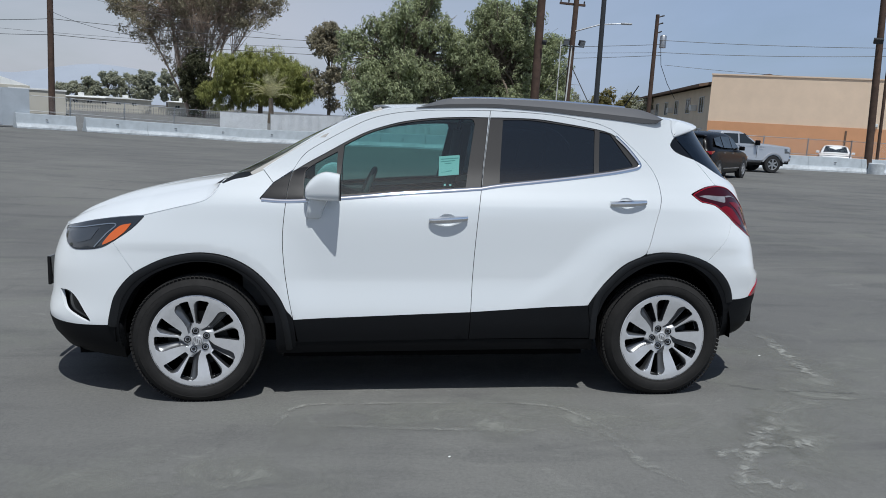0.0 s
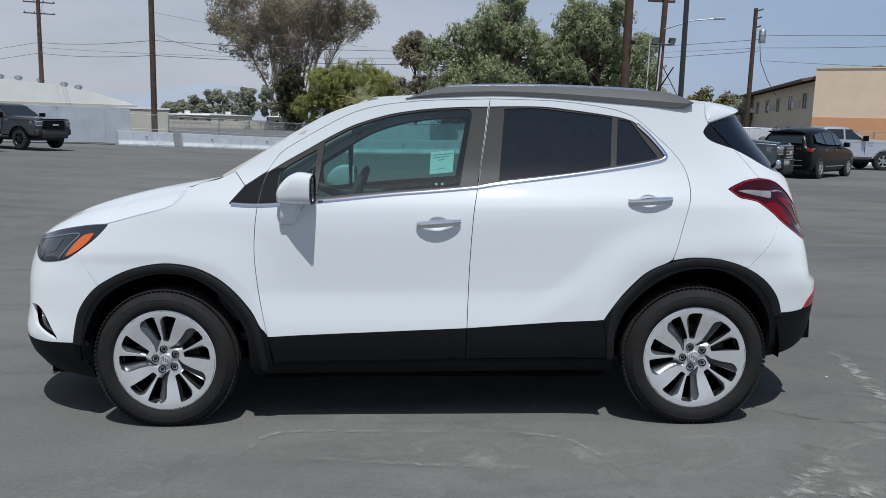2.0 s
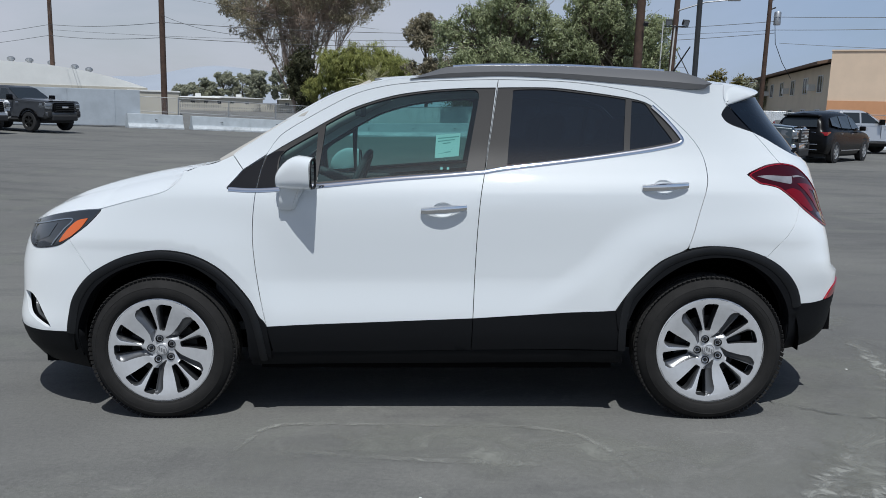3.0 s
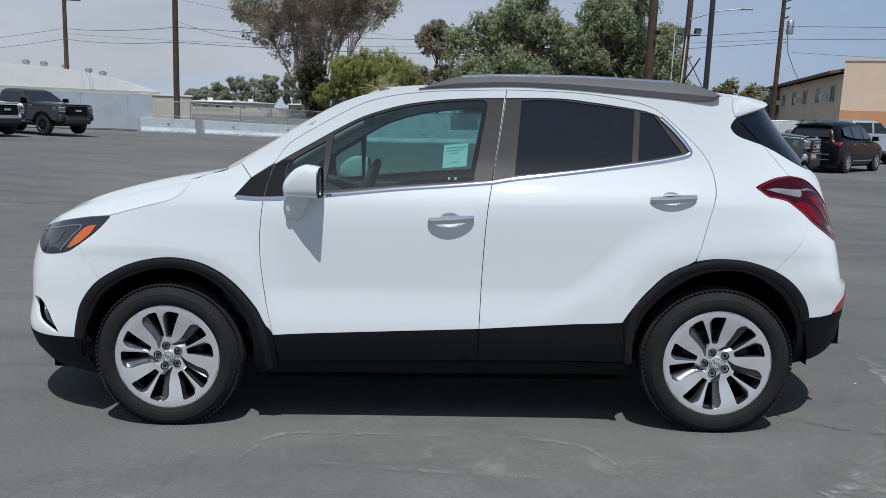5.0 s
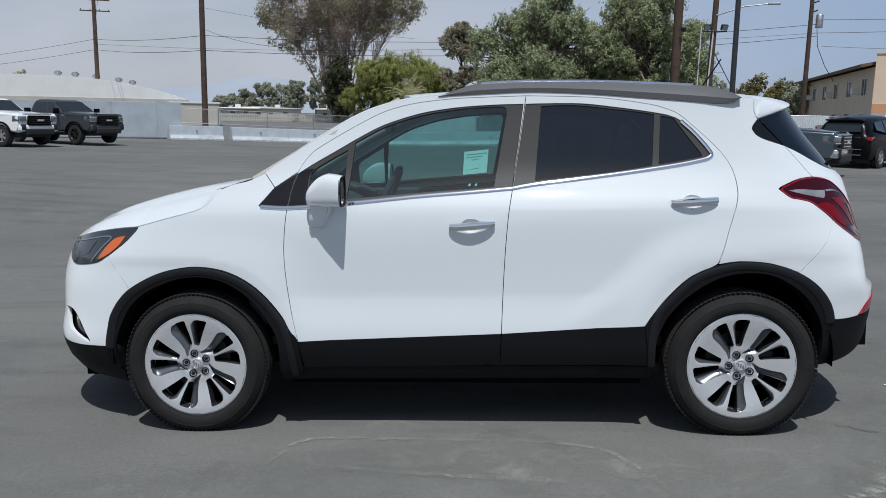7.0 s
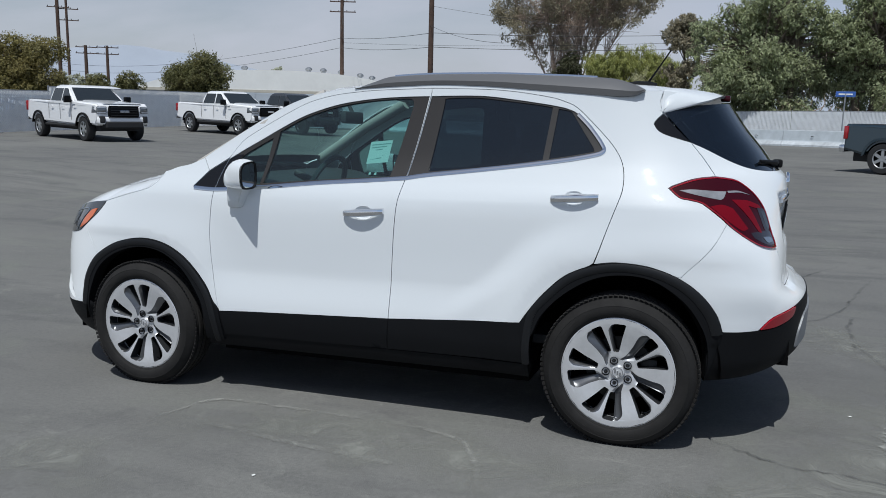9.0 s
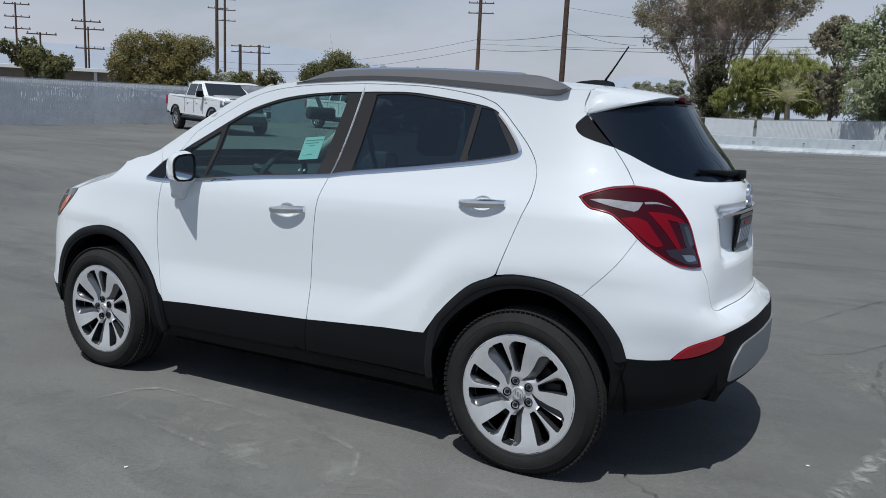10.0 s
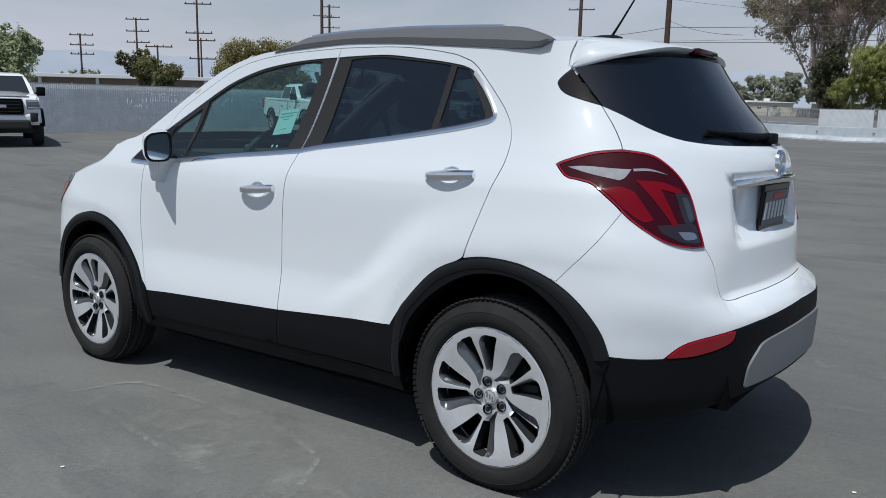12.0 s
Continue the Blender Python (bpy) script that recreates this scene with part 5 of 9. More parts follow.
def pickup(m, paint, label, rim=V_RIM, grille=V_BLACK, lifted=0.06, trim=None, chrome_bumper=False):
    """A crew-cab pickup; x forward, origin on the ground midway between the axles. Length 5.85, wheelbase 3.74."""
    t = thing("pickup_truck", label, "pickup", m)
    trim = trim or V_BLACK
    L0, L1 = -2.98, 2.86
    fa, ra = 1.87, -1.87
    h0 = 0.52 + lifted
    w = 2.02
    belt = 1.20 + lifted
    side = [(L0, h0 + 0.1), (ra - 0.56, h0 - 0.02)] + arch_pts(ra, 0.50, h0)[0:] + [(fa - 0.56, h0 - 0.04)] + arch_pts(fa, 0.50, h0) + [(L1 - 0.14, h0 - 0.02), (L1, h0 + 0.16), (L1, belt - 0.04), (L1 - 0.10, belt + 0.04), (1.10, belt + 0.12), (0.95, belt + 0.04), (-0.95, belt + 0.02), (-0.98, belt + 0.10), (L0 + 0.03, belt + 0.12), (L0, belt + 0.08)]
    bm = bmesh.new()
    prism(bm, side, -w / 2, w / 2)
    bmesh.ops.bevel(bm, geom=[e for e in bm.edges if abs((e.verts[0].co - e.verts[1].co).y) < 0.01], offset=0.06, segments=3, affect="EDGES")
    sculpt(bm)
    part("body", bm, paint, t, smooth=50)
    # raised middle of the bonnet
    bm = bmesh.new()
    rr = []
    for k in range(7):
        x = 1.14 + 1.62 * k / 6
        zz = belt + 0.115 - 0.075 * (k / 6) ** 1.6
        rr.append([bm.verts.new((x, y * (1 - 0.05 * k / 6), zz + h * (1 - 0.85 * k / 6))) for y, h in ((-0.72, -0.02), (-0.60, 0.028), (-0.3, 0.040), (0, 0.042), (0.3, 0.040), (0.60, 0.028), (0.72, -0.02))])
    for r0, r1 in zip(rr, rr[1:]):
        for k in range(6):
            bm.faces.new((r0[k], r0[k + 1], r1[k + 1], r1[k]))
    bm.faces.new(rr[-1])
    part("bonnet_bulge", bm, paint, t, smooth=50)
    # bed hollow: a dark floor sunk between rails
    bm = bmesh.new()
    box(bm, L0 + 0.10, -1.05, -0.80, 0.80, belt + 0.105, belt + 0.125)
    part("bed_liner", bm, V_TYRE, t, "black bed liner")
    # cab
    bm = bmesh.new()
    ring = lambda z, x0, x1, hw: [(x0, -hw, z), (x1, -hw, z), (x1, hw, z), (x0, hw, z)]
    loft(bm, [ring(belt, -0.98, 1.18, 0.95), ring(belt + 0.30, -0.93, 0.80, 0.88), ring(belt + 0.58, -0.80, 0.32, 0.78), ring(belt + 0.66, -0.70, 0.14, 0.70)])
    bmesh.ops.bevel(bm, geom=bm.edges[:], offset=0.05, segments=2, affect="EDGES")
    part("cab", bm, paint, t, smooth=45)
    e = 0.012
    slab("windscreen", [(1.10 + e, -0.82, belt + 0.08), (1.10 + e, 0.82, belt + 0.08), (0.40 + e, 0.70, belt + 0.56), (0.40 + e, -0.70, belt + 0.56)], V_GLASS, t, (0.012, 0, 0.012))
    slab("rear_window", [(-0.955 - e, -0.7, belt + 0.18), (-0.955 - e, 0.7, belt + 0.18), (-0.83 - e, 0.62, belt + 0.52), (-0.83 - e, -0.62, belt + 0.52)], V_GLASS, t, (-0.01, 0, 0))
    for s in (-1, 1):
        slab("front_side_window", [(0.92, s * 0.925, belt + 0.09), (0.10, s * 0.925, belt + 0.09), (0.10, s * 0.795, belt + 0.54), (0.36, s * 0.795, belt + 0.54)], V_GLASS, t, (0, s * 0.02, 0))
        slab("rear_side_window", [(0.02, s * 0.925, belt + 0.09), (-0.82, s * 0.925, belt + 0.11), (-0.70, s * 0.795, belt + 0.54), (0.02, s * 0.795, belt + 0.54)], V_GLASS, t, (0, s * 0.02, 0))
        for cx in (fa, ra):
            bm = bmesh.new()
            outer, inner = arch_pts(cx, 0.56, h0 - 0.06), arch_pts(cx, 0.495, h0 - 0.02)
            prism(bm, outer + inner[::-1], s * (w / 2 - 0.06), s * (w / 2 + 0.035))
            part("wheel_arch", bm, trim, t, smooth=30)
            v_wheel(t, cx, s * (w / 2 - 0.13), 0.415, 0.27, rim, -s if s > 0 else 1)
        bm = bmesh.new()
        box(bm, -0.09, 0.09, -0.11, 0.11, -0.12, 0.12, 0.03)
        part("door_mirror", bm, V_BLACK, t, matrix=pose(0.92, s * 1.10, belt + 0.16), smooth=40)
        bm = bmesh.new()
        tube(bm, [(0.9, s * 0.92, belt + 0.10), (0.92, s * 1.05, belt + 0.12)], 0.03, 6)
        part("mirror_arm", bm, V_BLACK, t)
        for x in (0.30, -0.62):
            bm = bmesh.new()
            box(bm, x - 0.09, x + 0.09, s * (w / 2 + 0.012) - 0.012, s * (w / 2 + 0.012) + 0.012, belt - 0.12, belt - 0.085, 0.006)
            part("door_handle", bm, paint, t)
        for x in (0.97, 0.06, -0.90):
            bm = bmesh.new()
            box(bm, x - 0.006, x + 0.006, s * w / 2 - 0.004, s * w / 2 + 0.0035, h0 + 0.12, belt)
            part("door_gap", bm, V_TYRE, t)
        bm = bmesh.new()
        box(bm, L1 - 0.42, L1 + 0.014, min(s * 0.66, s * 1.0), max(s * 0.66, s * 1.0), belt - 0.30, belt - 0.05, 0.04)
        sculpt(bm)
        HL = part("headlamp", bm, V_HOUSING, t, "smoky headlamp housing", smooth=40)
        for z0, z1 in ((belt - 0.115, belt - 0.075), (belt - 0.275, belt - 0.245)):
            bm = bmesh.new()
            box(bm, L1 - 0.36, L1 + 0.024, min(s * 0.70, s * 0.995), max(s * 0.70, s * 0.995), z0, z1, 0.012)
            sculpt(bm)
            part("lens", bm, V_LAMP, HL, "bright headlamp strip", smooth=40)
        bm = bmesh.new()
        box(bm, L1 - 0.10, L1 + 0.080, min(s * 0.74, s * 0.95), max(s * 0.74, s * 0.95), h0 + 0.06, h0 + 0.30, 0.04)
        sculpt(bm)
        part("fog_lamp", bm, V_TYRE, t, "dark fog lamp opening", smooth=40)
        bm = bmesh.new()
        box(bm, L0 - 0.012, L0 + 0.10, min(s * 0.82, s * 1.016), max(s * 0.82, s * 1.016), belt - 0.30, belt + 0.06, 0.02)
        part("tail_lamp", bm, V_RED, t, "red tail lamp", smooth=40)
        bm = bmesh.new()
        box(bm, 1.12, 1.32, s * w / 2 - 0.005, s * w / 2 + 0.008, belt - 0.06, belt + 0.0)
        part("badge", bm, V_CHROME, t)
    bm = bmesh.new()
    box(bm, L1 - 0.08, L1 + 0.040, -0.60, 0.60, belt - 0.42, belt - 0.04, 0.06, 3)
    sculpt(bm)
    G = part("grille", bm, grille, t, "black grille", smooth=40)
    bm = bmesh.new()
    for z0, z1 in ((belt - 0.432, belt - 0.410), (belt - 0.048, belt - 0.026)):
        box(bm, L1 + 0.0, L1 + 0.046, -0.60, 0.60, z0, z1, 0.006, 1)
    sculpt(bm)
    part("grille_frame", bm, V_CHROME if chrome_bumper else V_RIMDARK, G, smooth=40)
    for s in (-1, 1):
        bm = bmesh.new()
        tube(bm, [(-1.25, s * 0.98, 0.44 + lifted), (1.25, s * 0.98, 0.44 + lifted)], 0.05, 8)
        part("side_step", bm, V_TYRE, t, "black side step", smooth=40)
    bm = bmesh.new()
    for k in range(4):
        box(bm, L1 + 0.028, L1 + 0.046, -0.52, 0.52, belt - 0.36 + 0.085 * k, belt - 0.34 + 0.085 * k)
    sculpt(bm)
    part("grille_bars", bm, V_CHROME if chrome_bumper else V_RIMDARK, G)
    bm = bmesh.new()
    box(bm, L1 + 0.03, L1 + 0.056, -0.16, 0.16, belt - 0.26, belt - 0.18, 0.01)
    part("badge", bm, V_CHROME, G, "plain metal badge")
    bm = bmesh.new()
    box(bm, L1 - 0.20, L1 + 0.07, -0.985, 0.985, h0 + 0.02, h0 + 0.27, 0.07, 3)
    sculpt(bm)
    part("front_bumper", bm, V_CHROME if chrome_bumper else paint, t, smooth=40)
    bm = bmesh.new()
    box(bm, L1 - 0.22, L1 + 0.076, -0.74, 0.74, h0 - 0.12, h0 + 0.12, 0.05)
    sculpt(bm)
    part("air_dam", bm, V_TYRE, t)
    bm = bmesh.new()
    box(bm, L0 - 0.13, L0 + 0.04, -0.98, 0.98, h0 + 0.02, h0 + 0.22, 0.04)
    part("rear_bumper", bm, V_CHROME, t, smooth=40)
    bm = bmesh.new()
    box(bm, L0 + 0.2, L1 - 0.3, -0.75, 0.75, 0.30 + lifted, h0 + 0.05)
    part("chassis", bm, V_TYRE, t)
    return t


def suv(m, paint, label, length=5.1, height=1.76, rim=V_RIM):
    """A rounded estate body drawn through cross sections; x forward, origin midway between the axles."""
    t = thing("parked_suv", label, "suv", m)
    kx, kz = length / 5.1, height / 1.76
    ring6 = [
        (2.50, (0.50, 0.40), (0.58, 0.52), (0.57, 0.70), (0.48, 0.79), (0.28, 0.85), (0.0, 0.87)),
        (2.38, (0.80, 0.30), (0.88, 0.52), (0.85, 0.80), (0.72, 0.92), (0.42, 0.98), (0.0, 1.00)),
        (1.95, (0.90, 0.28), (0.975, 0.55), (0.94, 0.90), (0.80, 1.01), (0.46, 1.07), (0.0, 1.09)),
        (1.35, (0.93, 0.28), (0.99, 0.55), (0.96, 0.96), (0.87, 1.07), (0.55, 1.13), (0.0, 1.16)),
        (0.95, (0.93, 0.28), (0.99, 0.55), (0.965, 0.98), (0.885, 1.10), (0.72, 1.31), (0.0, 1.38)),
        (0.45, (0.93, 0.28), (0.99, 0.55), (0.965, 0.99), (0.89, 1.12), (0.69, 1.58), (0.0, 1.66)),
        (-0.20, (0.93, 0.28), (0.99, 0.55), (0.965, 1.00), (0.89, 1.14), (0.66, 1.67), (0.0, 1.76)),
        (-1.20, (0.93, 0.28), (0.99, 0.55), (0.97, 1.02), (0.88, 1.17), (0.64, 1.65), (0.0, 1.745)),
        (-1.85, (0.93, 0.29), (0.98, 0.55), (0.96, 1.02), (0.86, 1.17), (0.62, 1.58), (0.0, 1.69)),
        (-2.20, (0.90, 0.31), (0.96, 0.55), (0.93, 1.00), (0.82, 1.15), (0.60, 1.47), (0.0, 1.61)),
        (-2.40, (0.86, 0.35), (0.93, 0.55), (0.90, 0.95), (0.76, 1.06), (0.56, 1.15), (0.0, 1.19)),
        (-2.50, (0.78, 0.42), (0.85, 0.55), (0.82, 0.82), (0.66, 0.93), (0.42, 0.97), (0.0, 0.98))]
    rows = []
    for x, *pts in ring6:
        half_ring = curve([(y, z) for y, z in pts], 4)
        rows.append([Vector((x * kx, -q[0], q[1] * kz)) for q in half_ring] + [Vector((x * kx, q[0], q[1] * kz)) for q in half_ring[::-1][1:]])
    fine = [[c for c in column] for column in zip(*[curve([r[k] for r in rows], 4) for k in range(len(rows[0]))])]
    bm = bmesh.new()
    vs = [[bm.verts.new(q) for q in r] for r in fine]
    for r0, r1 in zip(vs, vs[1:]):
        for k in range(len(r0) - 1):
            bm.faces.new((r0[k], r0[k + 1], r1[k + 1], r1[k]))
        bm.faces.new((r0[-1], r0[0], r1[0], r1[-1]))
    bm.faces.new(vs[0])
    bm.faces.new(vs[-1][::-1])
    part("body", bm, paint, t, smooth=60)

    def pane(name, pts, push):
        slab(name, [(x * kx, y, z * kz) for x, y, z in pts], V_GLASS, t, push)

    pane("windscreen", [(1.20, -0.72, 1.20), (1.20, 0.72, 1.20), (0.46, 0.60, 1.61), (0.46, -0.60, 1.61)], (0.02, 0, 0.025))
    pane("rear_window", [(-2.405, -0.60, 1.19), (-2.405, 0.60, 1.19), (-2.245, 0.53, 1.50), (-2.245, -0.53, 1.50)], (-0.03, 0, 0.012))
    bm = bmesh.new()
    box(bm, (-2.36) * kx, (-2.02) * kx, -0.58, 0.58, 1.545 * kz, 1.60 * kz, 0.02)
    part("spoiler", bm, paint, t, smooth=40)
    for s in (-1, 1):
        for name, pts in (("front_side_window", [(0.98, 0.905, 1.14), (0.06, 0.925, 1.16), (0.06, 0.735, 1.58), (0.50, 0.755, 1.52)]), ("rear_side_window", [(-0.02, 0.925, 1.16), (-1.00, 0.925, 1.18), (-0.95, 0.725, 1.59), (-0.02, 0.735, 1.59)]), ("quarter_window", [(-1.08, 0.922, 1.18), (-1.86, 0.885, 1.26), (-1.72, 0.735, 1.51), (-1.03, 0.725, 1.58)])):
            pane(name, [(x, s * y, z) for x, y, z in pts], (0, s * 0.012, 0))
        for cx in (1.525 * kx, -1.525 * kx):
            bm = bmesh.new()
            lathe(bm, [(0.001, 0.0), (0.43, 0.0), (0.43, 0.02)], 28, "Y")
            part("wheel_arch", bm, V_TYRE, t, "dark wheel opening", matrix=pose(cx, s * 0.984 - (0.02 if s > 0 else 0.0), 0.40))
            v_wheel(t, cx, s * 0.885, 0.37, 0.24, rim, -s if s > 0 else 1)
        bm = bmesh.new()
        box(bm, -0.08, 0.08, -0.10, 0.10, -0.08, 0.08, 0.03)
        part("door_mirror", bm, paint, t, matrix=pose(0.93 * kx, s * 1.04, 1.17 * kz), smooth=40)
        bm = bmesh.new()
        prism(bm, [(-2.44 * kx, 0.93 * kz), (-2.12 * kx, 1.03 * kz), (-2.12 * kx, 1.06 * kz), (-2.43 * kx, 1.04 * kz)], min(s * 0.60, s * 0.965), max(s * 0.60, s * 0.965))
        part("tail_lamp", bm, V_RED, t, "red tail lamp", smooth=40)
        bm = bmesh.new()
        box(bm, 2.12 * kx, 2.44 * kx, min(s * 0.52, s * 0.90), max(s * 0.52, s * 0.90), 0.74 * kz, 0.86 * kz, 0.03)
        part("headlamp", bm, V_LAMP, t, "clear headlamp", smooth=40)
        bm = bmesh.new()
        box(bm, -1.0 * kx, 1.0 * kx, s * 0.985 - 0.008, s * 0.985 + 0.010, 0.40, 0.43, 0.004)
        part("side_trim", bm, V_CHROME, t)
        for x in (0.03, -1.04):
            bm = bmesh.new()
            box(bm, x - 0.09, x + 0.09, s * 0.985 - 0.012, s * 0.985 + 0.012, 0.97 * kz, 1.0 * kz, 0.008)
            part("door_handle", bm, V_CHROME, t)
    bm = bmesh.new()
    box(bm, -2.47 * kx, -2.36 * kx, -0.60, 0.60, 1.005 * kz, 1.035 * kz, 0.008)
    part("tail_bar", bm, V_CHROME, t, "chrome bar between the lamps")
    bm = bmesh.new()
    box(bm, -2.53 * kx, -2.44 * kx, -0.16, 0.16, 0.72 * kz, 0.84 * kz)
    part("plate_bar", bm, V_GREY, t)
    for z in (0.62, 0.44):
        bm = bmesh.new()
        box(bm, -2.54 * kx, -2.34 * kx, -0.70, 0.70, z * kz, (z + 0.025) * kz, 0.01)
        part("bumper_trim", bm, V_CHROME, t, "chrome strip on the bumper")
    bm = bmesh.new()
    box(bm, 2.36 * kx, 2.515 * kx, -0.46, 0.46, 0.52 * kz, 0.78 * kz, 0.03)
    part("grille", bm, V_RIMDARK, t)
    bm = bmesh.new()
    box(bm, -2.2 * kx, 2.2 * kx, -0.8, 0.8, 0.2, 0.34)
    part("chassis", bm, V_TYRE, t)
    return t


def by_front(x, y, yaw, ahead=1.87):
    """The pose of a vehicle whose front axle's middle is at (x, y)."""
    return pose(x - ahead * math.cos(radians(yaw)), y - ahead * math.sin(radians(yaw)), 0, 0, 0, yaw)


TRUCK = pickup(by_front(-19.23, 18.63, -22), M_WHITETRUCK, "white crew-cab pickup with a black grille parked by the fence")
tagged(TRUCK, group="white pickups")
copy_thing(TRUCK, by_front(-18.98, 27.44, -19))
copy_thing(TRUCK, by_front(-19.35, 6.7, -22))
pickup(by_front(-17.7, 30.75, -22), V_GREY, "dark grey crew-cab pickup with black wheels parked by the wall", V_RIMDARK)
pickup(by_front(9.06, 18.79, -34), V_BLUE, "blue-grey pickup with a chrome bumper parked across the lot", V_RIM, V_RIMDARK, 0.0, V_BLUE, True)
pickup(by_front(19.7, 32.2, 2), V_SILVER, "silver crew-cab pickup parked before the barrier", V_RIM, V_BLACK, 0.04, V_SILVER, True)
suv(pose(13.4, 24.8, 0, 0, 0, 47), V_BLACK, "glossy black suv seen from behind, parked beside the pickups")
suv(pose(31.3, 44.3, 0, 0, 0, -121), M_WHITETRUCK, "small white car parked beyond the barrier", 4.4, 1.5)
suv(pose(-31.5, 32.0, 0, 0, 0, -20), M_WHITETRUCK, "white van roof showing above the slatted fence", 5.0, 2.1)

# ---- the white car: its skin as one smooth surface S(u, z) ----
# u runs along the side (metres, front to back) and on round the nose and the tail; z is the height
def smooth_table(tab):
    """A smooth reading of a table of (x, value), with no overshoot."""
    xs, vs = [a for a, b in tab], [b for a, b in tab]
    n = len(xs)
    d = [(vs[i + 1] - vs[i]) / (xs[i + 1] - xs[i]) for i in range(n - 1)]
    m = [d[0]] + [0.0 if d[i - 1] * d[i] <= 0 else 2 * d[i - 1] * d[i] / (d[i - 1] + d[i]) for i in range(1, n - 1)] + [d[-1]]

    def read(x):
        if x <= xs[0]:
            return vs[0]
        if x >= xs[-1]:
            return vs[-1]
        i = 0
        while x > xs[i + 1]:
            i += 1
        h = xs[i + 1] - xs[i]
        t = (x - xs[i]) / h
        return (vs[i] * (1 + 2 * t) + h * m[i] * t) * (1 - t) ** 2 + (vs[i + 1] * (3 - 2 * t) + h * m[i + 1] * (t - 1)) * t * t
    return read


def ease(t):
    t = min(max(t, 0.0), 1.0)
    return t * t * (3 - 2 * t)


HALF = smooth_table([(0.18, 0.765), (0.25, 0.80), (0.33, 0.832), (0.43, 0.846), (0.52, 0.845), (0.60, 0.843), (0.68, 0.840), (0.78, 0.836), (0.9, 0.832), (1.0, 0.826), (1.06, 0.816), (1.1, 0.797), (1.165, 0.755), (1.25, 0.705), (1.35, 0.662), (1.5, 0.606), (1.6, 0.573), (1.7, 0.54)])
REAR = smooth_table([(0.2, 1.93), (0.33, 2.02), (0.4, 2.062), (0.5, 2.072), (0.6, 2.074), (0.66, 2.067), (0.695, 2.045), (0.715, 1.985), (0.74, 1.975), (0.85, 1.97), (1.0, 1.962), (1.15, 1.955), (1.195, 1.94), (1.23, 1.90), (1.3, 1.85), (1.4, 1.768), (1.5, 1.70), (1.6, 1.64)])
REAR_Q = smooth_table([(0.2, 3.5), (0.45, 4.1), (0.6, 4.9), (0.75, 6.4), (0.9, 6.5), (1.0, 5.3), (1.15, 3.8), (1.25, 3.4), (1.35, 3.1), (1.6, 3.0)])
NOSE = smooth_table([(0.2, -2.12), (0.3, -2.215), (0.42, -2.245), (0.55, -2.218), (0.7, -2.208), (0.8, -2.18), (0.9, -2.13), (0.97, -2.07), (1.05, -1.98), (1.7, -1.7)])
NOSE_Q = smooth_table([(0.2, 3.2), (0.6, 3.4), (0.9, 3.4), (1.7, 3.0)])
REAR_SIDE = smooth_table([(0.5, 2.085), (0.58, 2.083), (0.66, 2.068), (0.74, 2.045), (0.82, 2.015), (0.89, 1.987), (0.95, 1.966)])
XS, UR = 1.0, 0.82


BLADE = smooth_table([(0.46, 0.40), (0.52, 0.50), (0.60, 0.60), (0.68, 0.70), (0.76, 0.805), (0.84, 0.90), (0.95, 1.05), (1.05, 1.25)])


def half(x, z):
    w = HALF(z)
    # hollow between the shoulder crease and the lower door, ending at a blade that rises to the rear arch
    if 0.46 < z < 1.20 and -1.0 < x < 1.6:
        crease = 1.02 + 0.115 * (x - 0.25) if x > 0.1 else 1.003
        fall = (crease - z) / (crease - 0.68)
        if x < 0.45:
            k = ease((0.45 - x) / 0.7)
            fall = fall * (1 - k) + k * max(fall, 0.0) ** 1.6
        depth = min(max(fall, 0.0), 1.0) if z > 0.68 else ease((z - 0.47) / 0.21)
        w -= 0.017 * depth * ease((BLADE(z) + 0.06 - x) / 0.20) * ease((x + 0.98) / 0.30)
    for cx, amp in ((-1.2775, 0.030), (1.2775, 0.036)):
        d = math.hypot(x - cx, (z - 0.50) * 1.1)
        if z < 1.1:
            w += amp * 0.7 * ease((0.70 - d) / 0.34 if cx < 0 else (0.66 - d) / 0.22) * ease((1.08 - z) / 0.25)
            w -= 0.006 * min(max((0.528 - math.hypot(x - cx, z - 0.345)) / 0.05, 0.0), 1.0)
    return w


def plan_r(w, reach, q, phi):
    """Distance from (XS, 0) to the plan outline, at the angle phi from the side."""
    c, s = abs(math.cos(phi)) / w, abs(math.sin(phi)) / reach
    lo, hi = 0.0, 3.0
    for _ in range(34):
        m = 0.5 * (lo + hi)
        if (m * c) ** 2.2 + (m * s) ** q < 1:
            lo = m
        else:
            hi = m
    return lo


def skin(u, z, off=0.0):
    """A point of the skin; off: metres outside it, straight away from the car."""
    if -XS <= u <= XS:
        return Vector((u, -half(u, z) - off, z))
    sg = 1 if u > 0 else -1
    phi = (abs(u) - XS) / UR
    side = min(XS + 0.6 * math.sin(min(phi, math.pi / 2)), 1.6) * sg
    reach = REAR(z) if sg > 0 else -NOSE(z)
    # the bumper's ledge fades out round the corner
    if sg > 0 and 0.5 < z < 0.95:
        reach += (REAR_SIDE(z) - reach) * ease((1.22 - phi) / 0.45)
    r = plan_r(half(side, z), reach - XS, REAR_Q(z) if sg > 0 else NOSE_Q(z), phi) + off
    return Vector((sg * (XS + r * math.sin(phi)), -r * math.cos(phi), z))


def skin_normal(u, z):
    e = 0.004
    a = skin(u + e, z) - skin(u - e, z)
    b = skin(u, z + e) - skin(u, z - e)
    return a.cross(b).normalized()

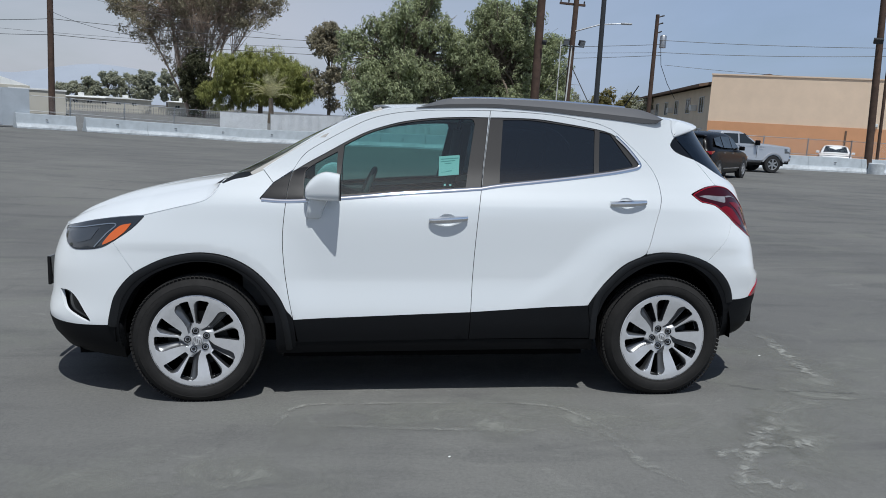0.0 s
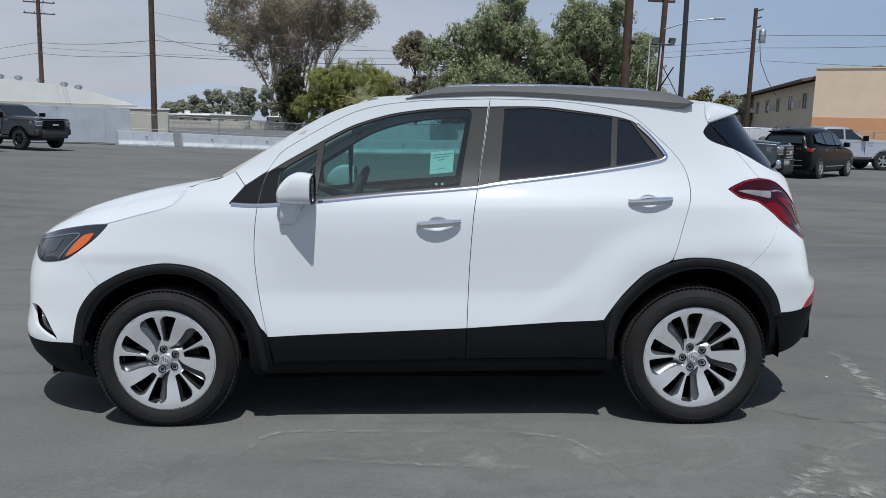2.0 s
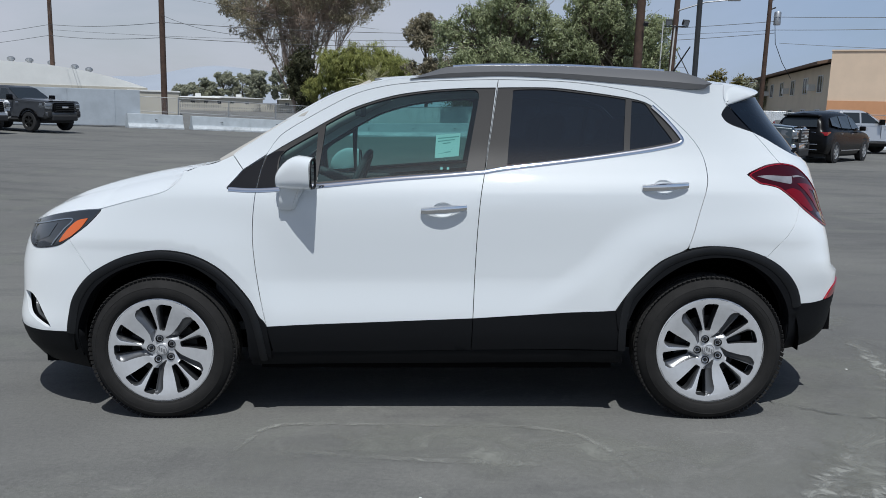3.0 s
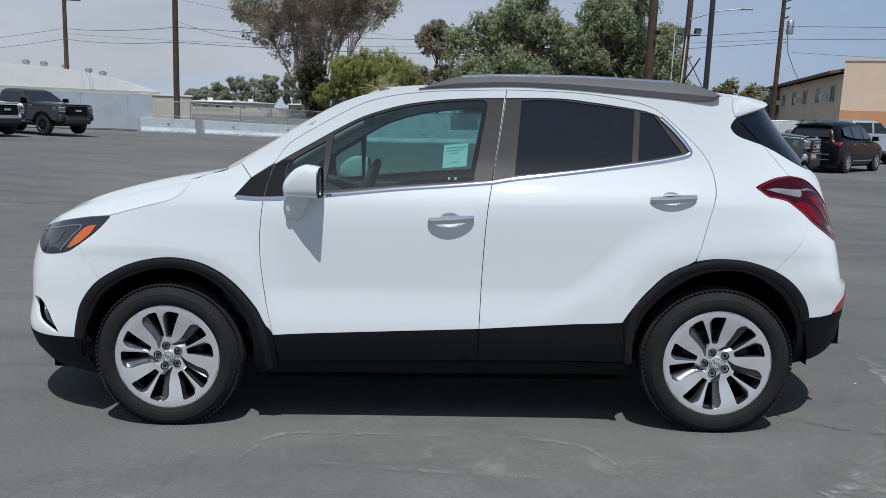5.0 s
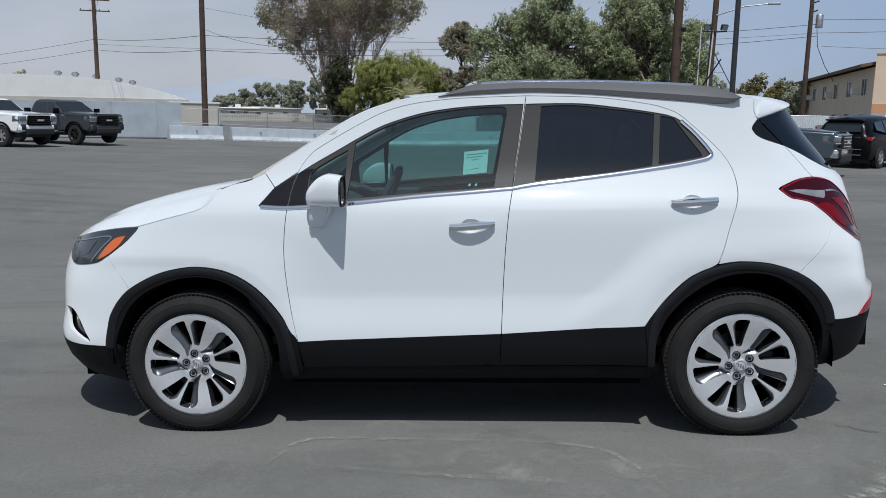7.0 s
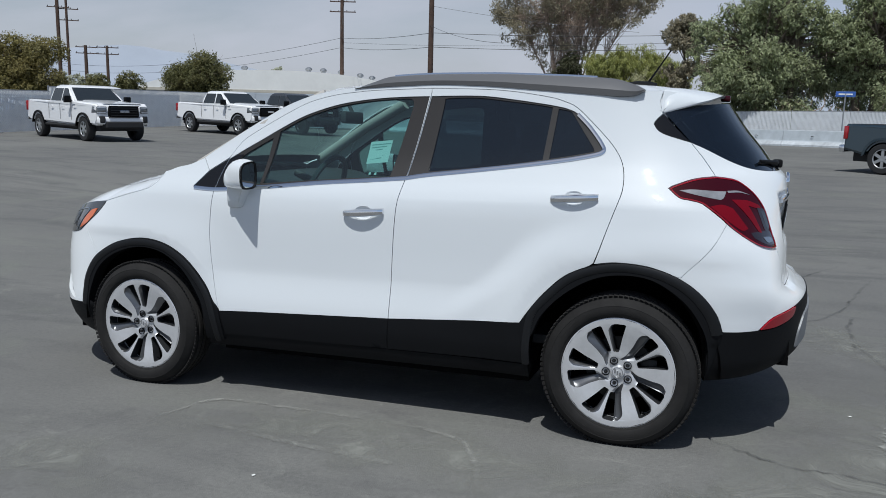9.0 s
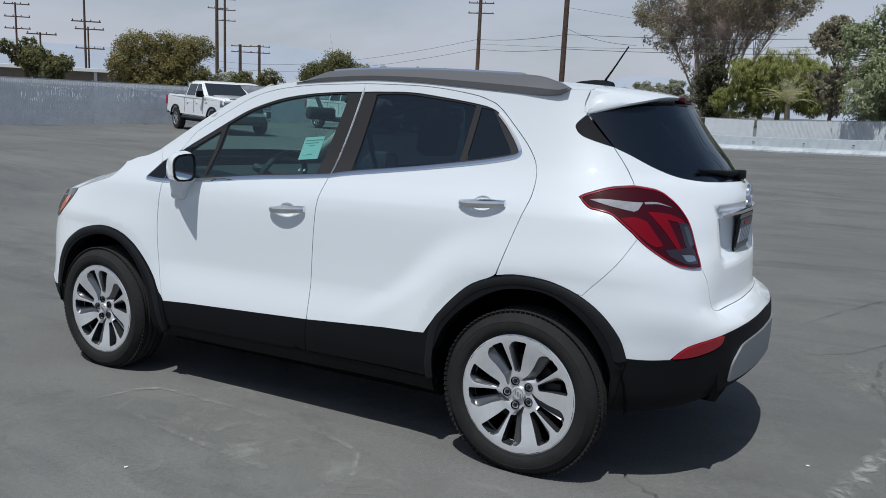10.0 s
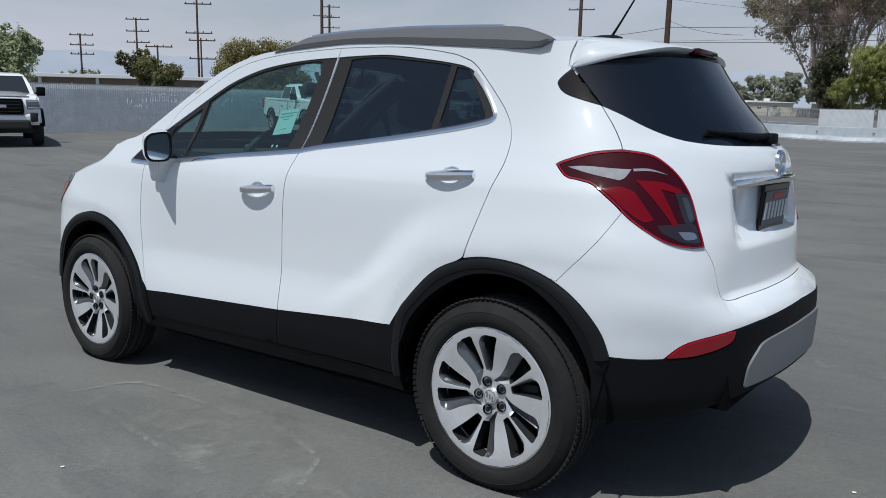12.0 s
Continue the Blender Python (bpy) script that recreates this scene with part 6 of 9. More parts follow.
# ---- panels cut from that skin ----
from mathutils.geometry import delaunay_2d_cdt
REAR_MID, NOSE_MID = XS + UR * math.pi / 2, -XS - UR * math.pi / 2


def path(*runs):
    """One closed outline from runs of points; each run is smooth, runs meet in corners."""
    out = []
    for run in runs:
        pts = curve(run, 6) if len(run) > 2 else [Vector(run[0]), Vector(run[1])]
        for p in pts:
            if not out or (p - out[-1]).length > 1e-4:
                out.append(Vector((p[0], p[1])))
    if (out[0] - out[-1]).length < 1e-4:
        out.pop()
    return out


def resample(poly, step):
    out = []
    for a, b in zip(poly, poly[1:] + poly[:1]):
        n = max(1, math.ceil((b - a).length / step))
        out += [a + (b - a) * (i / n) for i in range(n)]
    return out


def area2(poly):
    return sum(a.x * b.y - b.x * a.y for a, b in zip(poly, poly[1:] + poly[:1]))


def inset(poly, d):
    """The outline moved inwards by d (outwards where d is negative)."""
    if area2(poly) < 0:
        poly = poly[::-1]
    n = len(poly)
    out = []
    for i in range(n):
        e0, e1 = poly[i] - poly[i - 1], poly[(i + 1) % n] - poly[i]
        n0, n1 = Vector((-e0.y, e0.x)).normalized(), Vector((-e1.y, e1.x)).normalized()
        m = n0 + n1
        k = max(m.length_squared / 2, 0.35)
        out.append(poly[i] + m * (d / k))
    return out


def in_poly(p, poly):
    c = False
    j = len(poly) - 1
    for i in range(len(poly)):
        a, b = poly[i], poly[j]
        if (a.y > p.y) != (b.y > p.y) and p.x < (b.x - a.x) * (p.y - a.y) / (b.y - a.y) + a.x:
            c = not c
        j = i
    return c


def near(p, poly, d):
    return any((q - p).length_squared < d * d for q in poly)


def triangulate(outline, holes, step):
    """Points, triangles and boundary loops of an outline with holes."""
    loops = [resample(outline, step)] + [resample(h, step) for h in holes]
    loops = [lp if (area2(lp) > 0) == (i == 0) else lp[::-1] for i, lp in enumerate(loops)]
    pts, edges = [], []
    for lp in loops:
        k = len(pts)
        pts += lp
        edges += [(k + i, k + (i + 1) % len(lp)) for i in range(len(lp))]
    x0, x1 = min(p.x for p in loops[0]), max(p.x for p in loops[0])
    y0, y1 = min(p.y for p in loops[0]), max(p.y for p in loops[0])
    rim = list(pts)
    nx, ny = int((x1 - x0) / step) + 1, int((y1 - y0) / step) + 1
    for i in range(1, nx):
        for j in range(1, ny):
            p = Vector((x0 + (x1 - x0) * i / nx, y0 + (y1 - y0) * j / ny))
            if in_poly(p, loops[0]) and not any(in_poly(p, h) for h in loops[1:]) and not near(p, rim, step * 0.6):
                pts.append(p)
    v, e, f, ov, oe, of = delaunay_2d_cdt(pts, edges, [], 0, 1e-6)
    v = [Vector(p) for p in v]
    tris = []
    for t in f:
        c = (v[t[0]] + v[t[1]] + v[t[2]]) / 3
        if in_poly(c, loops[0]) and not any(in_poly(c, h) for h in loops[1:]):
            tris.append(t if (v[t[1]] - v[t[0]]).cross(v[t[2]] - v[t[0]]) > 0 else t[::-1])
    return v, tris, loops


def mesh_part(name, verts, faces, normals, mat, parent, label=""):
    me = bpy.data.meshes.new(name)
    me.from_pydata(verts, [], faces)
    for m in (mat if isinstance(mat, (list, tuple)) else [mat]):
        me.materials.append(m)
    me.polygons.foreach_set("use_smooth", [True] * len(faces))
    if normals:
        me.normals_split_custom_set_from_vertices(normals)
    me.update()
    ob = new(name, me)
    ob.parent = parent
    if label:
        ob["label"] = label
    return ob


def panel(name, outline, mat, parent, off=0.0, holes=(), depth=0.018, step=0.05, gap=0.0017, both=True, label="", dish=None, under=None):
    """A sheet of the skin inside an outline in (u, z), with turned-in edges. both: its mirror image too. dish: extra offset f(u, z)."""
    outline = inset(list(outline), gap)
    holes = [inset(list(h), -gap) for h in holes]
    v, tris, loops = triangulate(outline, holes, step)
    offs = [off + (dish(p.x, p.y) if dish else 0.0) for p in v]
    pos = [skin(p.x, p.y, o) for p, o in zip(v, offs)]
    nor = [skin_normal(p.x, p.y) for p in v]
    if dish:
        nor = []
        for p in v:
            e = 0.004
            a = skin(p.x + e, p.y, off + dish(p.x + e, p.y)) - skin(p.x - e, p.y, off + dish(p.x - e, p.y))
            b = skin(p.x, p.y + e, off + dish(p.x, p.y + e)) - skin(p.x, p.y - e, off + dish(p.x, p.y - e))
            nor.append(a.cross(b).normalized())
    faces = list(tris)
    n0 = len(pos)
    if depth:
        for lp in loops:
            k = len(pos)
            for p in lp:
                o = off + (dish(p.x, p.y) if dish else 0.0)
                nn = skin_normal(p.x, p.y)
                a = skin(p.x, p.y, o)
                pos += [a, a - nn * depth]
                nor += [Vector((0, 0, 0)), Vector((0, 0, 0))]
            m = len(lp)
            for i in range(m):
                a, b = k + 2 * i, k + 2 * ((i + 1) % m)
                faces.append((a, a + 1, b + 1, b))
    made = [mesh_part(name, pos, faces, nor, mat, parent, label)]
    if both:
        made.append(mesh_part(name, [Vector((p.x, -p.y, p.z)) for p in pos], [f[::-1] for f in faces], [Vector((n.x, -n.y, n.z)) for n in nor], mat, parent, label))
    return made


def across(run, mid):
    """The run of (u, z) points followed by its mirror image beyond the car's middle line."""
    return run + [(2 * mid - u, z) for u, z in run[::-1]]


def strip(name, line, w, mat, parent, off=0.003, both=True, label="", thick=0.008):
    """A thin moulding of width w along a line of (u, z)."""
    pts = [Vector((p[0], p[1])) for p in curve(line, 6)]
    up, lo = [], []
    for i, p in enumerate(pts):
        d = (pts[min(i + 1, len(pts) - 1)] - pts[max(i - 1, 0)]).normalized()
        n = Vector((-d.y, d.x)) * (w / 2)
        up.append(p + n)
        lo.append(p - n)
    verts, faces = [], []
    for a, b in zip(up, lo):
        na = skin_normal(a.x, a.y)
        p, q = skin(a.x, a.y, off), skin(b.x, b.y, off)
        verts += [p - na * thick, p, (p + q) / 2 + na * w * 0.22, q, q - na * thick]
    for i in range(len(pts) - 1):
        for j in range(4):
            k = 5 * i + j
            faces.append((k, k + 1, k + 6, k + 5))
    faces += [(0, 1, 2, 3, 4), tuple(5 * (len(pts) - 1) + j for j in (4, 3, 2, 1, 0))]
    out = []
    for s in ((1, -1) if both else (1,)):
        bm = bmesh.new()
        vs = [bm.verts.new((p.x, s * p.y, p.z)) for p in verts]
        for f in faces:
            bm.faces.new([vs[i] for i in f])
        out.append(part(name, bm, mat, parent, label, smooth=50))
    return out


# ---- materials of the car ----
M_GLASS_F = glass("clear_green_glass", (0.45, 0.69, 0.67), film=0.024)
# the blue film on the dark panes stands in for reflected sky
M_GLASS_R = glass("privacy_glass", (0.05, 0.065, 0.08), film=0.027, dust_sheen=(0.24, 0.38, 0.58))
M_GLASS_B = glass("rear_glass", (0.035, 0.046, 0.06), film=0.022, dust_sheen=(0.22, 0.36, 0.62))
M_WINDSHIELD = glass("windscreen_glass", (0.85, 0.96, 0.93))
M_PILLAR = material("satin_black_pillar", (0.024, 0.022, 0.022), 0.5, bump=0.05, bump_scale=300, spec=0.3)
M_RAIL = material("roof_rail_grey", (0.115, 0.115, 0.118), 0.34)
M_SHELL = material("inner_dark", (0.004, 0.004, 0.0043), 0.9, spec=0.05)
M_FLARE = material("satin_arch_plastic", (0.0088, 0.0095, 0.011), 0.48, bump=0.1, bump_scale=400, spec=0.28)
M_ALLOY = material("machined_alloy", (0.68, 0.685, 0.70), 0.36, 0.5, vary=0.05, scale=40)
M_POCKET = material("alloy_pocket_paint", (0.056, 0.058, 0.062), 0.35, 0.5)
M_BRAKE = material("brake_iron", (0.035, 0.034, 0.034), 0.5, 0.7)
M_SILVER = material("silver_skid_plate", (0.23, 0.24, 0.255), 0.45, 0.3)
M_REDLENS = material("red_lens", (0.27, 0.003, 0.014), 0.06, coat=0.3)
M_REFLEX = material("red_reflector", (0.30, 0.002, 0.014), 0.12, coat=0.3)
M_SAIL = material("black_sail_trim", (0.010, 0.010, 0.0115), 0.14, spec=0.35)
M_REDMID = material("mid_red_lens", (0.155, 0.002, 0.008), 0.09, spec=0.25)
M_REDDARK = material("dark_red_lens", (0.036, 0.001, 0.0045), 0.05, spec=0.35)
M_SMOKE = material("smoked_lens", (0.02, 0.012, 0.014), 0.06, coat=1.0)
M_AMBER = material("amber_lens", (0.68, 0.13, 0.018), 0.15, coat=1.0)
M_CLEAR = material("clear_lens_silver", (0.33, 0.37, 0.42), 0.2, 0.7, coat=0.4)
M_LAMPDARK = material("headlamp_dark", (0.025, 0.028, 0.033), 0.12, coat=1.0)
M_SEAT = material("dark_leather", (0.06, 0.06, 0.06), 0.55, bump=0.1, bump_scale=120)
M_LINER = material("headliner_cloth", (0.42, 0.40, 0.37), 0.95)
M_DASH = material("dash_plastic", (0.04, 0.042, 0.044), 0.65, bump=0.1, bump_scale=200)
M_MIRROR = material("mirror_glass", (0.75, 0.8, 0.82), 0.01, 1.0)
M_PAPER = material("window_sheet_paper", (0.72, 0.80, 0.76), 0.8)
M_INK = material("print_grey", (0.30, 0.42, 0.40), 0.8)
M_PLATEWHITE = material("plate_dark", (0.10, 0.11, 0.135), 0.4)
M_PLATEBLUE = material("plate_pale_bar", (0.55, 0.57, 0.60), 0.4)
M_PLATERED = material("plate_red", (0.5, 0.03, 0.04), 0.4)

# ---- lines of the body, in (u, z) ----
DOOR_F = [(-0.779, 0.456), (-0.804, 0.586), (-0.823, 0.715), (-0.834, 0.845), (-0.832, 0.95), (-0.818, 1.085), (-0.806, 1.178), (-0.784, 1.25), (-0.734, 1.325), (-0.671, 1.374), (-0.501, 1.471), (-0.369, 1.534), (-0.235, 1.568), (-0.101, 1.584), (0.033, 1.592), (0.306, 1.597)]
GAP_B = [(0.306, 1.597), (0.273, 1.388), (0.236, 1.165), (0.214, 1.032), (0.195, 0.8), (0.180, 0.492)]
DOOR_R = [(0.306, 1.597), (0.567, 1.588), (0.726, 1.574), (0.885, 1.548), (0.963, 1.526), (1.054, 1.484), (1.175, 1.39), (1.248, 1.313), (1.279, 1.24), (1.270, 1.15), (1.234, 1.06), (1.197, 0.96), (1.150, 0.823)]
SILL = [(-0.779, 0.456), (0.180, 0.492), (0.836, 0.533)]
ARCH_F = [(-0.779, 0.456), (-0.818, 0.512), (-0.858, 0.588), (-0.945, 0.692), (-1.04, 0.763), (-1.142, 0.804), (-1.261, 0.815), (-1.384, 0.788), (-1.479, 0.733), (-1.541, 0.672), (-1.589, 0.583), (-1.607, 0.5), (-1.617, 0.418)]
ARCH_F_IN = [(-0.868, 0.30), (-0.873, 0.458), (-0.919, 0.561), (-0.998, 0.664), (-1.12, 0.747), (-1.264, 0.768), (-1.402, 0.722), (-1.492, 0.645), (-1.54, 0.55), (-1.571, 0.436), (-1.578, 0.30)]
ARCH_R = [(0.836, 0.533), (0.874, 0.59), (0.936, 0.668), (1.032, 0.759), (1.125, 0.806), (1.237, 0.831), (1.350, 0.821), (1.434, 0.786), (1.500, 0.727), (1.556, 0.635), (1.581, 0.555)]
ARCH_R_IN = [(0.876, 0.30), (0.888, 0.476), (0.937, 0.579), (1.035, 0.682), (1.151, 0.755), (1.262, 0.779), (1.367, 0.762), (1.458, 0.684), (1.517, 0.576), (1.545, 0.469), (1.552, 0.33)]
LINE2_F = [(-0.782, 1.243), (-0.705, 1.291), (-0.602, 1.349), (-0.498, 1.408), (-0.393, 1.461), (-0.287, 1.498), (-0.181, 1.525), (-0.074, 1.541), (0.033, 1.551), (0.167, 1.557), (0.293, 1.558)]
LINE2_R = [(0.293, 1.558), (0.386, 1.559), (0.567, 1.556), (0.725, 1.537), (0.883, 1.513), (0.965, 1.497)]
BELT_F = [(-0.945, 1.094), (-0.795, 1.088), (-0.505, 1.108), (-0.221, 1.134), (0.02, 1.150), (0.236, 1.166)]
BELT_R = [(0.236, 1.166), (0.342, 1.183), (0.558, 1.207), (0.819, 1.238), (1.095, 1.277), (1.185, 1.300)]
DLO_REAR = [(1.185, 1.300), (1.178, 1.338), (1.113, 1.411), (1.04, 1.468), (0.965, 1.497)]
ROOF_EDGE = [(-0.941, 1.246), (-0.891, 1.282), (-0.764, 1.364), (-0.647, 1.436), (-0.503, 1.516), (-0.370, 1.565), (-0.236, 1.594), (-0.107, 1.608), (0.113, 1.619), (0.314, 1.622), (0.568, 1.613), (0.833, 1.596), (1.10, 1.578), (1.3, 1.571), (1.45, 1.572), (1.531, 1.572)]
GATE_UP = [(1.531, 1.572), (1.502, 1.524), (1.496, 1.484), (1.505, 1.471)]
QGLASS_LOW = [(1.505, 1.471), (1.460, 1.438), (1.451, 1.416), (1.484, 1.382), (1.602, 1.344)]
GATE_GAP = [(1.602, 1.344), (1.629, 1.278), (1.640, 1.227), (1.639, 1.199)]
LAMP_TOP = [(1.639, 1.199), (1.557, 1.190), (1.473, 1.163), (1.446, 1.149)]
LAMP_LOW1 = [(1.446, 1.149), (1.472, 1.112), (1.503, 1.103), (1.539, 1.091), (1.561, 1.068), (1.596, 1.026), (1.610, 1.005)]
LAMP_LOW2 = [(1.610, 1.005), (1.633, 0.977), (1.682, 0.932), (1.724, 0.909), (1.779, 0.897), (1.820, 0.897)]
LAMP_REAR = [(1.820, 0.897), (1.813, 0.965), (1.800, 1.053), (1.779, 1.114), (1.749, 1.157), (1.711, 1.186), (1.639, 1.199)]
SEAM_R = [(1.610, 1.005), (1.452, 0.780)]
GATE_LOW = [(1.820, 0.897), (1.850, 0.838), (1.869, 0.762), (1.905, 0.716), (2.05, 0.714), (REAR_MID, 0.714)]
BUMP_LOW_R = [(1.581, 0.555), (1.640, 0.553), (1.703, 0.556)]
REFL_TOP = [(1.703, 0.556), (1.760, 0.609), (1.895, 0.636)]
BUMP_LOW_R2 = [(1.895, 0.636), (1.984, 0.648), (2.14, 0.660), (REAR_MID, 0.666)]
REFL_LOW = [(1.895, 0.636), (1.878, 0.592), (1.783, 0.562), (1.703, 0.556)]
HOOD_GAP = [(-1.502, 1.001), (-1.371, 1.042), (-1.259, 1.074), (-1.216, 1.097), (-1.188, 1.131), (-1.173, 1.168)]
HEAD_LOW = [(-1.976, 0.907), (-1.915, 0.862), (-1.862, 0.825), (-1.790, 0.803), (-1.67, 0.822), (-1.612, 0.858)]
HEAD_REAR = [(-1.612, 0.858), (-1.547, 0.924), (-1.505, 0.986), (-1.502, 1.001)]
HEAD_TOP = [(-1.502, 1.001), (-1.60, 0.990), (-1.735, 0.964), (-1.86, 0.932), (-1.976, 0.907)]
SEAM_F = [(-1.612, 0.858), (-1.516, 0.702)]
FOG = [(-1.891, 0.572), (-1.827, 0.576), (-1.778, 0.548), (-1.729, 0.481), (-1.701, 0.425), (-1.789, 0.455), (-1.845, 0.489)]
FASCIA_F = [(-1.617, 0.418), (-1.70, 0.410), (-1.776, 0.403), (-1.939, 0.397), (NOSE_MID, 0.395)]


def rev(run):
    return run[::-1]


def upto(run, u0, u1):
    return [p for p in run if u0 - 1e-6 <= p[0] <= u1 + 1e-6]


CAR = thing("compact_suv", "white compact suv with black lower cladding parked on the asphalt", "car", LOT)

# ---- body panels ----
fender_upper = [(-1.173, 1.168), (-1.106, 1.195), (-1.019, 1.213), (-0.941, 1.246)]
fender_outline = path(HOOD_GAP, fender_upper, [(-0.941, 1.246), (-0.888, 1.180)], [(-0.888, 1.180), (-0.937, 1.12), (-0.953, 1.100), (-0.945, 1.094)], [(-0.945, 1.094), (-0.818, 1.087)], rev(upto(DOOR_F, -0.84, -0.779)[:6]), ARCH_F[:9] + [(-1.520, 0.696)], rev(SEAM_F), HEAD_REAR)
panel("front_fender", fender_outline, M_PAINT, CAR, step=0.025)

bumper_f = path(rev(HEAD_LOW)[0:1] + [(-1.516, 0.700)], [(-1.516, 0.700)] + ARCH_F[9:], FASCIA_F, [(NOSE_MID, 0.395), (NOSE_MID, 0.915)], [(NOSE_MID, 0.915), (-1.976, 0.907)], HEAD_LOW)
GRILLE = path([(-2.05, 0.47), (NOSE_MID, 0.46)], [(NOSE_MID, 0.46), (NOSE_MID, 0.84)], [(NOSE_MID, 0.84), (-2.14, 0.83)], [(-2.14, 0.83), (-2.10, 0.66), (-2.05, 0.47)])
panel("front_bumper", bumper_f, M_PAINT, CAR, holes=[path(FOG + FOG[:1]), inset(GRILLE, 0.004)], gap=0.0003)
panel("fog_recess", inset(path(FOG + FOG[:1]), -0.012), M_GLOSSBLACK, CAR, off=-0.03, step=0.04, depth=0.0)
panel("grille", inset(GRILLE, -0.006), M_GLOSSBLACK, CAR, off=-0.02, depth=0.0)
panel("front_fascia", path(FASCIA_F, [(NOSE_MID, 0.395), (NOSE_MID, 0.235)], [(NOSE_MID, 0.235), (-1.9, 0.24), (-1.70, 0.235), (-1.60, 0.225)], [(-1.60, 0.225), (-1.575, 0.30)], [(-1.575, 0.30), (-1.571, 0.436)], [(-1.571, 0.436), (-1.617, 0.418)]), M_BLACK, CAR, off=0.002, depth=0.10, label="black textured lower bumper")

front_window = path(LINE2_F, [(0.293, 1.558), (0.2688, 1.388), (0.2500, 1.270), (0.2345, 1.166)], rev(BELT_F[1:-1]), [(-0.795, 1.088), (-0.818, 1.087)], [(-0.818, 1.087), (-0.806, 1.178), (-0.785, 1.243)])
door_f = path(DOOR_F, GAP_B, rev(SILL[:2]))
def cup_outline(u0, z0):
    return [Vector((u0 + 0.048 * math.cos(2 * math.pi * k / 28), z0 + 0.031 * math.sin(2 * math.pi * k / 28))) for k in range(28)]


HANDLE_F, HANDLE_R = (0.043, 0.998), (1.055, 1.096)
FDOOR = panel("front_door", door_f, M_PAINT, CAR, holes=[inset(front_window, 0.001), cup_outline(*HANDLE_F)], step=0.028)
rear_window = path([(0.304, 1.558)] + LINE2_R[1:], rev(DLO_REAR), rev(BELT_R[1:]) + [(0.240, 1.168)], [(0.240, 1.168), (0.257, 1.270), (0.277, 1.388), (0.304, 1.558)])
door_r = path(rev(GAP_B), DOOR_R, [(1.150, 0.823)] + rev(ARCH_R[:5]), rev(SILL[1:]))
RDOOR = panel("rear_door", door_r, M_PAINT, CAR, holes=[inset(rear_window, 0.001), cup_outline(*HANDLE_R)], step=0.022)

side_outline = path(ROOF_EDGE, GATE_UP, QGLASS_LOW, GATE_GAP, LAMP_TOP, LAMP_LOW1, SEAM_R, [(1.452, 0.780), (1.434, 0.786), (1.350, 0.821), (1.237, 0.831), (1.150, 0.818)], [(1.150, 0.818)] + rev(DOOR_R)[1:], rev(DOOR_F[7:]), [(-0.784, 1.25), (-0.888, 1.180)], [(-0.888, 1.180), (-0.941, 1.246)])
panel("body_side", side_outline, M_PAINT, CAR, step=0.03)

rear_bumper = path(rev(SEAM_R), LAMP_LOW2, GATE_LOW, rev([(2 * REAR_MID - u, z) for u, z in GATE_LOW]), rev([(2 * REAR_MID - u, z) for u, z in LAMP_LOW2]), [(2 * REAR_MID - u, z) for u, z in SEAM_R], [(2 * REAR_MID - u, z) for u, z in ARCH_R[7:]], [(2 * REAR_MID - u, z) for u, z in BUMP_LOW_R], [(2 * REAR_MID - u, z) for u, z in REFL_TOP], [(2 * REAR_MID - u, z) for u, z in BUMP_LOW_R2], rev(BUMP_LOW_R2), rev(REFL_TOP), rev(BUMP_LOW_R), rev(ARCH_R[7:]), [(1.434, 0.786), (1.452, 0.780)])
panel("rear_bumper", rear_bumper, M_PAINT, CAR, both=False, step=0.045, depth=0.03, gap=0.0003)
low_edge = [(1.552, 0.33), (1.66, 0.335), (1.764, 0.350), (1.93, 0.395), (2.1, 0.425), (REAR_MID, 0.435)]
valance = path([(1.552, 0.33), (1.545, 0.469), (1.581, 0.555)], BUMP_LOW_R, rev(REFL_LOW), BUMP_LOW_R2, rev([(2 * REAR_MID - u, z) for u, z in BUMP_LOW_R2]), [(2 * REAR_MID - u, z) for u, z in REFL_LOW], rev([(2 * REAR_MID - u, z) for u, z in BUMP_LOW_R]), rev([(2 * REAR_MID - u, z) for u, z in [(1.552, 0.33), (1.545, 0.469), (1.581, 0.555)]]), [(2 * REAR_MID - u, z) for u, z in low_edge], rev(low_edge))
panel("rear_valance", valance, M_BLACK, CAR, off=0.004, both=False, depth=0.14, label="black textured lower rear bumper")
diffuser_half = [(1.95, 0.425), (1.955, 0.50), (1.995, 0.565), (2.03, 0.580), (2.133, 0.592), (REAR_MID, 0.598)]
panel("skid_plate", path(across(diffuser_half[:3], REAR_MID)[:3], diffuser_half[2:], rev([(2 * REAR_MID - u, z) for u, z in diffuser_half[2:]]), rev([(2 * REAR_MID - u, z) for u, z in diffuser_half[:3]]), [(2 * REAR_MID - 1.95, 0.425), (REAR_MID, 0.452), (1.95, 0.425)]), M_SILVER, CAR, off=0.012, both=False, label="silver skid plate")
panel("reflector", path(REFL_TOP, REFL_LOW), M_REFLEX, CAR, off=0.006, gap=0.003, step=0.03, label="red bumper reflector")

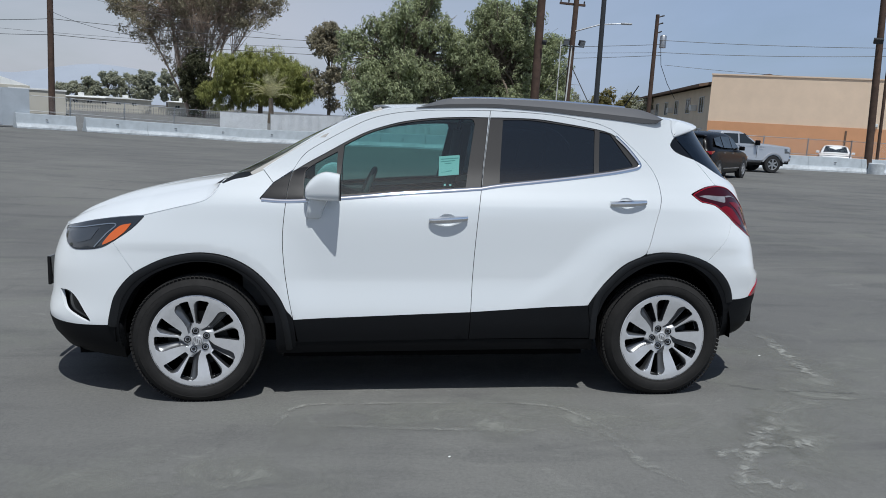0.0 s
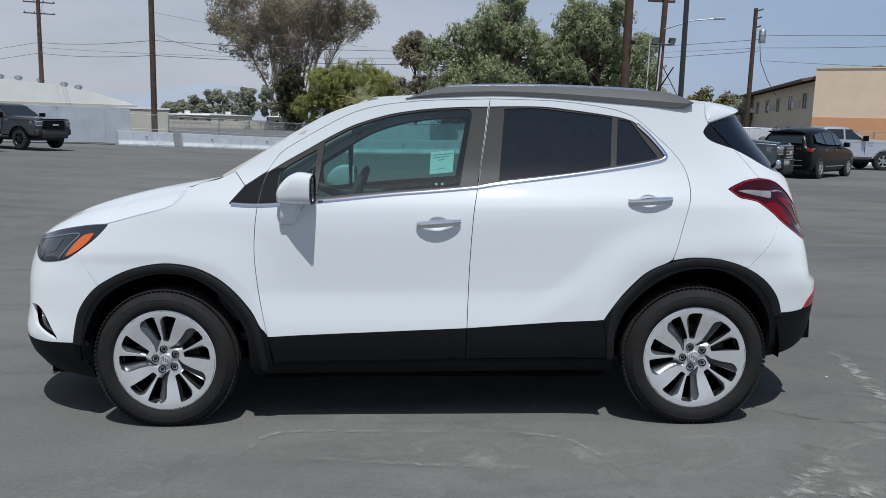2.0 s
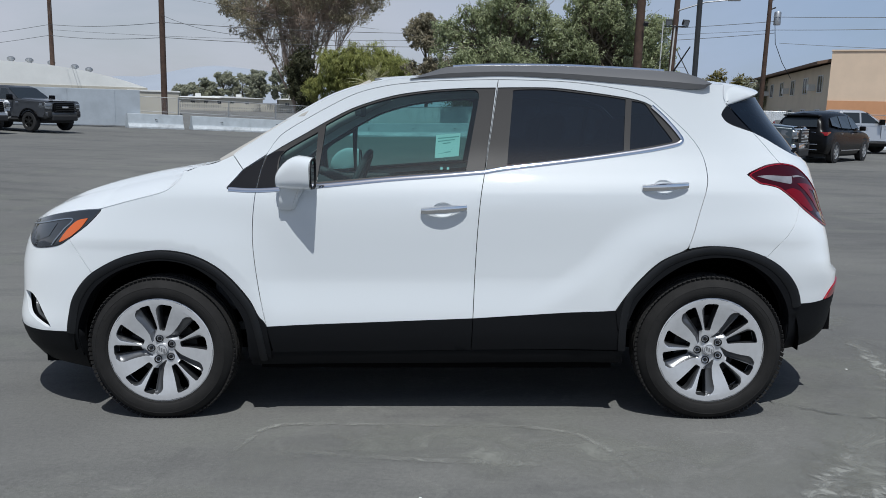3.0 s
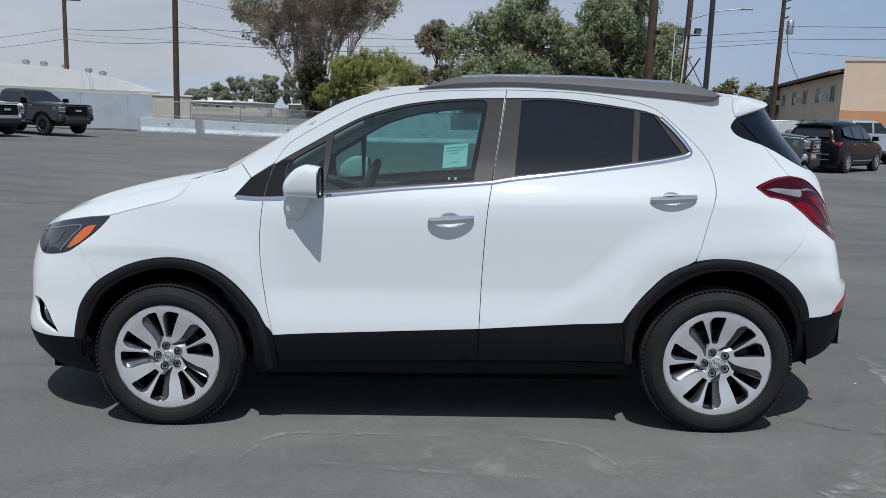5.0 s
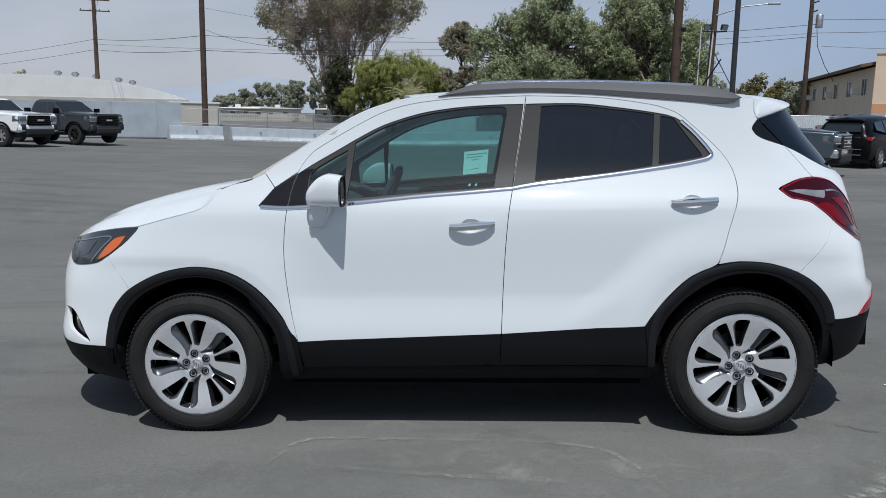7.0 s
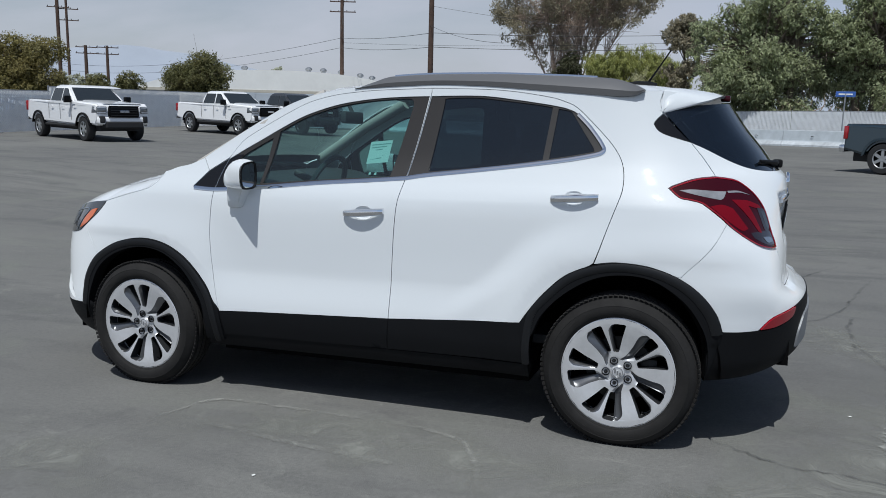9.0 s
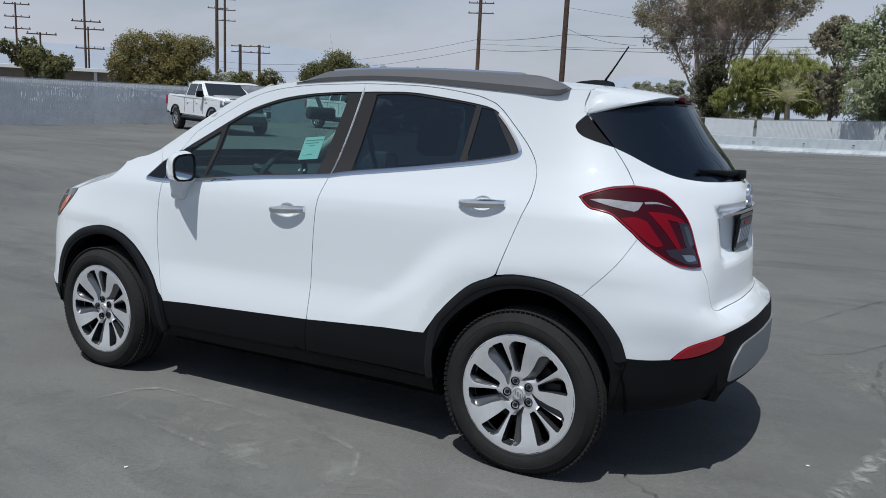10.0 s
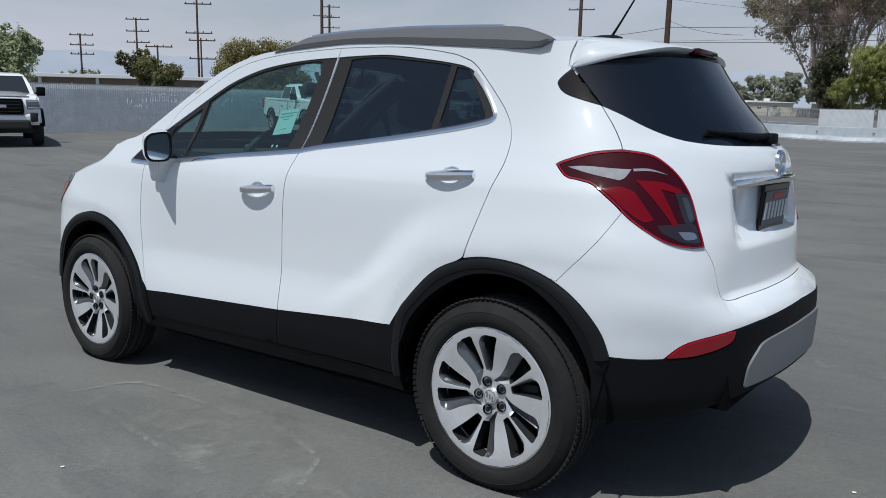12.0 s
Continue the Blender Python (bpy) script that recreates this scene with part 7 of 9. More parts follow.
# tailgate with the hollow for its plate
gate = path(rev(GATE_GAP), [(1.602, 1.344), (1.663, 1.314), (1.741, 1.268), (1.819, 1.236), (1.908, 1.221), (2.027, 1.215), (REAR_MID, 1.213)], rev([(2 * REAR_MID - u, z) for u, z in [(1.602, 1.344), (1.663, 1.314), (1.741, 1.268), (1.819, 1.236), (1.908, 1.221), (2.027, 1.215), (REAR_MID, 1.213)]]), [(2 * REAR_MID - u, z) for u, z in GATE_GAP], rev([(2 * REAR_MID - u, z) for u, z in LAMP_REAR]), [(2 * REAR_MID - u, z) for u, z in GATE_LOW], rev(GATE_LOW), LAMP_REAR)
hollow_half = [(1.966, 1.074), (1.978, 1.0), (1.998, 0.935), (2.045, 0.892), (2.13, 0.882), (REAR_MID, 0.880)]
hollow = path(hollow_half, rev([(2 * REAR_MID - u, z) for u, z in hollow_half]), [(2 * REAR_MID - 1.966, 1.074), (REAR_MID, 1.098), (1.966, 1.074)])


def hollow_dish(u, z):
    """Depth of the plate's hollow, eased in from its rim."""
    d = abs(u - REAR_MID)
    return -0.030 * ease((0.322 - (z - 0.88) * -0.04 - d) / 0.06 + 0.2) * ease((z - 0.882) / 0.05) if z < 1.1 else 0.0


TAILGATE = panel("tailgate", gate, M_PAINT, CAR, both=False, step=0.03, dish=hollow_dish, depth=0.02)[0]
strip("chrome_bar", [(1.970, 1.088), (2.1, 1.094), (REAR_MID, 1.097), (2 * REAR_MID - 2.1, 1.094), (2 * REAR_MID - 1.970, 1.088)], 0.026, M_CHROME, TAILGATE, off=0.008, both=False, thick=0.035, label="chrome bar above the plate")
bm = bmesh.new()
lathe(bm, [(0.030, -0.004), (0.034, 0.006), (0.041, 0.010), (0.047, 0.006), (0.049, -0.004)], 32, "Y")
for a in (-0.017, 0.0, 0.017):
    box(bm, a - 0.006, a + 0.006, -0.004, 0.006, -0.018 - a, 0.020 - a, 0.002)
part("emblem", bm, M_CHROME, TAILGATE, "round chrome badge", smooth=40, matrix=pose(1.957, 0, 1.152, 0, 0, -90))
# number plate with plain bars in place of its characters
bm = bmesh.new()
box(bm, -0.162, 0.162, -0.004, 0.006, -0.085, 0.085, 0.004)
PLATE = part("number_plate", bm, M_GLOSSBLACK, TAILGATE, "black plate frame", matrix=pose(1.946, 0.0, 0.995, 6, 0, 90))
bm = bmesh.new()
box(bm, -0.146, 0.146, -0.008, -0.0045, -0.062, 0.060, 0.002)
part("plate_face", bm, M_PLATEWHITE, PLATE, "dark number plate with pale bars")
for k in range(7):
    bm = bmesh.new()
    x = -0.126 + k * 0.042
    box(bm, x - 0.010, x + 0.010, -0.0105, -0.008, -0.040, 0.022)
    part("plate_bar", bm, M_PLATEBLUE, PLATE)
bm = bmesh.new()
box(bm, -0.055, 0.055, -0.0105, -0.008, 0.034, 0.050)
part("plate_bar", bm, M_PLATERED, PLATE)

# rear glass and the small black glass beside it
glass_top = [(1.515, 1.475), (1.60, 1.492), (1.8, 1.515), (2.05, 1.525), (REAR_MID, 1.527)]
glass_low = [(1.605, 1.342), (1.663, 1.312), (1.741, 1.266), (1.819, 1.234), (1.908, 1.219), (2.027, 1.213), (REAR_MID, 1.211)]
panel("rear_glass", path([(1.515, 1.475), (1.605, 1.342)], glass_low, rev([(2 * REAR_MID - u, z) for u, z in glass_low]), [(2 * REAR_MID - 1.605, 1.342), (2 * REAR_MID - 1.515, 1.475)], [(2 * REAR_MID - u, z) for u, z in glass_top], rev(glass_top)), M_GLASS_B, TAILGATE, off=-0.002, both=False, depth=0.006, label="dark tinted rear window")
panel("quarter_glass", path([(1.508, 1.471)] + QGLASS_LOW[1:], [(1.602, 1.344), (1.508, 1.471)]), M_GLOSSBLACK, CAR, off=-0.002, step=0.03, label="black quarter glass")

# ---- windows ----
q_glass = path([(-0.725, 1.112), (-0.722, 1.225), (-0.700, 1.262), (-0.640, 1.300), (-0.549, 1.350)], [(-0.549, 1.350), (-0.560, 1.118)], [(-0.560, 1.118), (-0.725, 1.112)])
f_glass = path([(-0.512, 1.385), (-0.393, 1.448), (-0.287, 1.486), (-0.181, 1.513), (-0.074, 1.530), (0.033, 1.541), (0.170, 1.547), (0.205, 1.540), (0.213, 1.515)], [(0.213, 1.515), (0.149, 1.172)], [(0.149, 1.172), (-0.2, 1.150), (-0.541, 1.124)], [(-0.541, 1.124), (-0.512, 1.385)])
r_glass = path([(0.377, 1.535), (0.392, 1.546), (0.54, 1.547), (0.699, 1.529), (0.831, 1.512), (0.908, 1.499)], [(0.908, 1.499), (0.886, 1.262)], [(0.886, 1.262), (0.688, 1.233), (0.342, 1.198)], [(0.342, 1.198), (0.377, 1.535)])
r_quarter = path([(0.938, 1.492), (0.988, 1.482), (1.012, 1.464), (1.078, 1.388), (1.138, 1.312), (1.128, 1.298)], [(1.128, 1.298), (0.917, 1.266)], [(0.917, 1.266), (0.938, 1.492)])
panel("front_window_surround", front_window, M_PILLAR, CAR, off=-0.004, holes=[q_glass, f_glass], gap=0.001, step=0.04, label="satin black window surround")
panel("rear_window_surround", rear_window, M_PILLAR, CAR, off=-0.004, holes=[r_glass, r_quarter], gap=0.001, step=0.04, label="satin black window surround")
panel("front_quarter_window", q_glass, M_GLASS_F, CAR, off=-0.009, depth=0.0, gap=-0.004)
panel("front_window", f_glass, M_GLASS_F, CAR, off=-0.009, depth=0.0, gap=-0.004, label="lightly tinted green glass")
panel("rear_window", r_glass, M_GLASS_R, CAR, off=-0.009, depth=0.0, gap=-0.004, label="dark privacy glass")
panel("rear_quarter_window", r_quarter, M_GLASS_R, CAR, off=-0.009, depth=0.0, gap=-0.004, label="dark privacy glass")
panel("sail_trim", path([(-0.888, 1.179), (-0.937, 1.12), (-0.953, 1.100), (-0.945, 1.094)], [(-0.945, 1.094), (-0.818, 1.087)], [(-0.818, 1.087), (-0.806, 1.178), (-0.785, 1.243)], [(-0.785, 1.243), (-0.888, 1.179)]), M_SAIL, CAR, off=-0.002, step=0.03, label="gloss black sail trim")
panel("sail_trim", path([(-0.814, 1.091), (-0.73, 1.099)], [(-0.73, 1.099), (-0.728, 1.226), (-0.704, 1.266)], [(-0.704, 1.266), (-0.74, 1.262), (-0.779, 1.245)], [(-0.779, 1.245), (-0.802, 1.178), (-0.814, 1.091)]), M_SAIL, CAR, off=-0.001, depth=0.004, gap=0.0005, step=0.03, label="gloss black sail trim")
strip("belt_moulding", BELT_F, 0.018, M_CHROME, CAR, label="chrome belt line moulding")
strip("belt_moulding", BELT_R + DLO_REAR[1:4], 0.018, M_CHROME, CAR, label="chrome belt line moulding")

strip("seam_backing", [(-1.612, 0.858), (-1.518, 0.700)], 0.012, M_PAINT, CAR, off=-0.0055, thick=0.004)
strip("seam_backing", SEAM_R, 0.010, M_PAINT, CAR, off=-0.0065, thick=0.004)

# near-black strip added behind the door gap, in place of its shade
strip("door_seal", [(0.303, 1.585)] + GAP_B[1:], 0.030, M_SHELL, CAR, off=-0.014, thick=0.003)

# ---- cladding ----
panel("front_door_cladding", path(SILL[:2], [(0.180, 0.492), (0.172, 0.340)], [(0.172, 0.340), (-0.755, 0.330)], [(-0.755, 0.330), (-0.779, 0.456)]), M_BLACK, CAR, off=0.004, label="black door cladding")
panel("rear_door_cladding", path(SILL[1:], [(0.836, 0.533), (0.880, 0.46), (0.874, 0.345)], [(0.874, 0.345), (0.172, 0.340)], [(0.172, 0.340), (0.180, 0.492)]), M_BLACK, CAR, off=0.004, label="black door cladding")
panel("rocker", path([(-0.868, 0.336), (0.876, 0.342)], [(0.876, 0.342), (0.878, 0.275)], [(0.878, 0.275), (-0.866, 0.262)], [(-0.866, 0.262), (-0.868, 0.336)]), M_BLACK, CAR, off=0.0, depth=0.2)


def flare(outer, inner, name):
    poly = path(outer, [outer[-1], inner[-1] if abs(inner[-1][0] - outer[-1][0]) < abs(inner[0][0] - outer[-1][0]) else inner[0]], rev(inner) if abs(inner[-1][0] - outer[-1][0]) < abs(inner[0][0] - outer[-1][0]) else inner, [inner[0], outer[0]])
    panel(name, poly, M_BLACK, CAR, off=0.010, depth=0.06, step=0.03, gap=0.0, label="black wheel arch flare")


flare([(-0.762, 0.30)] + ARCH_F, ARCH_F_IN, "wheel_arch_flare")
flare(ARCH_R, [(0.846, 0.45)] + ARCH_R_IN[1:], "wheel_arch_flare")

# raised outer lip of each flare
for arch, cx in ((ARCH_F, -1.2775), (ARCH_R, 1.2775)):
    lip = []
    for u, z in arch[1:]:
        d = Vector((cx - u, 0.345 - z)).normalized() * 0.020
        lip.append((u + d.x, z + d.y))
    lip = ([(-0.800, 0.290), (-0.812, 0.40)] if cx < 0 else [(0.868, 0.345), (0.868, 0.45)]) + lip
    strip("flare_lip", lip, 0.034, M_FLARE, CAR, off=0.012, thick=0.006, label="satin black arch lip")

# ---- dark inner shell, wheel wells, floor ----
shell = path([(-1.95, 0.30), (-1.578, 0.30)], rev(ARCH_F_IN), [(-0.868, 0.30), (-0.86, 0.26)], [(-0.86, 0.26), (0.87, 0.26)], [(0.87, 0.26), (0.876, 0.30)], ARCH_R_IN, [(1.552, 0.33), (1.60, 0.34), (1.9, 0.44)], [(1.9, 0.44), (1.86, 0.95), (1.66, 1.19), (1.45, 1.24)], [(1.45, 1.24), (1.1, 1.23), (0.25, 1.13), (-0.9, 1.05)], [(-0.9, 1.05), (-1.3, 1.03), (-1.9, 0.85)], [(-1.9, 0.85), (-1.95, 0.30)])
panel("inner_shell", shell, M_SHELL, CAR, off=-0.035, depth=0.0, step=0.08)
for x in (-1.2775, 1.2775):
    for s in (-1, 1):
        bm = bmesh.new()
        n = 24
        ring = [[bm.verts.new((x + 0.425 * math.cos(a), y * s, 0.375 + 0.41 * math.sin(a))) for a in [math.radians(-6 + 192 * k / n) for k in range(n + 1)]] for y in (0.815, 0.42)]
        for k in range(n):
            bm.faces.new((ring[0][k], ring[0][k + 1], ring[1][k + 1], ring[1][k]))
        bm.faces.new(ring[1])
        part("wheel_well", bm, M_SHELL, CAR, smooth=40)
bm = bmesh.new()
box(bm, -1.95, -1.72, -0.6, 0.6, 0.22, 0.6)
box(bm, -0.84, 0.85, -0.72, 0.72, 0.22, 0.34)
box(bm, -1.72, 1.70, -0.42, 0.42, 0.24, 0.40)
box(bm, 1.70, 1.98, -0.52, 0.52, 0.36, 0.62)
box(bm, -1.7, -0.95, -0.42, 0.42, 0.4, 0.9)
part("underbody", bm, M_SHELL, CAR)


# ---- bonnet, windscreen, roof ----
def sheet(name, rows, mat, parent, label="", thick=0.0, relax=0):
    """A smooth sheet over a grid of points."""
    bm = bmesh.new()
    vs = [[bm.verts.new(p) for p in row] for row in rows]
    for r0, r1 in zip(vs, vs[1:]):
        for k in range(len(r0) - 1):
            bm.faces.new((r0[k], r0[k + 1], r1[k + 1], r1[k]))
    for _ in range(relax):
        bmesh.ops.smooth_vert(bm, verts=[v for v in bm.verts if not v.is_boundary], factor=0.5, use_axis_x=True, use_axis_y=True, use_axis_z=True)
    if thick:
        bmesh.ops.recalc_face_normals(bm, faces=bm.faces)
        bmesh.ops.solidify(bm, geom=bm.faces[:], thickness=thick)
    return part(name, bm, mat, parent, label, smooth=60)


HOOD_MID = smooth_table([(-2.15, 0.885), (-2.07, 0.945), (-1.97, 1.005), (-1.81, 1.07), (-1.65, 1.115), (-1.49, 1.150), (-1.33, 1.178), (-1.15, 1.205), (-1.0, 1.22)])
hood_edge = [skin(u, z) for u, z in [(NOSE_MID + 0.02, 0.915), (-2.15, 0.912), (-2.05, 0.909)]] + [skin(p[0], p[1] + 0.002) for p in rev(curve(HEAD_TOP, 6))[:-1]] + [skin(p[0] - 0.002, p[1] + 0.003) for p in curve(HOOD_GAP, 6)]
hood_rows = []
for e in hood_edge:
    c = max(HOOD_MID(e.x), e.z)
    row = []
    for k in range(-12, 13):
        s = k / 12
        row.append(Vector((e.x, -e.y * s, e.z + (c - e.z) * (1 - abs(s) ** 2.6) - 0.006 * (abs(abs(s) - 0.62) < 0.05))))
    hood_rows.append(row)
sheet("bonnet", hood_rows, M_PAINT, CAR, thick=0.012)
sheet("bonnet_liner", [[Vector((p.x + 0.012, p.y * 0.97, p.z - 0.03)) for p in r] for r in hood_rows], M_SHELL, CAR)

roof_edge = [skin(p[0], p[1]) for p in curve(ROOF_EDGE, 6)]
screen_edge = roof_edge[:37]
roof_only = roof_edge[36:]
ROOF_MID = smooth_table([(-0.35, 1.612), (-0.2, 1.632), (0.1, 1.648), (0.4, 1.654), (0.7, 1.651), (1.0, 1.640), (1.2, 1.627), (1.45, 1.602), (1.6, 1.58)])
screen_mid = curve([(-1.17, 1.205), (-1.0, 1.290), (-0.7, 1.452), (-0.45, 1.566), (-0.33, 1.615)], 9)
rows = []
for i, e in enumerate(screen_edge):
    m = screen_mid[min(i, len(screen_mid) - 1)]
    rows.append([Vector((e.x + (m[0] - e.x) * (1 - s * s), e.y * 0.985 * abs(s) * (1 if s > 0 else -1) * -1, e.z - 0.002 + (m[1] - e.z) * (1 - s * s))) for s in [k / 10 for k in range(-10, 11)]])
sheet("windscreen", rows, M_WINDSHIELD, CAR, "clear windscreen")
for s in (-1, 1):
    strip_rows = [[Vector((p.x, p.y * s, p.z)) for p in (e, Vector((e.x - 0.012, e.y + 0.05, e.z + 0.008)))] for e in screen_edge]
    sheet("pillar_face", strip_rows, M_PAINT, CAR, thick=0.01)
x_front = rows[-1]
rows = []
for e in roof_only:
    c = ROOF_MID(e.x)
    rows.append([Vector((e.x - 0.10 * (1 - s * s) * ease((0.0 - e.x) / 0.25), -e.y * s, e.z + (c - e.z) * (1 - abs(s) ** 3.0))) for s in [k / 12 for k in range(-12, 13)]])
sheet("roof", rows, M_PAINT, CAR, thick=0.012)
sheet("headliner", [[Vector((p.x, p.y * 0.97, p.z - 0.035)) for p in r] for r in rows], M_LINER, CAR)
# black scuttle under the windscreen
sheet("scuttle", [[Vector((-1.19 + 0.05 * (1 - s * s) * 0, 0.71 * s, 1.168 + 0.02 * (1 - s * s))), Vector((-1.09, 0.72 * s, 1.192 + 0.025 * (1 - s * s))), Vector((-0.98, 0.70 * s, 1.225 + 0.02 * (1 - s * s)))] for s in [k / 8 for k in range(-8, 9)]], M_BLACK, CAR)
# spoiler
SP_BACK = smooth_table([(0.0, 1.672), (0.25, 1.652), (0.42, 1.612), (0.50, 1.540), (0.545, 1.452), (0.567, 1.402)])
SP_Z = smooth_table([(0.0, 1.562), (0.25, 1.556), (0.42, 1.532), (0.50, 1.512), (0.545, 1.488), (0.567, 1.474)])
rows = []
for k in range(-16, 17):
    y = 0.567 * math.sin(math.pi / 2 * k / 16)
    a = abs(y)
    xb, zb = SP_BACK(a), SP_Z(a)
    x0 = 1.398 - 0.05 * (1 - min(1.0, a / 0.53) ** 2)
    z0 = 1.573 + (ROOF_MID(x0) - 1.573) * (1 - (a / 0.565) ** 3) - 0.098 * max(0.0, (a - 0.485) / 0.082) ** 2.2
    rows.append([Vector((x0 - 0.08, y * 0.97, z0 - 0.006)), Vector((x0 - 0.004, y * 0.985, z0 - 0.010)), Vector((x0, y, z0)), Vector((x0 + (xb - x0) * 0.35, y, z0 + (zb + 0.012 - z0) * 0.22)), Vector((x0 + (xb - x0) * 0.7, y, z0 + (zb + 0.012 - z0) * 0.58)), Vector((xb - 0.02, y, zb + 0.012)), Vector((xb, y, zb + 0.004)), Vector((xb - 0.004, y, zb - 0.008)), Vector((xb - 0.05, y, zb - 0.014)), Vector((max(x0 + 0.02, xb - 0.16), y * 0.99, zb - 0.020 - 0.01 * a))])
sheet("roof_spoiler", rows, M_PAINT, CAR, relax=3)
panel("spoiler_root", path([(1.505, 1.476), (1.500, 1.500), (1.506, 1.524), (1.534, 1.574)], [(1.534, 1.574), (1.60, 1.568), (1.70, 1.552)], [(1.70, 1.552), (1.66, 1.508), (1.60, 1.495), (1.505, 1.476)]), M_PAINT, CAR, off=0.0, step=0.025, depth=0.01)
bm = bmesh.new()
box(bm, 1.630, 1.676, -0.10, 0.10, 1.540, 1.568, 0.008)
part("high_brake_light", bm, M_REDDARK, CAR, "dark red high brake light", smooth=40)
# shark fin and aerial
bm = bmesh.new()
fin = [(1.10, 0.012, 1.630), (1.15, 0.030, 1.646), (1.22, 0.036, 1.652), (1.28, 0.034, 1.650), (1.315, 0.026, 1.640), (1.32, 0.018, 1.616)]
rr = []
for x, w, z in fin:
    b = ROOF_MID(x) - 0.004
    rr.append([bm.verts.new((x, y, zz)) for y, zz in ((-w, b), (-w * 0.8, b + (z - b) * 0.7), (0, z), (w * 0.8, b + (z - b) * 0.7), (w, b))])
for r0, r1 in zip(rr, rr[1:]):
    for k in range(4):
        bm.faces.new((r0[k], r0[k + 1], r1[k + 1], r1[k]))
bm.faces.new(rr[0])
bm.faces.new(rr[-1])
FIN = part("aerial_base", bm, M_BLACK, CAR, "black aerial base", smooth=40)
bm = bmesh.new()
tube(bm, [(1.272, 0, 1.645), (1.31, 0, 1.70), (1.378, 0, 1.803)], [0.006, 0.0045, 0.0035], 8)
part("aerial", bm, M_BLACK, FIN)


# ---- roof rails ----
RAIL_LOW = smooth_table([(-0.115, 1.601), (0.113, 1.610), (0.314, 1.615), (0.568, 1.604), (0.833, 1.581), (1.133, 1.553), (1.20, 1.548), (1.265, 1.549), (1.30, 1.558), (1.318, 1.573)])
RAIL_TOP = smooth_table([(-0.115, 1.604), (-0.022, 1.634), (0.07, 1.660), (0.3, 1.668), (0.6, 1.664), (0.85, 1.652), (1.1, 1.636), (1.18, 1.628), (1.25, 1.608), (1.295, 1.590), (1.318, 1.577)])
for s in (-1, 1):
    bm = bmesh.new()
    rr = []
    for k in range(41):
        x = -0.115 + 1.433 * k / 40
        lo, hi = RAIL_LOW(x), RAIL_TOP(x)
        y0 = half(x, lo) + 0.006
        y1 = half(x, hi) - 0.005
        rr.append([bm.verts.new((x, s * y, z)) for y, z in ((y0 - 0.012, lo - 0.004), (y0, lo), (y0 + 0.003, lo + (hi - lo) * 0.35), (y1, hi - 0.006), (y1 - 0.010, hi), (y1 - 0.045, hi - 0.002), (y1 - 0.060, min(lo + 0.02, hi - 0.008)), (y0 - 0.08, lo - 0.004))])
    for r0, r1 in zip(rr, rr[1:]):
        for k in range(8):
            bm.faces.new((r0[k], r0[(k + 1) % 8], r1[(k + 1) % 8], r1[k]))
    bm.faces.new(rr[0])
    bm.faces.new(rr[-1])
    RAIL = part("roof_rail", bm, M_RAIL, CAR, "dark grey roof rail", smooth=35)
    bm = bmesh.new()
    rr = []
    for k in range(25):
        x = 0.09 + 1.01 * k / 24
        hi = RAIL_TOP(x)
        y1 = half(x, hi) - 0.012
        rr.append([bm.verts.new((x, s * y, z)) for y, z in ((y1, hi - 0.003), (y1 - 0.002, hi + 0.006), (y1 - 0.022, hi + 0.006), (y1 - 0.026, hi - 0.003))])
    for r0, r1 in zip(rr, rr[1:]):
        for k in range(4):
            bm.faces.new((r0[k], r0[(k + 1) % 4], r1[(k + 1) % 4], r1[k]))
    bm.faces.new(rr[0])
    bm.faces.new(rr[-1])
    part("rail_strip", bm, M_CHROME, RAIL, "bright strip on the rail")

# ---- lamps ----
M_LAMPSILVER = material("lamp_silver", (0.20, 0.205, 0.225), 0.45, vary=0.3, scale=14.0, spec=0.25)
M_HEADREF = material("smoky_reflector", (0.10, 0.11, 0.125), 0.2, 0.6, coat=0.5)
lamp = path(LAMP_TOP, LAMP_LOW1, LAMP_LOW2, LAMP_REAR)
lamp_in = inset(lamp, 0.0080)
panel("tail_lamp", lamp, M_REDLENS, CAR, off=0.006, holes=[inset(lamp, 0.0075)], step=0.03, depth=0.03, label="red tail lamp with a smoked centre")


def lamp_piece(name, outline, mat, off, label=""):
    return panel(name, outline, mat, CAR, off=off, step=0.025, depth=0.012, gap=0.0, label=label)


panel("lamp_lens", lamp_in, M_REDDARK, CAR, off=0.003, step=0.03, depth=0.0, gap=-0.001, label="dark red lens")
lamp_piece("lamp_reflector", path([(1.480, 1.142), (1.53, 1.146), (1.605, 1.140), (1.650, 1.138)], [(1.650, 1.138), (1.628, 1.112), (1.612, 1.104)], [(1.612, 1.104), (1.54, 1.122), (1.480, 1.142)]), M_LAMPSILVER, 0.0045, "silver reflector strip")
lamp_piece("lamp_strip", path([(1.655, 1.140), (1.70, 1.140), (1.745, 1.122)], [(1.745, 1.122), (1.70, 1.133), (1.655, 1.132)], [(1.655, 1.132), (1.655, 1.140)]), M_LAMPSILVER, 0.0045)
lamp_piece("lamp_light_guide", path([(1.655, 1.105), (1.72, 1.100), (1.770, 1.078)], [(1.770, 1.078), (1.772, 1.062), (1.715, 1.078)], [(1.715, 1.078), (1.745, 0.975), (1.732, 0.968)], [(1.732, 0.968), (1.700, 1.03), (1.655, 1.105)]), M_REDMID, 0.0045, "bright red light guide")
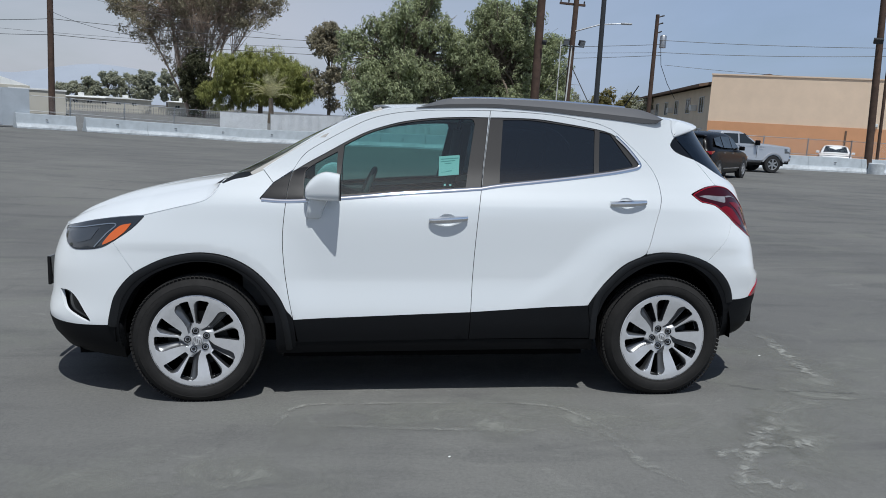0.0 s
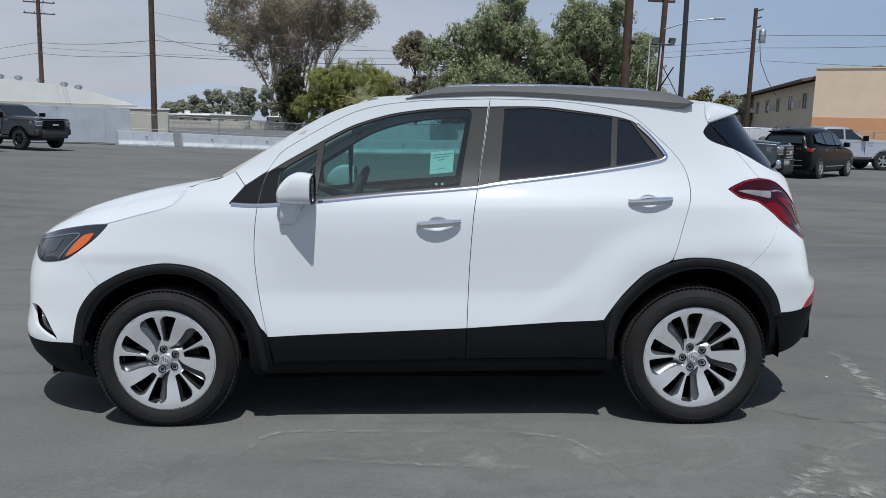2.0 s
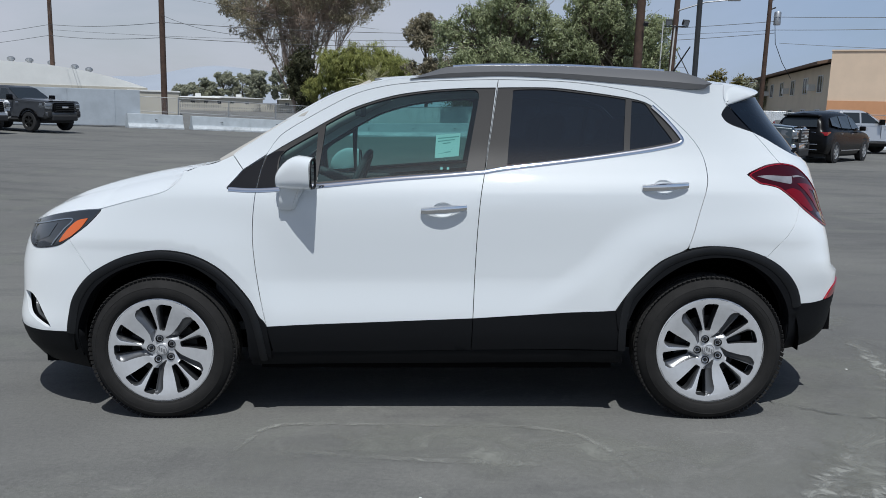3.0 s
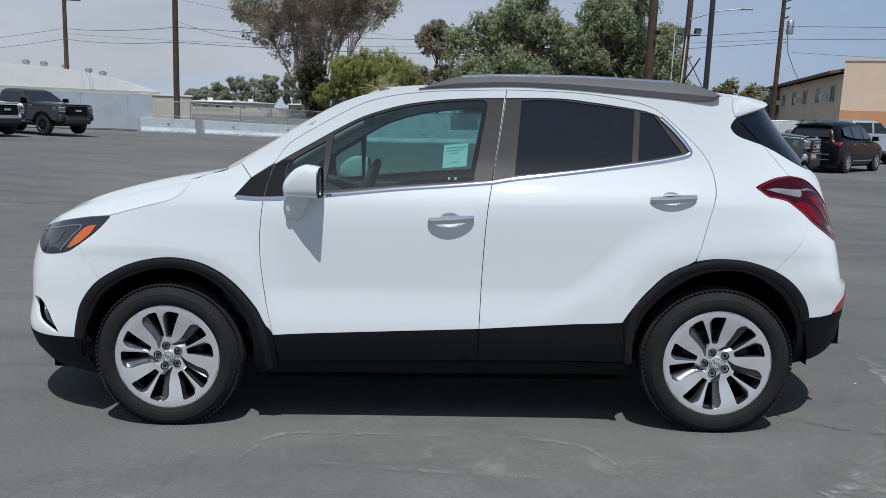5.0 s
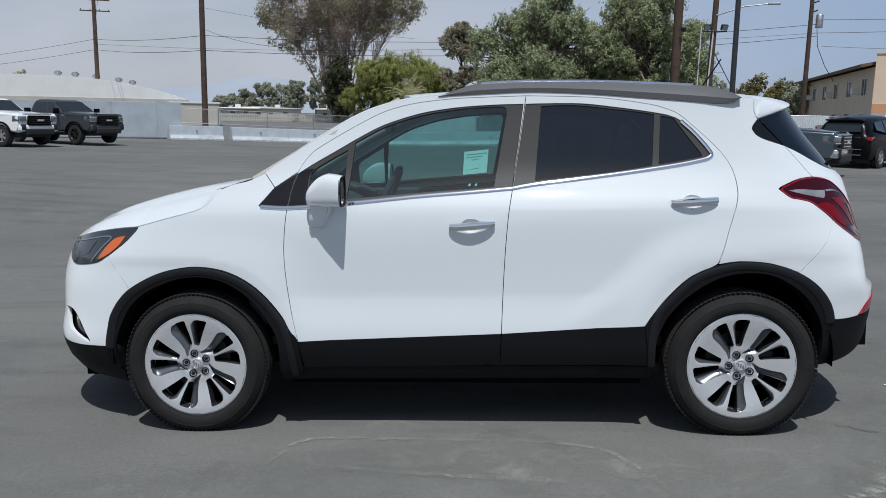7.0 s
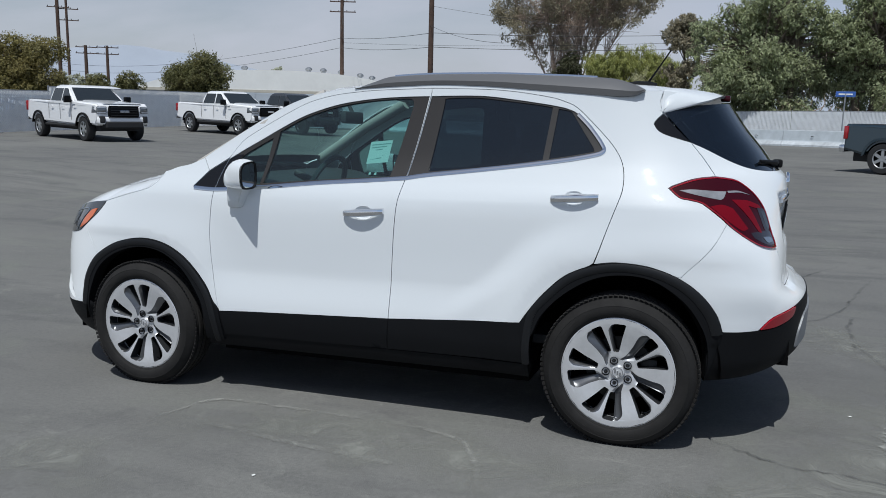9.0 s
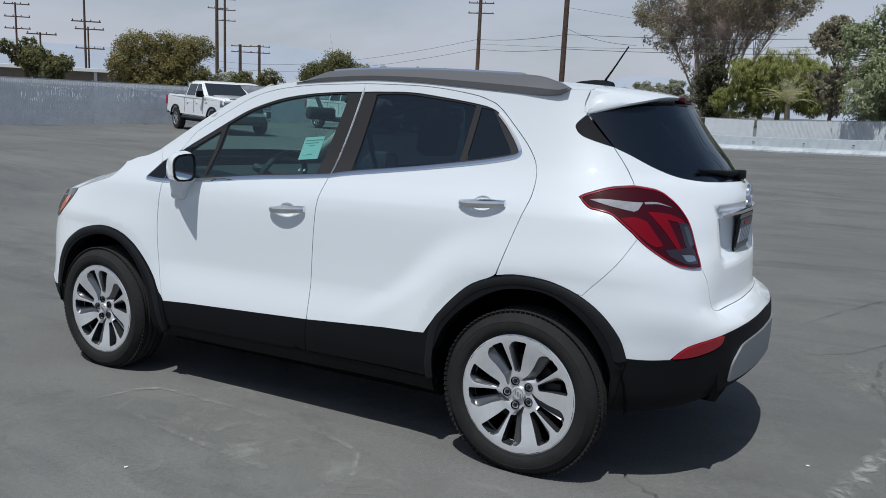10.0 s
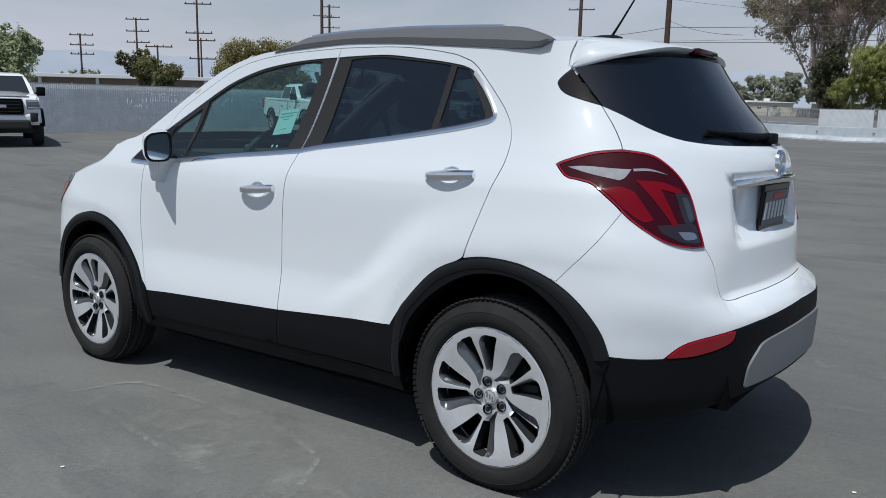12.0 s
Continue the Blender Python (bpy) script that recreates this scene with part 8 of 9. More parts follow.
lamp_piece("lamp_light_guide", path([(1.566, 1.078), (1.61, 1.085), (1.645, 1.07)], [(1.645, 1.07), (1.685, 0.985)], [(1.685, 0.985), (1.655, 0.980), (1.610, 1.022)], [(1.610, 1.022), (1.566, 1.078)]), M_REDMID, 0.0045)
lamp_piece("reversing_lens", path([(1.770, 1.052), (1.786, 1.046), (1.797, 0.988)], [(1.797, 0.988), (1.783, 0.980), (1.770, 1.052)]), M_HEADREF, 0.005, "clear reversing lamp lens")
lamp_piece("lamp_smoke", path([(1.752, 1.068), (1.792, 1.056), (1.804, 0.985)], [(1.804, 0.985), (1.770, 0.970), (1.752, 1.068)]), M_SMOKE, 0.0046)
lamp_piece("lamp_smoke", path([(1.69, 0.968), (1.78, 0.972), (1.802, 0.962)], [(1.802, 0.962), (1.807, 0.912)], [(1.807, 0.912), (1.75, 0.917), (1.70, 0.945)], [(1.70, 0.945), (1.69, 0.968)]), M_SMOKE, 0.0042)
lamp_piece("reversing_lens", path([(1.745, 0.948), (1.790, 0.944), (1.797, 0.925)], [(1.797, 0.925), (1.76, 0.924), (1.745, 0.948)]), M_CLEAR, 0.0055)

head = path(HEAD_TOP, HEAD_LOW, HEAD_REAR)
panel("headlamp", head, M_LAMPDARK, CAR, off=0.003, step=0.03, depth=0.03, label="dark headlamp with an amber marker")
lamp_piece("headlamp_marker", path([(-1.545, 0.958), (-1.592, 0.944), (-1.629, 0.897)], [(-1.629, 0.897), (-1.652, 0.842), (-1.60, 0.874)], [(-1.60, 0.874), (-1.565, 0.915), (-1.545, 0.958)]), M_AMBER, 0.006, "amber side marker")
strip("headlamp_trim", [(-1.93, 0.902), (-1.80, 0.920), (-1.622, 0.953), (-1.645, 0.900), (-1.690, 0.825)], 0.006, M_CLEAR, CAR, off=0.006, thick=0.004)
lamp_piece("headlamp_reflector", path([(-1.895, 0.885), (-1.75, 0.922), (-1.690, 0.928)], [(-1.690, 0.928), (-1.715, 0.865)], [(-1.715, 0.865), (-1.80, 0.84), (-1.895, 0.885)]), M_HEADREF, 0.005, "smoky headlamp reflector")
bm = bmesh.new()
box(bm, -2.262, -2.243, -0.16, 0.16, 0.52, 0.69, 0.004)
part("front_plate_holder", bm, M_GLOSSBLACK, CAR)


# ---- door handles ----
def door_handle(u0, z0, tilt, parent_pair):
    for s, par in zip((1, -1), parent_pair):
        c = skin(u0, z0, 0.0)
        bm = bmesh.new()
        n = 14
        rr = []
        for k in range(n + 1):
            t = k / n
            x = -0.105 + 0.21 * t
            o = 0.012 + 0.026 * math.sin(math.pi * t) ** 0.6
            h = 0.0155 + 0.003 * math.sin(math.pi * t)
            rr.append([bm.verts.new((x, s * y, z + x * tilt)) for y, z in ((-o + 0.010, -h), (-o - 0.003, -h * 0.7), (-o - 0.006, 0), (-o - 0.003, h * 0.7), (-o + 0.010, h))])
        for r0, r1 in zip(rr, rr[1:]):
            for k in range(5):
                bm.faces.new((r0[k], r0[(k + 1) % 5], r1[(k + 1) % 5], r1[k]))
        bm.faces.new(rr[0])
        bm.faces.new(rr[-1])
        part("door_handle", bm, M_CHROME, par, "chrome door handle", smooth=45, matrix=Matrix.Translation((c.x, s * c.y, c.z)))
        # hollow cup behind the grip
        bm = bmesh.new()
        ring = []
        for f, d in ((1.04, 0.0), (0.99, -0.001), (0.93, -0.004), (0.80, -0.008), (0.55, -0.010), (0.25, -0.011)):
            ring.append([bm.verts.new((q.x, s * q.y, q.z)) for q in [skin(u0 - 0.005 + 0.048 * f * math.cos(a), z0 - 0.002 + 0.031 * f * math.sin(a), d) for a in [2 * math.pi * i / 28 for i in range(28)]]])
        for r0, r1 in zip(ring, ring[1:]):
            for i in range(28):
                bm.faces.new((r0[i], r0[(i + 1) % 28], r1[(i + 1) % 28], r1[i]))
        bm.faces.new(ring[-1])
        part("handle_cup", bm, M_PAINT, par, "hollow white cup behind the handle", smooth=60)


door_handle(0.048, 1.000, 0.075, FDOOR)
door_handle(1.060, 1.098, 0.055, RDOOR)

# ---- door mirrors ----
for s in (-1, 1):
    bm = bmesh.new()
    # (x, half width, bottom, top): low in front, peaked above, cut off at the pane
    prof = [(-0.716, 0.026, 1.112, 1.160), (-0.709, 0.040, 1.106, 1.184), (-0.694, 0.050, 1.102, 1.208), (-0.675, 0.056, 1.100, 1.228), (-0.654, 0.061, 1.099, 1.244), (-0.630, 0.066, 1.098, 1.255), (-0.606, 0.069, 1.098, 1.261), (-0.582, 0.070, 1.099, 1.259), (-0.556, 0.071, 1.098, 1.255), (-0.535, 0.070, 1.099, 1.250)]
    rr = []
    for x, w, lo, hi in prof:
        ring = []
        for k in range(24):
            a = 2 * math.pi * k / 24
            cy, cz = math.cos(a), math.sin(a)
            y = w * abs(cy) ** 0.55 * (1 if cy > 0 else -1)
            z = (hi - lo) / 2 * abs(cz) ** 0.6 * (1 if cz > 0 else -1)
            if cz > 0:
                z -= (0.5 - 0.5 * cy) * cz ** 0.5 * 0.030 * ease((hi - lo) / 0.12)
            ring.append(bm.verts.new((x, s * (0.920 - 0.085 * (-0.535 - x) / 0.18 - y), (lo + hi) / 2 + z)))
        rr.append(ring)
    for r0, r1 in zip(rr, rr[1:]):
        for k in range(24):
            bm.faces.new((r0[k], r0[(k + 1) % 24], r1[(k + 1) % 24], r1[k]))
    bm.faces.new(rr[0])
    MIR = part("door_mirror", bm, M_PAINT, CAR, "white door mirror housing", smooth=50)
    def pane_ring(x, f):
        pts = []
        for k in range(24):
            a = 2 * math.pi * k / 24
            cy, cz = math.cos(a), math.sin(a)
            z = 0.0755 * f * abs(cz) ** 0.6 * (1 if cz > 0 else -1) - ((0.5 - 0.5 * cy) * cz ** 0.5 * 0.030 if cz > 0 else 0.0)
            pts.append((x, s * (0.920 - 0.070 * f * abs(cy) ** 0.55 * (1 if cy > 0 else -1)), 1.1745 + z))
        return pts

    bm = bmesh.new()
    ring = [[bm.verts.new(p) for p in pane_ring(x, f)] for x, f in ((-0.539, 1.0), (-0.529, 0.985), (-0.529, 0.88), (-0.535, 0.86))]
    for r0, r1 in zip(ring, ring[1:]):
        for k in range(24):
            bm.faces.new((r0[k], r0[(k + 1) % 24], r1[(k + 1) % 24], r1[k]))
    part("mirror_bezel", bm, M_BLACK, MIR, smooth=40)
    bm = bmesh.new()
    bm.faces.new([bm.verts.new(p) for p in pane_ring(-0.534, 0.88)])
    part("mirror_pane", bm, M_MIRROR, MIR)
    # foot on the door
    bm = bmesh.new()
    rr = []
    for z, y0, y1, x0, x1 in ((1.112, 0.79, 0.885, -0.700, -0.575), (1.095, 0.785, 0.880, -0.704, -0.592), (1.05, 0.80, 0.868, -0.712, -0.612), (1.005, 0.81, 0.857, -0.717, -0.628), (0.999, 0.815, 0.846, -0.712, -0.636)):
        rr.append([bm.verts.new((x, s * y, z)) for x, y in ((x0, y0), (x0 + 0.012, y1), (x1 - 0.012, y1), (x1, y0))])
    for r0, r1 in zip(rr, rr[1:]):
        for k in range(4):
            bm.faces.new((r0[k], r0[(k + 1) % 4], r1[(k + 1) % 4], r1[k]))
    bm.faces.new(rr[0])
    bm.faces.new(rr[-1])
    bmesh.ops.bevel(bm, geom=bm.edges[:], offset=0.006, segments=2, affect="EDGES")
    part("mirror_foot", bm, M_PAINT, MIR, smooth=50)


# ---- wheels ----
M_NUT = material("dark_nut", (0.05, 0.05, 0.052), 0.3, 0.8)
M_BEVEL = material("painted_groove", (0.165, 0.168, 0.176), 0.3, 0.7)
M_TREAD = material("dusty_tread_rubber", (0.034, 0.032, 0.030), 0.8, spec=0.2)
M_CAPLINE = material("cap_relief", (0.30, 0.305, 0.32), 0.3, 0.6)


def face_off(r):
    """How far the wheel's face is dished, towards the hub."""
    return 0.022 * ease((0.235 - r) / 0.16) + 0.005 * ease((0.075 - r) / 0.03)


# one fifth of the wheel, in degrees clockwise against the radius: a plain opening A, a broad spoke
# with a hollow groove along it, an opening B, and a narrow spoke
A_LEFT = smooth_table([(0.05, -3.0), (0.088, -5.0), (0.19, -4.4), (0.205, -2.0), (0.219, 1.5)])
A_FLOOR = smooth_table([(0.05, -1.0), (0.088, -1.6), (0.19, -0.2), (0.207, 1.2), (0.219, 3.0)])
A_RIGHT = smooth_table([(0.05, 4.0), (0.088, 10.5), (0.15, 14.6), (0.219, 17.6)])
S_EDGE = smooth_table([(0.045, 11.0), (0.06, 19.0), (0.075, 28.0), (0.092, 33.5), (0.143, 36.2), (0.181, 36.0), (0.200, 38.0), (0.211, 41.5), (0.22, 44.0)])
S_FLOOR = smooth_table([(0.045, 15.0), (0.06, 28.0), (0.075, 42.0), (0.094, 49.5), (0.16, 48.2), (0.219, 47.5)])
B_RIGHT = smooth_table([(0.045, 30.0), (0.07, 52.0), (0.094, 62.5), (0.219, 60.8)])
A0, A1, B0, B1 = 0.0905, 0.2190, 0.0970, 0.2190


def open_width(r, lo, hi):
    """How wide an opening is at this radius, with rounded ends."""
    k = min(max(min((r - lo) / 0.008, (hi - r) / 0.007), 0.0), 1.0)
    return 0.62 + 0.38 * math.sqrt(1 - (1 - k) ** 2)


def spoke_face():
    """The rim's face with its ten openings, grooves and pocket walls; faces of the grooves and walls take the second material."""
    radii = [0.031, 0.040, 0.048, 0.056, 0.064, 0.072, 0.080, 0.086, A0 - 0.0004, A0 + 0.0004, 0.0935, B0 - 0.0004, B0 + 0.0004, 0.0995, 0.103, 0.108]
    radii += [0.116 + 0.0085 * k for k in range(10)] + [0.199, 0.204, 0.208, 0.211, 0.214, 0.216, 0.2178, A1 - 0.0003, A1 + 0.0004, 0.224, 0.232, 0.2395, 0.2425]
    bm = bmesh.new()
    rows, flags = [], []
    for r in radii:
        in_a, in_b = A0 < r < A1, B0 < r < B1
        wa, wb = open_width(r, A0, A1), open_width(r, B0, B1)
        groove = ease((r - 0.052) / 0.03) * ease((0.2165 - r) / 0.012)
        cols = []
        al, af, ar = A_LEFT(r), A_FLOOR(r), A_RIGHT(r)
        mid = (af + ar) / 2
        al, af, ar = mid + (al - mid) * wa, mid + (af - mid) * wa, mid + (ar - mid) * wa
        deep_a = 0.050 if in_a else 0.0
        w = 0.5
        cols += [(al, 0.0), ((al + af) / 2, 0.003 if in_a else 0.0), (af, 0.013 if in_a else 0.0), (af + w, deep_a), (ar - w * 0.6, deep_a), (ar, 0.0)]
        se, sf, br = S_EDGE(r), S_FLOOR(r), B_RIGHT(r)
        midb = (sf + br) / 2
        sf, br = midb + (sf - midb) * wb, midb + (br - midb) * wb
        sf = max(sf, se + 1.0)
        deep_b = 0.054 if in_b else 0.022 * groove
        cols += [(ar + (se - ar) * 0.5, -0.0008), (se, 0.0), (se + (sf - se) * 0.16, 0.007 * groove), (se + (sf - se) * 0.5, 0.0165 * groove), (se + (sf - se) * 0.82, 0.0205 * groove), (sf, 0.0135 * groove)]
        br = max(br, sf + 2.0)
        cols += [(sf + w, deep_b if in_b else 0.017 * groove * 0.6), (br - w * 0.6, deep_b if in_b else 0.0), (br, 0.0), ((br + 72 + A_LEFT(r)) / 2, -0.0008)]
        ring = []
        for k in range(5):
            for a, d in cols:
                t = radians(a + 72 * k)
                ring.append(bm.verts.new((r * math.sin(t), -0.862 + face_off(r) + d, r * math.cos(t))))
        rows.append(ring)
        flags.append((in_a, in_b))
    n = len(rows[0])
    per = n // 5
    for i, (r0, r1) in enumerate(zip(rows, rows[1:])):
        for j in range(n):
            c = j % per
            if (c == 3 and flags[i][0] and flags[i + 1][0]) or (c == 12 and flags[i][1] and flags[i + 1][1]):
                continue
            f = bm.faces.new((r0[j], r1[j], r1[(j + 1) % n], r0[(j + 1) % n]))
            wall = c in (2, 3, 4) and (flags[i][0] or flags[i + 1][0]) or c in (11, 12, 13) and (flags[i][1] or flags[i + 1][1])
            hollow = 7 <= c <= 11 and 0.056 <= radii[i] < 0.215 or c in (0, 1) and flags[i][0] and flags[i + 1][0]
            f.material_index = 2 if wall else 1 if hollow else 0
    return bm


def build_wheel(x, s, turn):
    # tyre, a little flat where it stands
    bm = bmesh.new()
    prof = [(0.243, 0.850), (0.247, 0.859), (0.251, 0.8635), (0.2535, 0.8655), (0.2555, 0.8655), (0.257, 0.868), (0.265, 0.8725), (0.283, 0.8765), (0.2995, 0.8735), (0.301, 0.8745), (0.303, 0.8725), (0.317, 0.862), (0.329, 0.847), (0.337, 0.833)]
    tread = [(0.3405, 0.825), (0.334, 0.823), (0.334, 0.817), (0.3445, 0.814), (0.345, 0.790), (0.336, 0.788), (0.336, 0.781), (0.345, 0.779), (0.345, 0.757), (0.336, 0.755), (0.336, 0.748), (0.345, 0.746), (0.3445, 0.724), (0.334, 0.721), (0.334, 0.715), (0.343, 0.712)]
    prof = prof + tread + [(0.341, 0.70), (0.334, 0.685), (0.305, 0.664), (0.25, 0.68), (0.243, 0.69)]
    lathe(bm, [(r, -y) for r, y in prof], 96, "Y")

    def settle(b):
        low = -(0.345 - RISE)
        for v in b.verts:
            if v.co.z < low + 0.012:
                k = ease((low + 0.012 - v.co.z) / 0.03)
                v.co.y -= 0.006 * k * (1 if v.co.y < -0.77 else -1)
                v.co.z = max(v.co.z, low)
        return b
    tyre = part("wheel", settle(bm), M_RUBBER, CAR, "alloy wheel with a black tyre", smooth=40, matrix=pose(x, 0, 0.345) @ Matrix.Diagonal((1, -s, 1, 1)))
    # tread lugs on the shoulder
    bm = bmesh.new()
    for k in range(96):
        a = 2 * math.pi * k / 96
        m = Matrix.Rotation(a, 4, "Y") @ Matrix.Translation((0, -0.834, 0.3365)) @ Matrix.Rotation(radians(-42), 4, "X") @ Matrix.Rotation(0.25, 4, "Z")
        box(bm, -0.0082, 0.0082, -0.016, 0.012, -0.007, -0.0010, m=m)
    part("shoulder_tread", settle(bm), M_RUBBER, tyre)
    bm = bmesh.new()
    for k in range(96):
        m = Matrix.Rotation(2 * math.pi * k / 96, 4, "Y") @ Matrix.Translation((0, -0.802, 0.3445)) @ Matrix.Rotation(0.2, 4, "Z")
        box(bm, -0.0088, 0.0088, -0.0115, 0.0115, -0.003, 0.0010, m=m)
        box(bm, -0.0088, 0.0088, 0.0240, 0.0430, -0.003, 0.0010, m=m)
    part("outer_tread", settle(bm), M_TREAD, tyre)
    # raised plain bars in place of the lettering on the sidewall
    for start, span in ((40, 36), (205, 36), (300, 20)):
        bm = bmesh.new()
        n = 16
        rr = []
        for k in range(n + 1):
            a = radians(start + span * k / n)
            rr.append([bm.verts.new((r * math.sin(a), y, r * math.cos(a))) for r, y in ((0.2825, -0.8755), (0.2835, -0.8772), (0.2965, -0.8752), (0.2975, -0.8735))])
        for r0, r1 in zip(rr, rr[1:]):
            for k in range(3):
                bm.faces.new((r0[k], r0[k + 1], r1[k + 1], r1[k]))
        part("sidewall_bar", bm, M_RUBBER, tyre)
    turned = Matrix.Rotation(radians(turn), 4, "Y")
    part("rim_face", spoke_face(), [M_ALLOY, M_BEVEL, M_POCKET], tyre, "machined ten-spoke alloy rim with dark pockets", smooth=28, matrix=turned)
    bm = bmesh.new()
    lathe(bm, [(0.2425, -0.862), (0.247, -0.860), (0.247, -0.852), (0.240, -0.845)], 72)
    part("rim_lip", bm, M_ALLOY, tyre, smooth=40)
    bm = bmesh.new()
    lathe(bm, [(0.2385, -0.856), (0.229, -0.846), (0.223, -0.828), (0.219, -0.800)], 60)
    part("rim_well", bm, M_ALLOY, tyre, "bright inner edge of the rim", smooth=40)
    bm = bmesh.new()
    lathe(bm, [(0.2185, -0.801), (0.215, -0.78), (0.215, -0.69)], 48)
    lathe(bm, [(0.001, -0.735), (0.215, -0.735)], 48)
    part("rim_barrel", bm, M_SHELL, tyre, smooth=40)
    bm = bmesh.new()
    lathe(bm, [(0.06, -0.782), (0.148, -0.782), (0.150, -0.776), (0.150, -0.760)], 48)
    part("brake_disc", bm, M_BRAKE, tyre, "grey brake disc", smooth=30)
    bm = bmesh.new()
    side = 1 if x > 0 else -1
    box(bm, min(side * 0.085, side * 0.165), max(side * 0.085, side * 0.165), -0.800, -0.75, -0.06, 0.06, 0.012)
    part("brake_caliper", bm, M_BRAKE, tyre, smooth=40)
    bm = bmesh.new()
    lathe(bm, [(0.001, -0.849), (0.020, -0.849), (0.027, -0.8475), (0.0305, -0.842), (0.0315, -0.82)], 36)
    cap = part("centre_cap", bm, M_ALLOY, tyre, "round silver centre cap", smooth=35)
    bm = bmesh.new()
    lathe(bm, [(0.0205, -0.8486), (0.0215, -0.8502), (0.0228, -0.8502), (0.0236, -0.8484)], 32)
    for k in (-1, 0, 1):
        box(bm, 0.011 * k - 0.0035, 0.011 * k + 0.0035, -0.8505, -0.8485, -0.010 - 0.006 * k, 0.010 - 0.006 * k, 0.001, 1)
    part("cap_relief", bm, M_CAPLINE, cap, smooth=30)
    for k in range(5):
        a = radians(72 * k + turn - 11.5)
        at = Matrix.Translation((0.0525 * math.sin(a), 0.0, 0.0525 * math.cos(a)))
        bm = bmesh.new()
        lathe(bm, [(0.0185, -0.8370), (0.0180, -0.8440), (0.0160, -0.8450), (0.0140, -0.8400), (0.0130, -0.826), (0.001, -0.826)], 20)
        part("bolt_pocket", bm, M_GLOSSBLACK, tyre, matrix=at, smooth=30)
        bm = bmesh.new()
        lathe(bm, [(0.0088, -0.826), (0.0088, -0.842), (0.007, -0.846), (0.001, -0.847)], 6)
        part("wheel_nut", bm, M_NUT, tyre, matrix=at)
    # valve stem
    bm = bmesh.new()
    va = radians(155 + turn)
    tube(bm, [(0.215 * math.sin(va), -0.835, 0.215 * math.cos(va)), (0.200 * math.sin(va), -0.852, 0.200 * math.cos(va))], 0.004, 8)
    part("valve", bm, M_BLACK, tyre, smooth=40)
    return tyre


for x in (-1.2775, 1.2775):
    for s in (-1, 1):
        build_wheel(x, s, 0.0 if x < 0 else -9.0)

# ---- cabin ----
def seat(x, y, w, back=1.0):
    bm = bmesh.new()
    box(bm, x - 0.26, x + 0.26, y - w / 2, y + w / 2, 0.52, 0.68, 0.05, 3)
    s = part("seat", bm, M_SEAT, CAR, "dark leather seat", smooth=40)
    bm = bmesh.new()
    box(bm, -0.07, 0.07, -w / 2, w / 2, 0.0, 0.62, 0.05, 3)
    part("backrest", bm, M_SEAT, s, smooth=40, matrix=pose(x + 0.28, y, 0.62, 0, 14, 0))
    bm = bmesh.new()
    box(bm, -0.05, 0.05, -min(w, 0.28) / 2, min(w, 0.28) / 2, 0.0, 0.17, 0.04, 3)
    part("headrest", bm, M_SEAT, s, smooth=40, matrix=pose(x + 0.45, y, 1.27, 0, 10, 0))


for y in (-0.36, 0.36):
    seat(0.12, y, 0.50)
    seat(0.60, y * 0.6, 0.42)
bm = bmesh.new()
prism(bm, [(-1.05, 0.5), (-1.1, 1.10), (-0.98, 1.15), (-0.72, 1.13), (-0.58, 1.07), (-0.55, 0.95), (-0.62, 0.8), (-0.70, 0.5)], -0.70, 0.70)
bmesh.ops.bevel(bm, geom=bm.edges[:], offset=0.02, segments=2, affect="EDGES")
part("dashboard", bm, M_DASH, CAR, "black dashboard", smooth=40)
bm = bmesh.new()
n = 32
ringv = []
for k in range(n):
    a = 2 * math.pi * k / n
    c = Vector((0, 0.185 * math.cos(a), 0.185 * math.sin(a)))
    o = c.normalized()
    ringv.append([bm.verts.new(c + 0.016 * (math.cos(b) * o + math.sin(b) * Vector((1, 0, 0)))) for b in [2 * math.pi * j / 8 for j in range(8)]])
for k in range(n):
    for j in range(8):
        bm.faces.new((ringv[k][j], ringv[(k + 1) % n][j], ringv[(k + 1) % n][(j + 1) % 8], ringv[k][(j + 1) % 8]))
box(bm, -0.02, 0.03, -0.06, 0.06, -0.05, 0.04, 0.01)
box(bm, -0.01, 0.012, -0.18, 0.18, -0.02, 0.015)
box(bm, -0.01, 0.012, -0.02, 0.02, -0.18, 0.0)
tube(bm, [(-0.01, 0, 0), (-0.20, 0, 0)], 0.022, 10)
part("steering_wheel", bm, M_DASH, CAR, "black steering wheel", smooth=40, matrix=pose(-0.41, -0.36, 1.08, 0, 24, 0))
bm = bmesh.new()
box(bm, -0.02, 0.02, -0.12, 0.12, -0.035, 0.035, 0.015)
tube(bm, [(0, 0, 0.03), (-0.03, 0, 0.09)], 0.012, 8)
part("rear_view_mirror", bm, M_DASH, CAR, smooth=40, matrix=pose(-0.42, 0, 1.47))
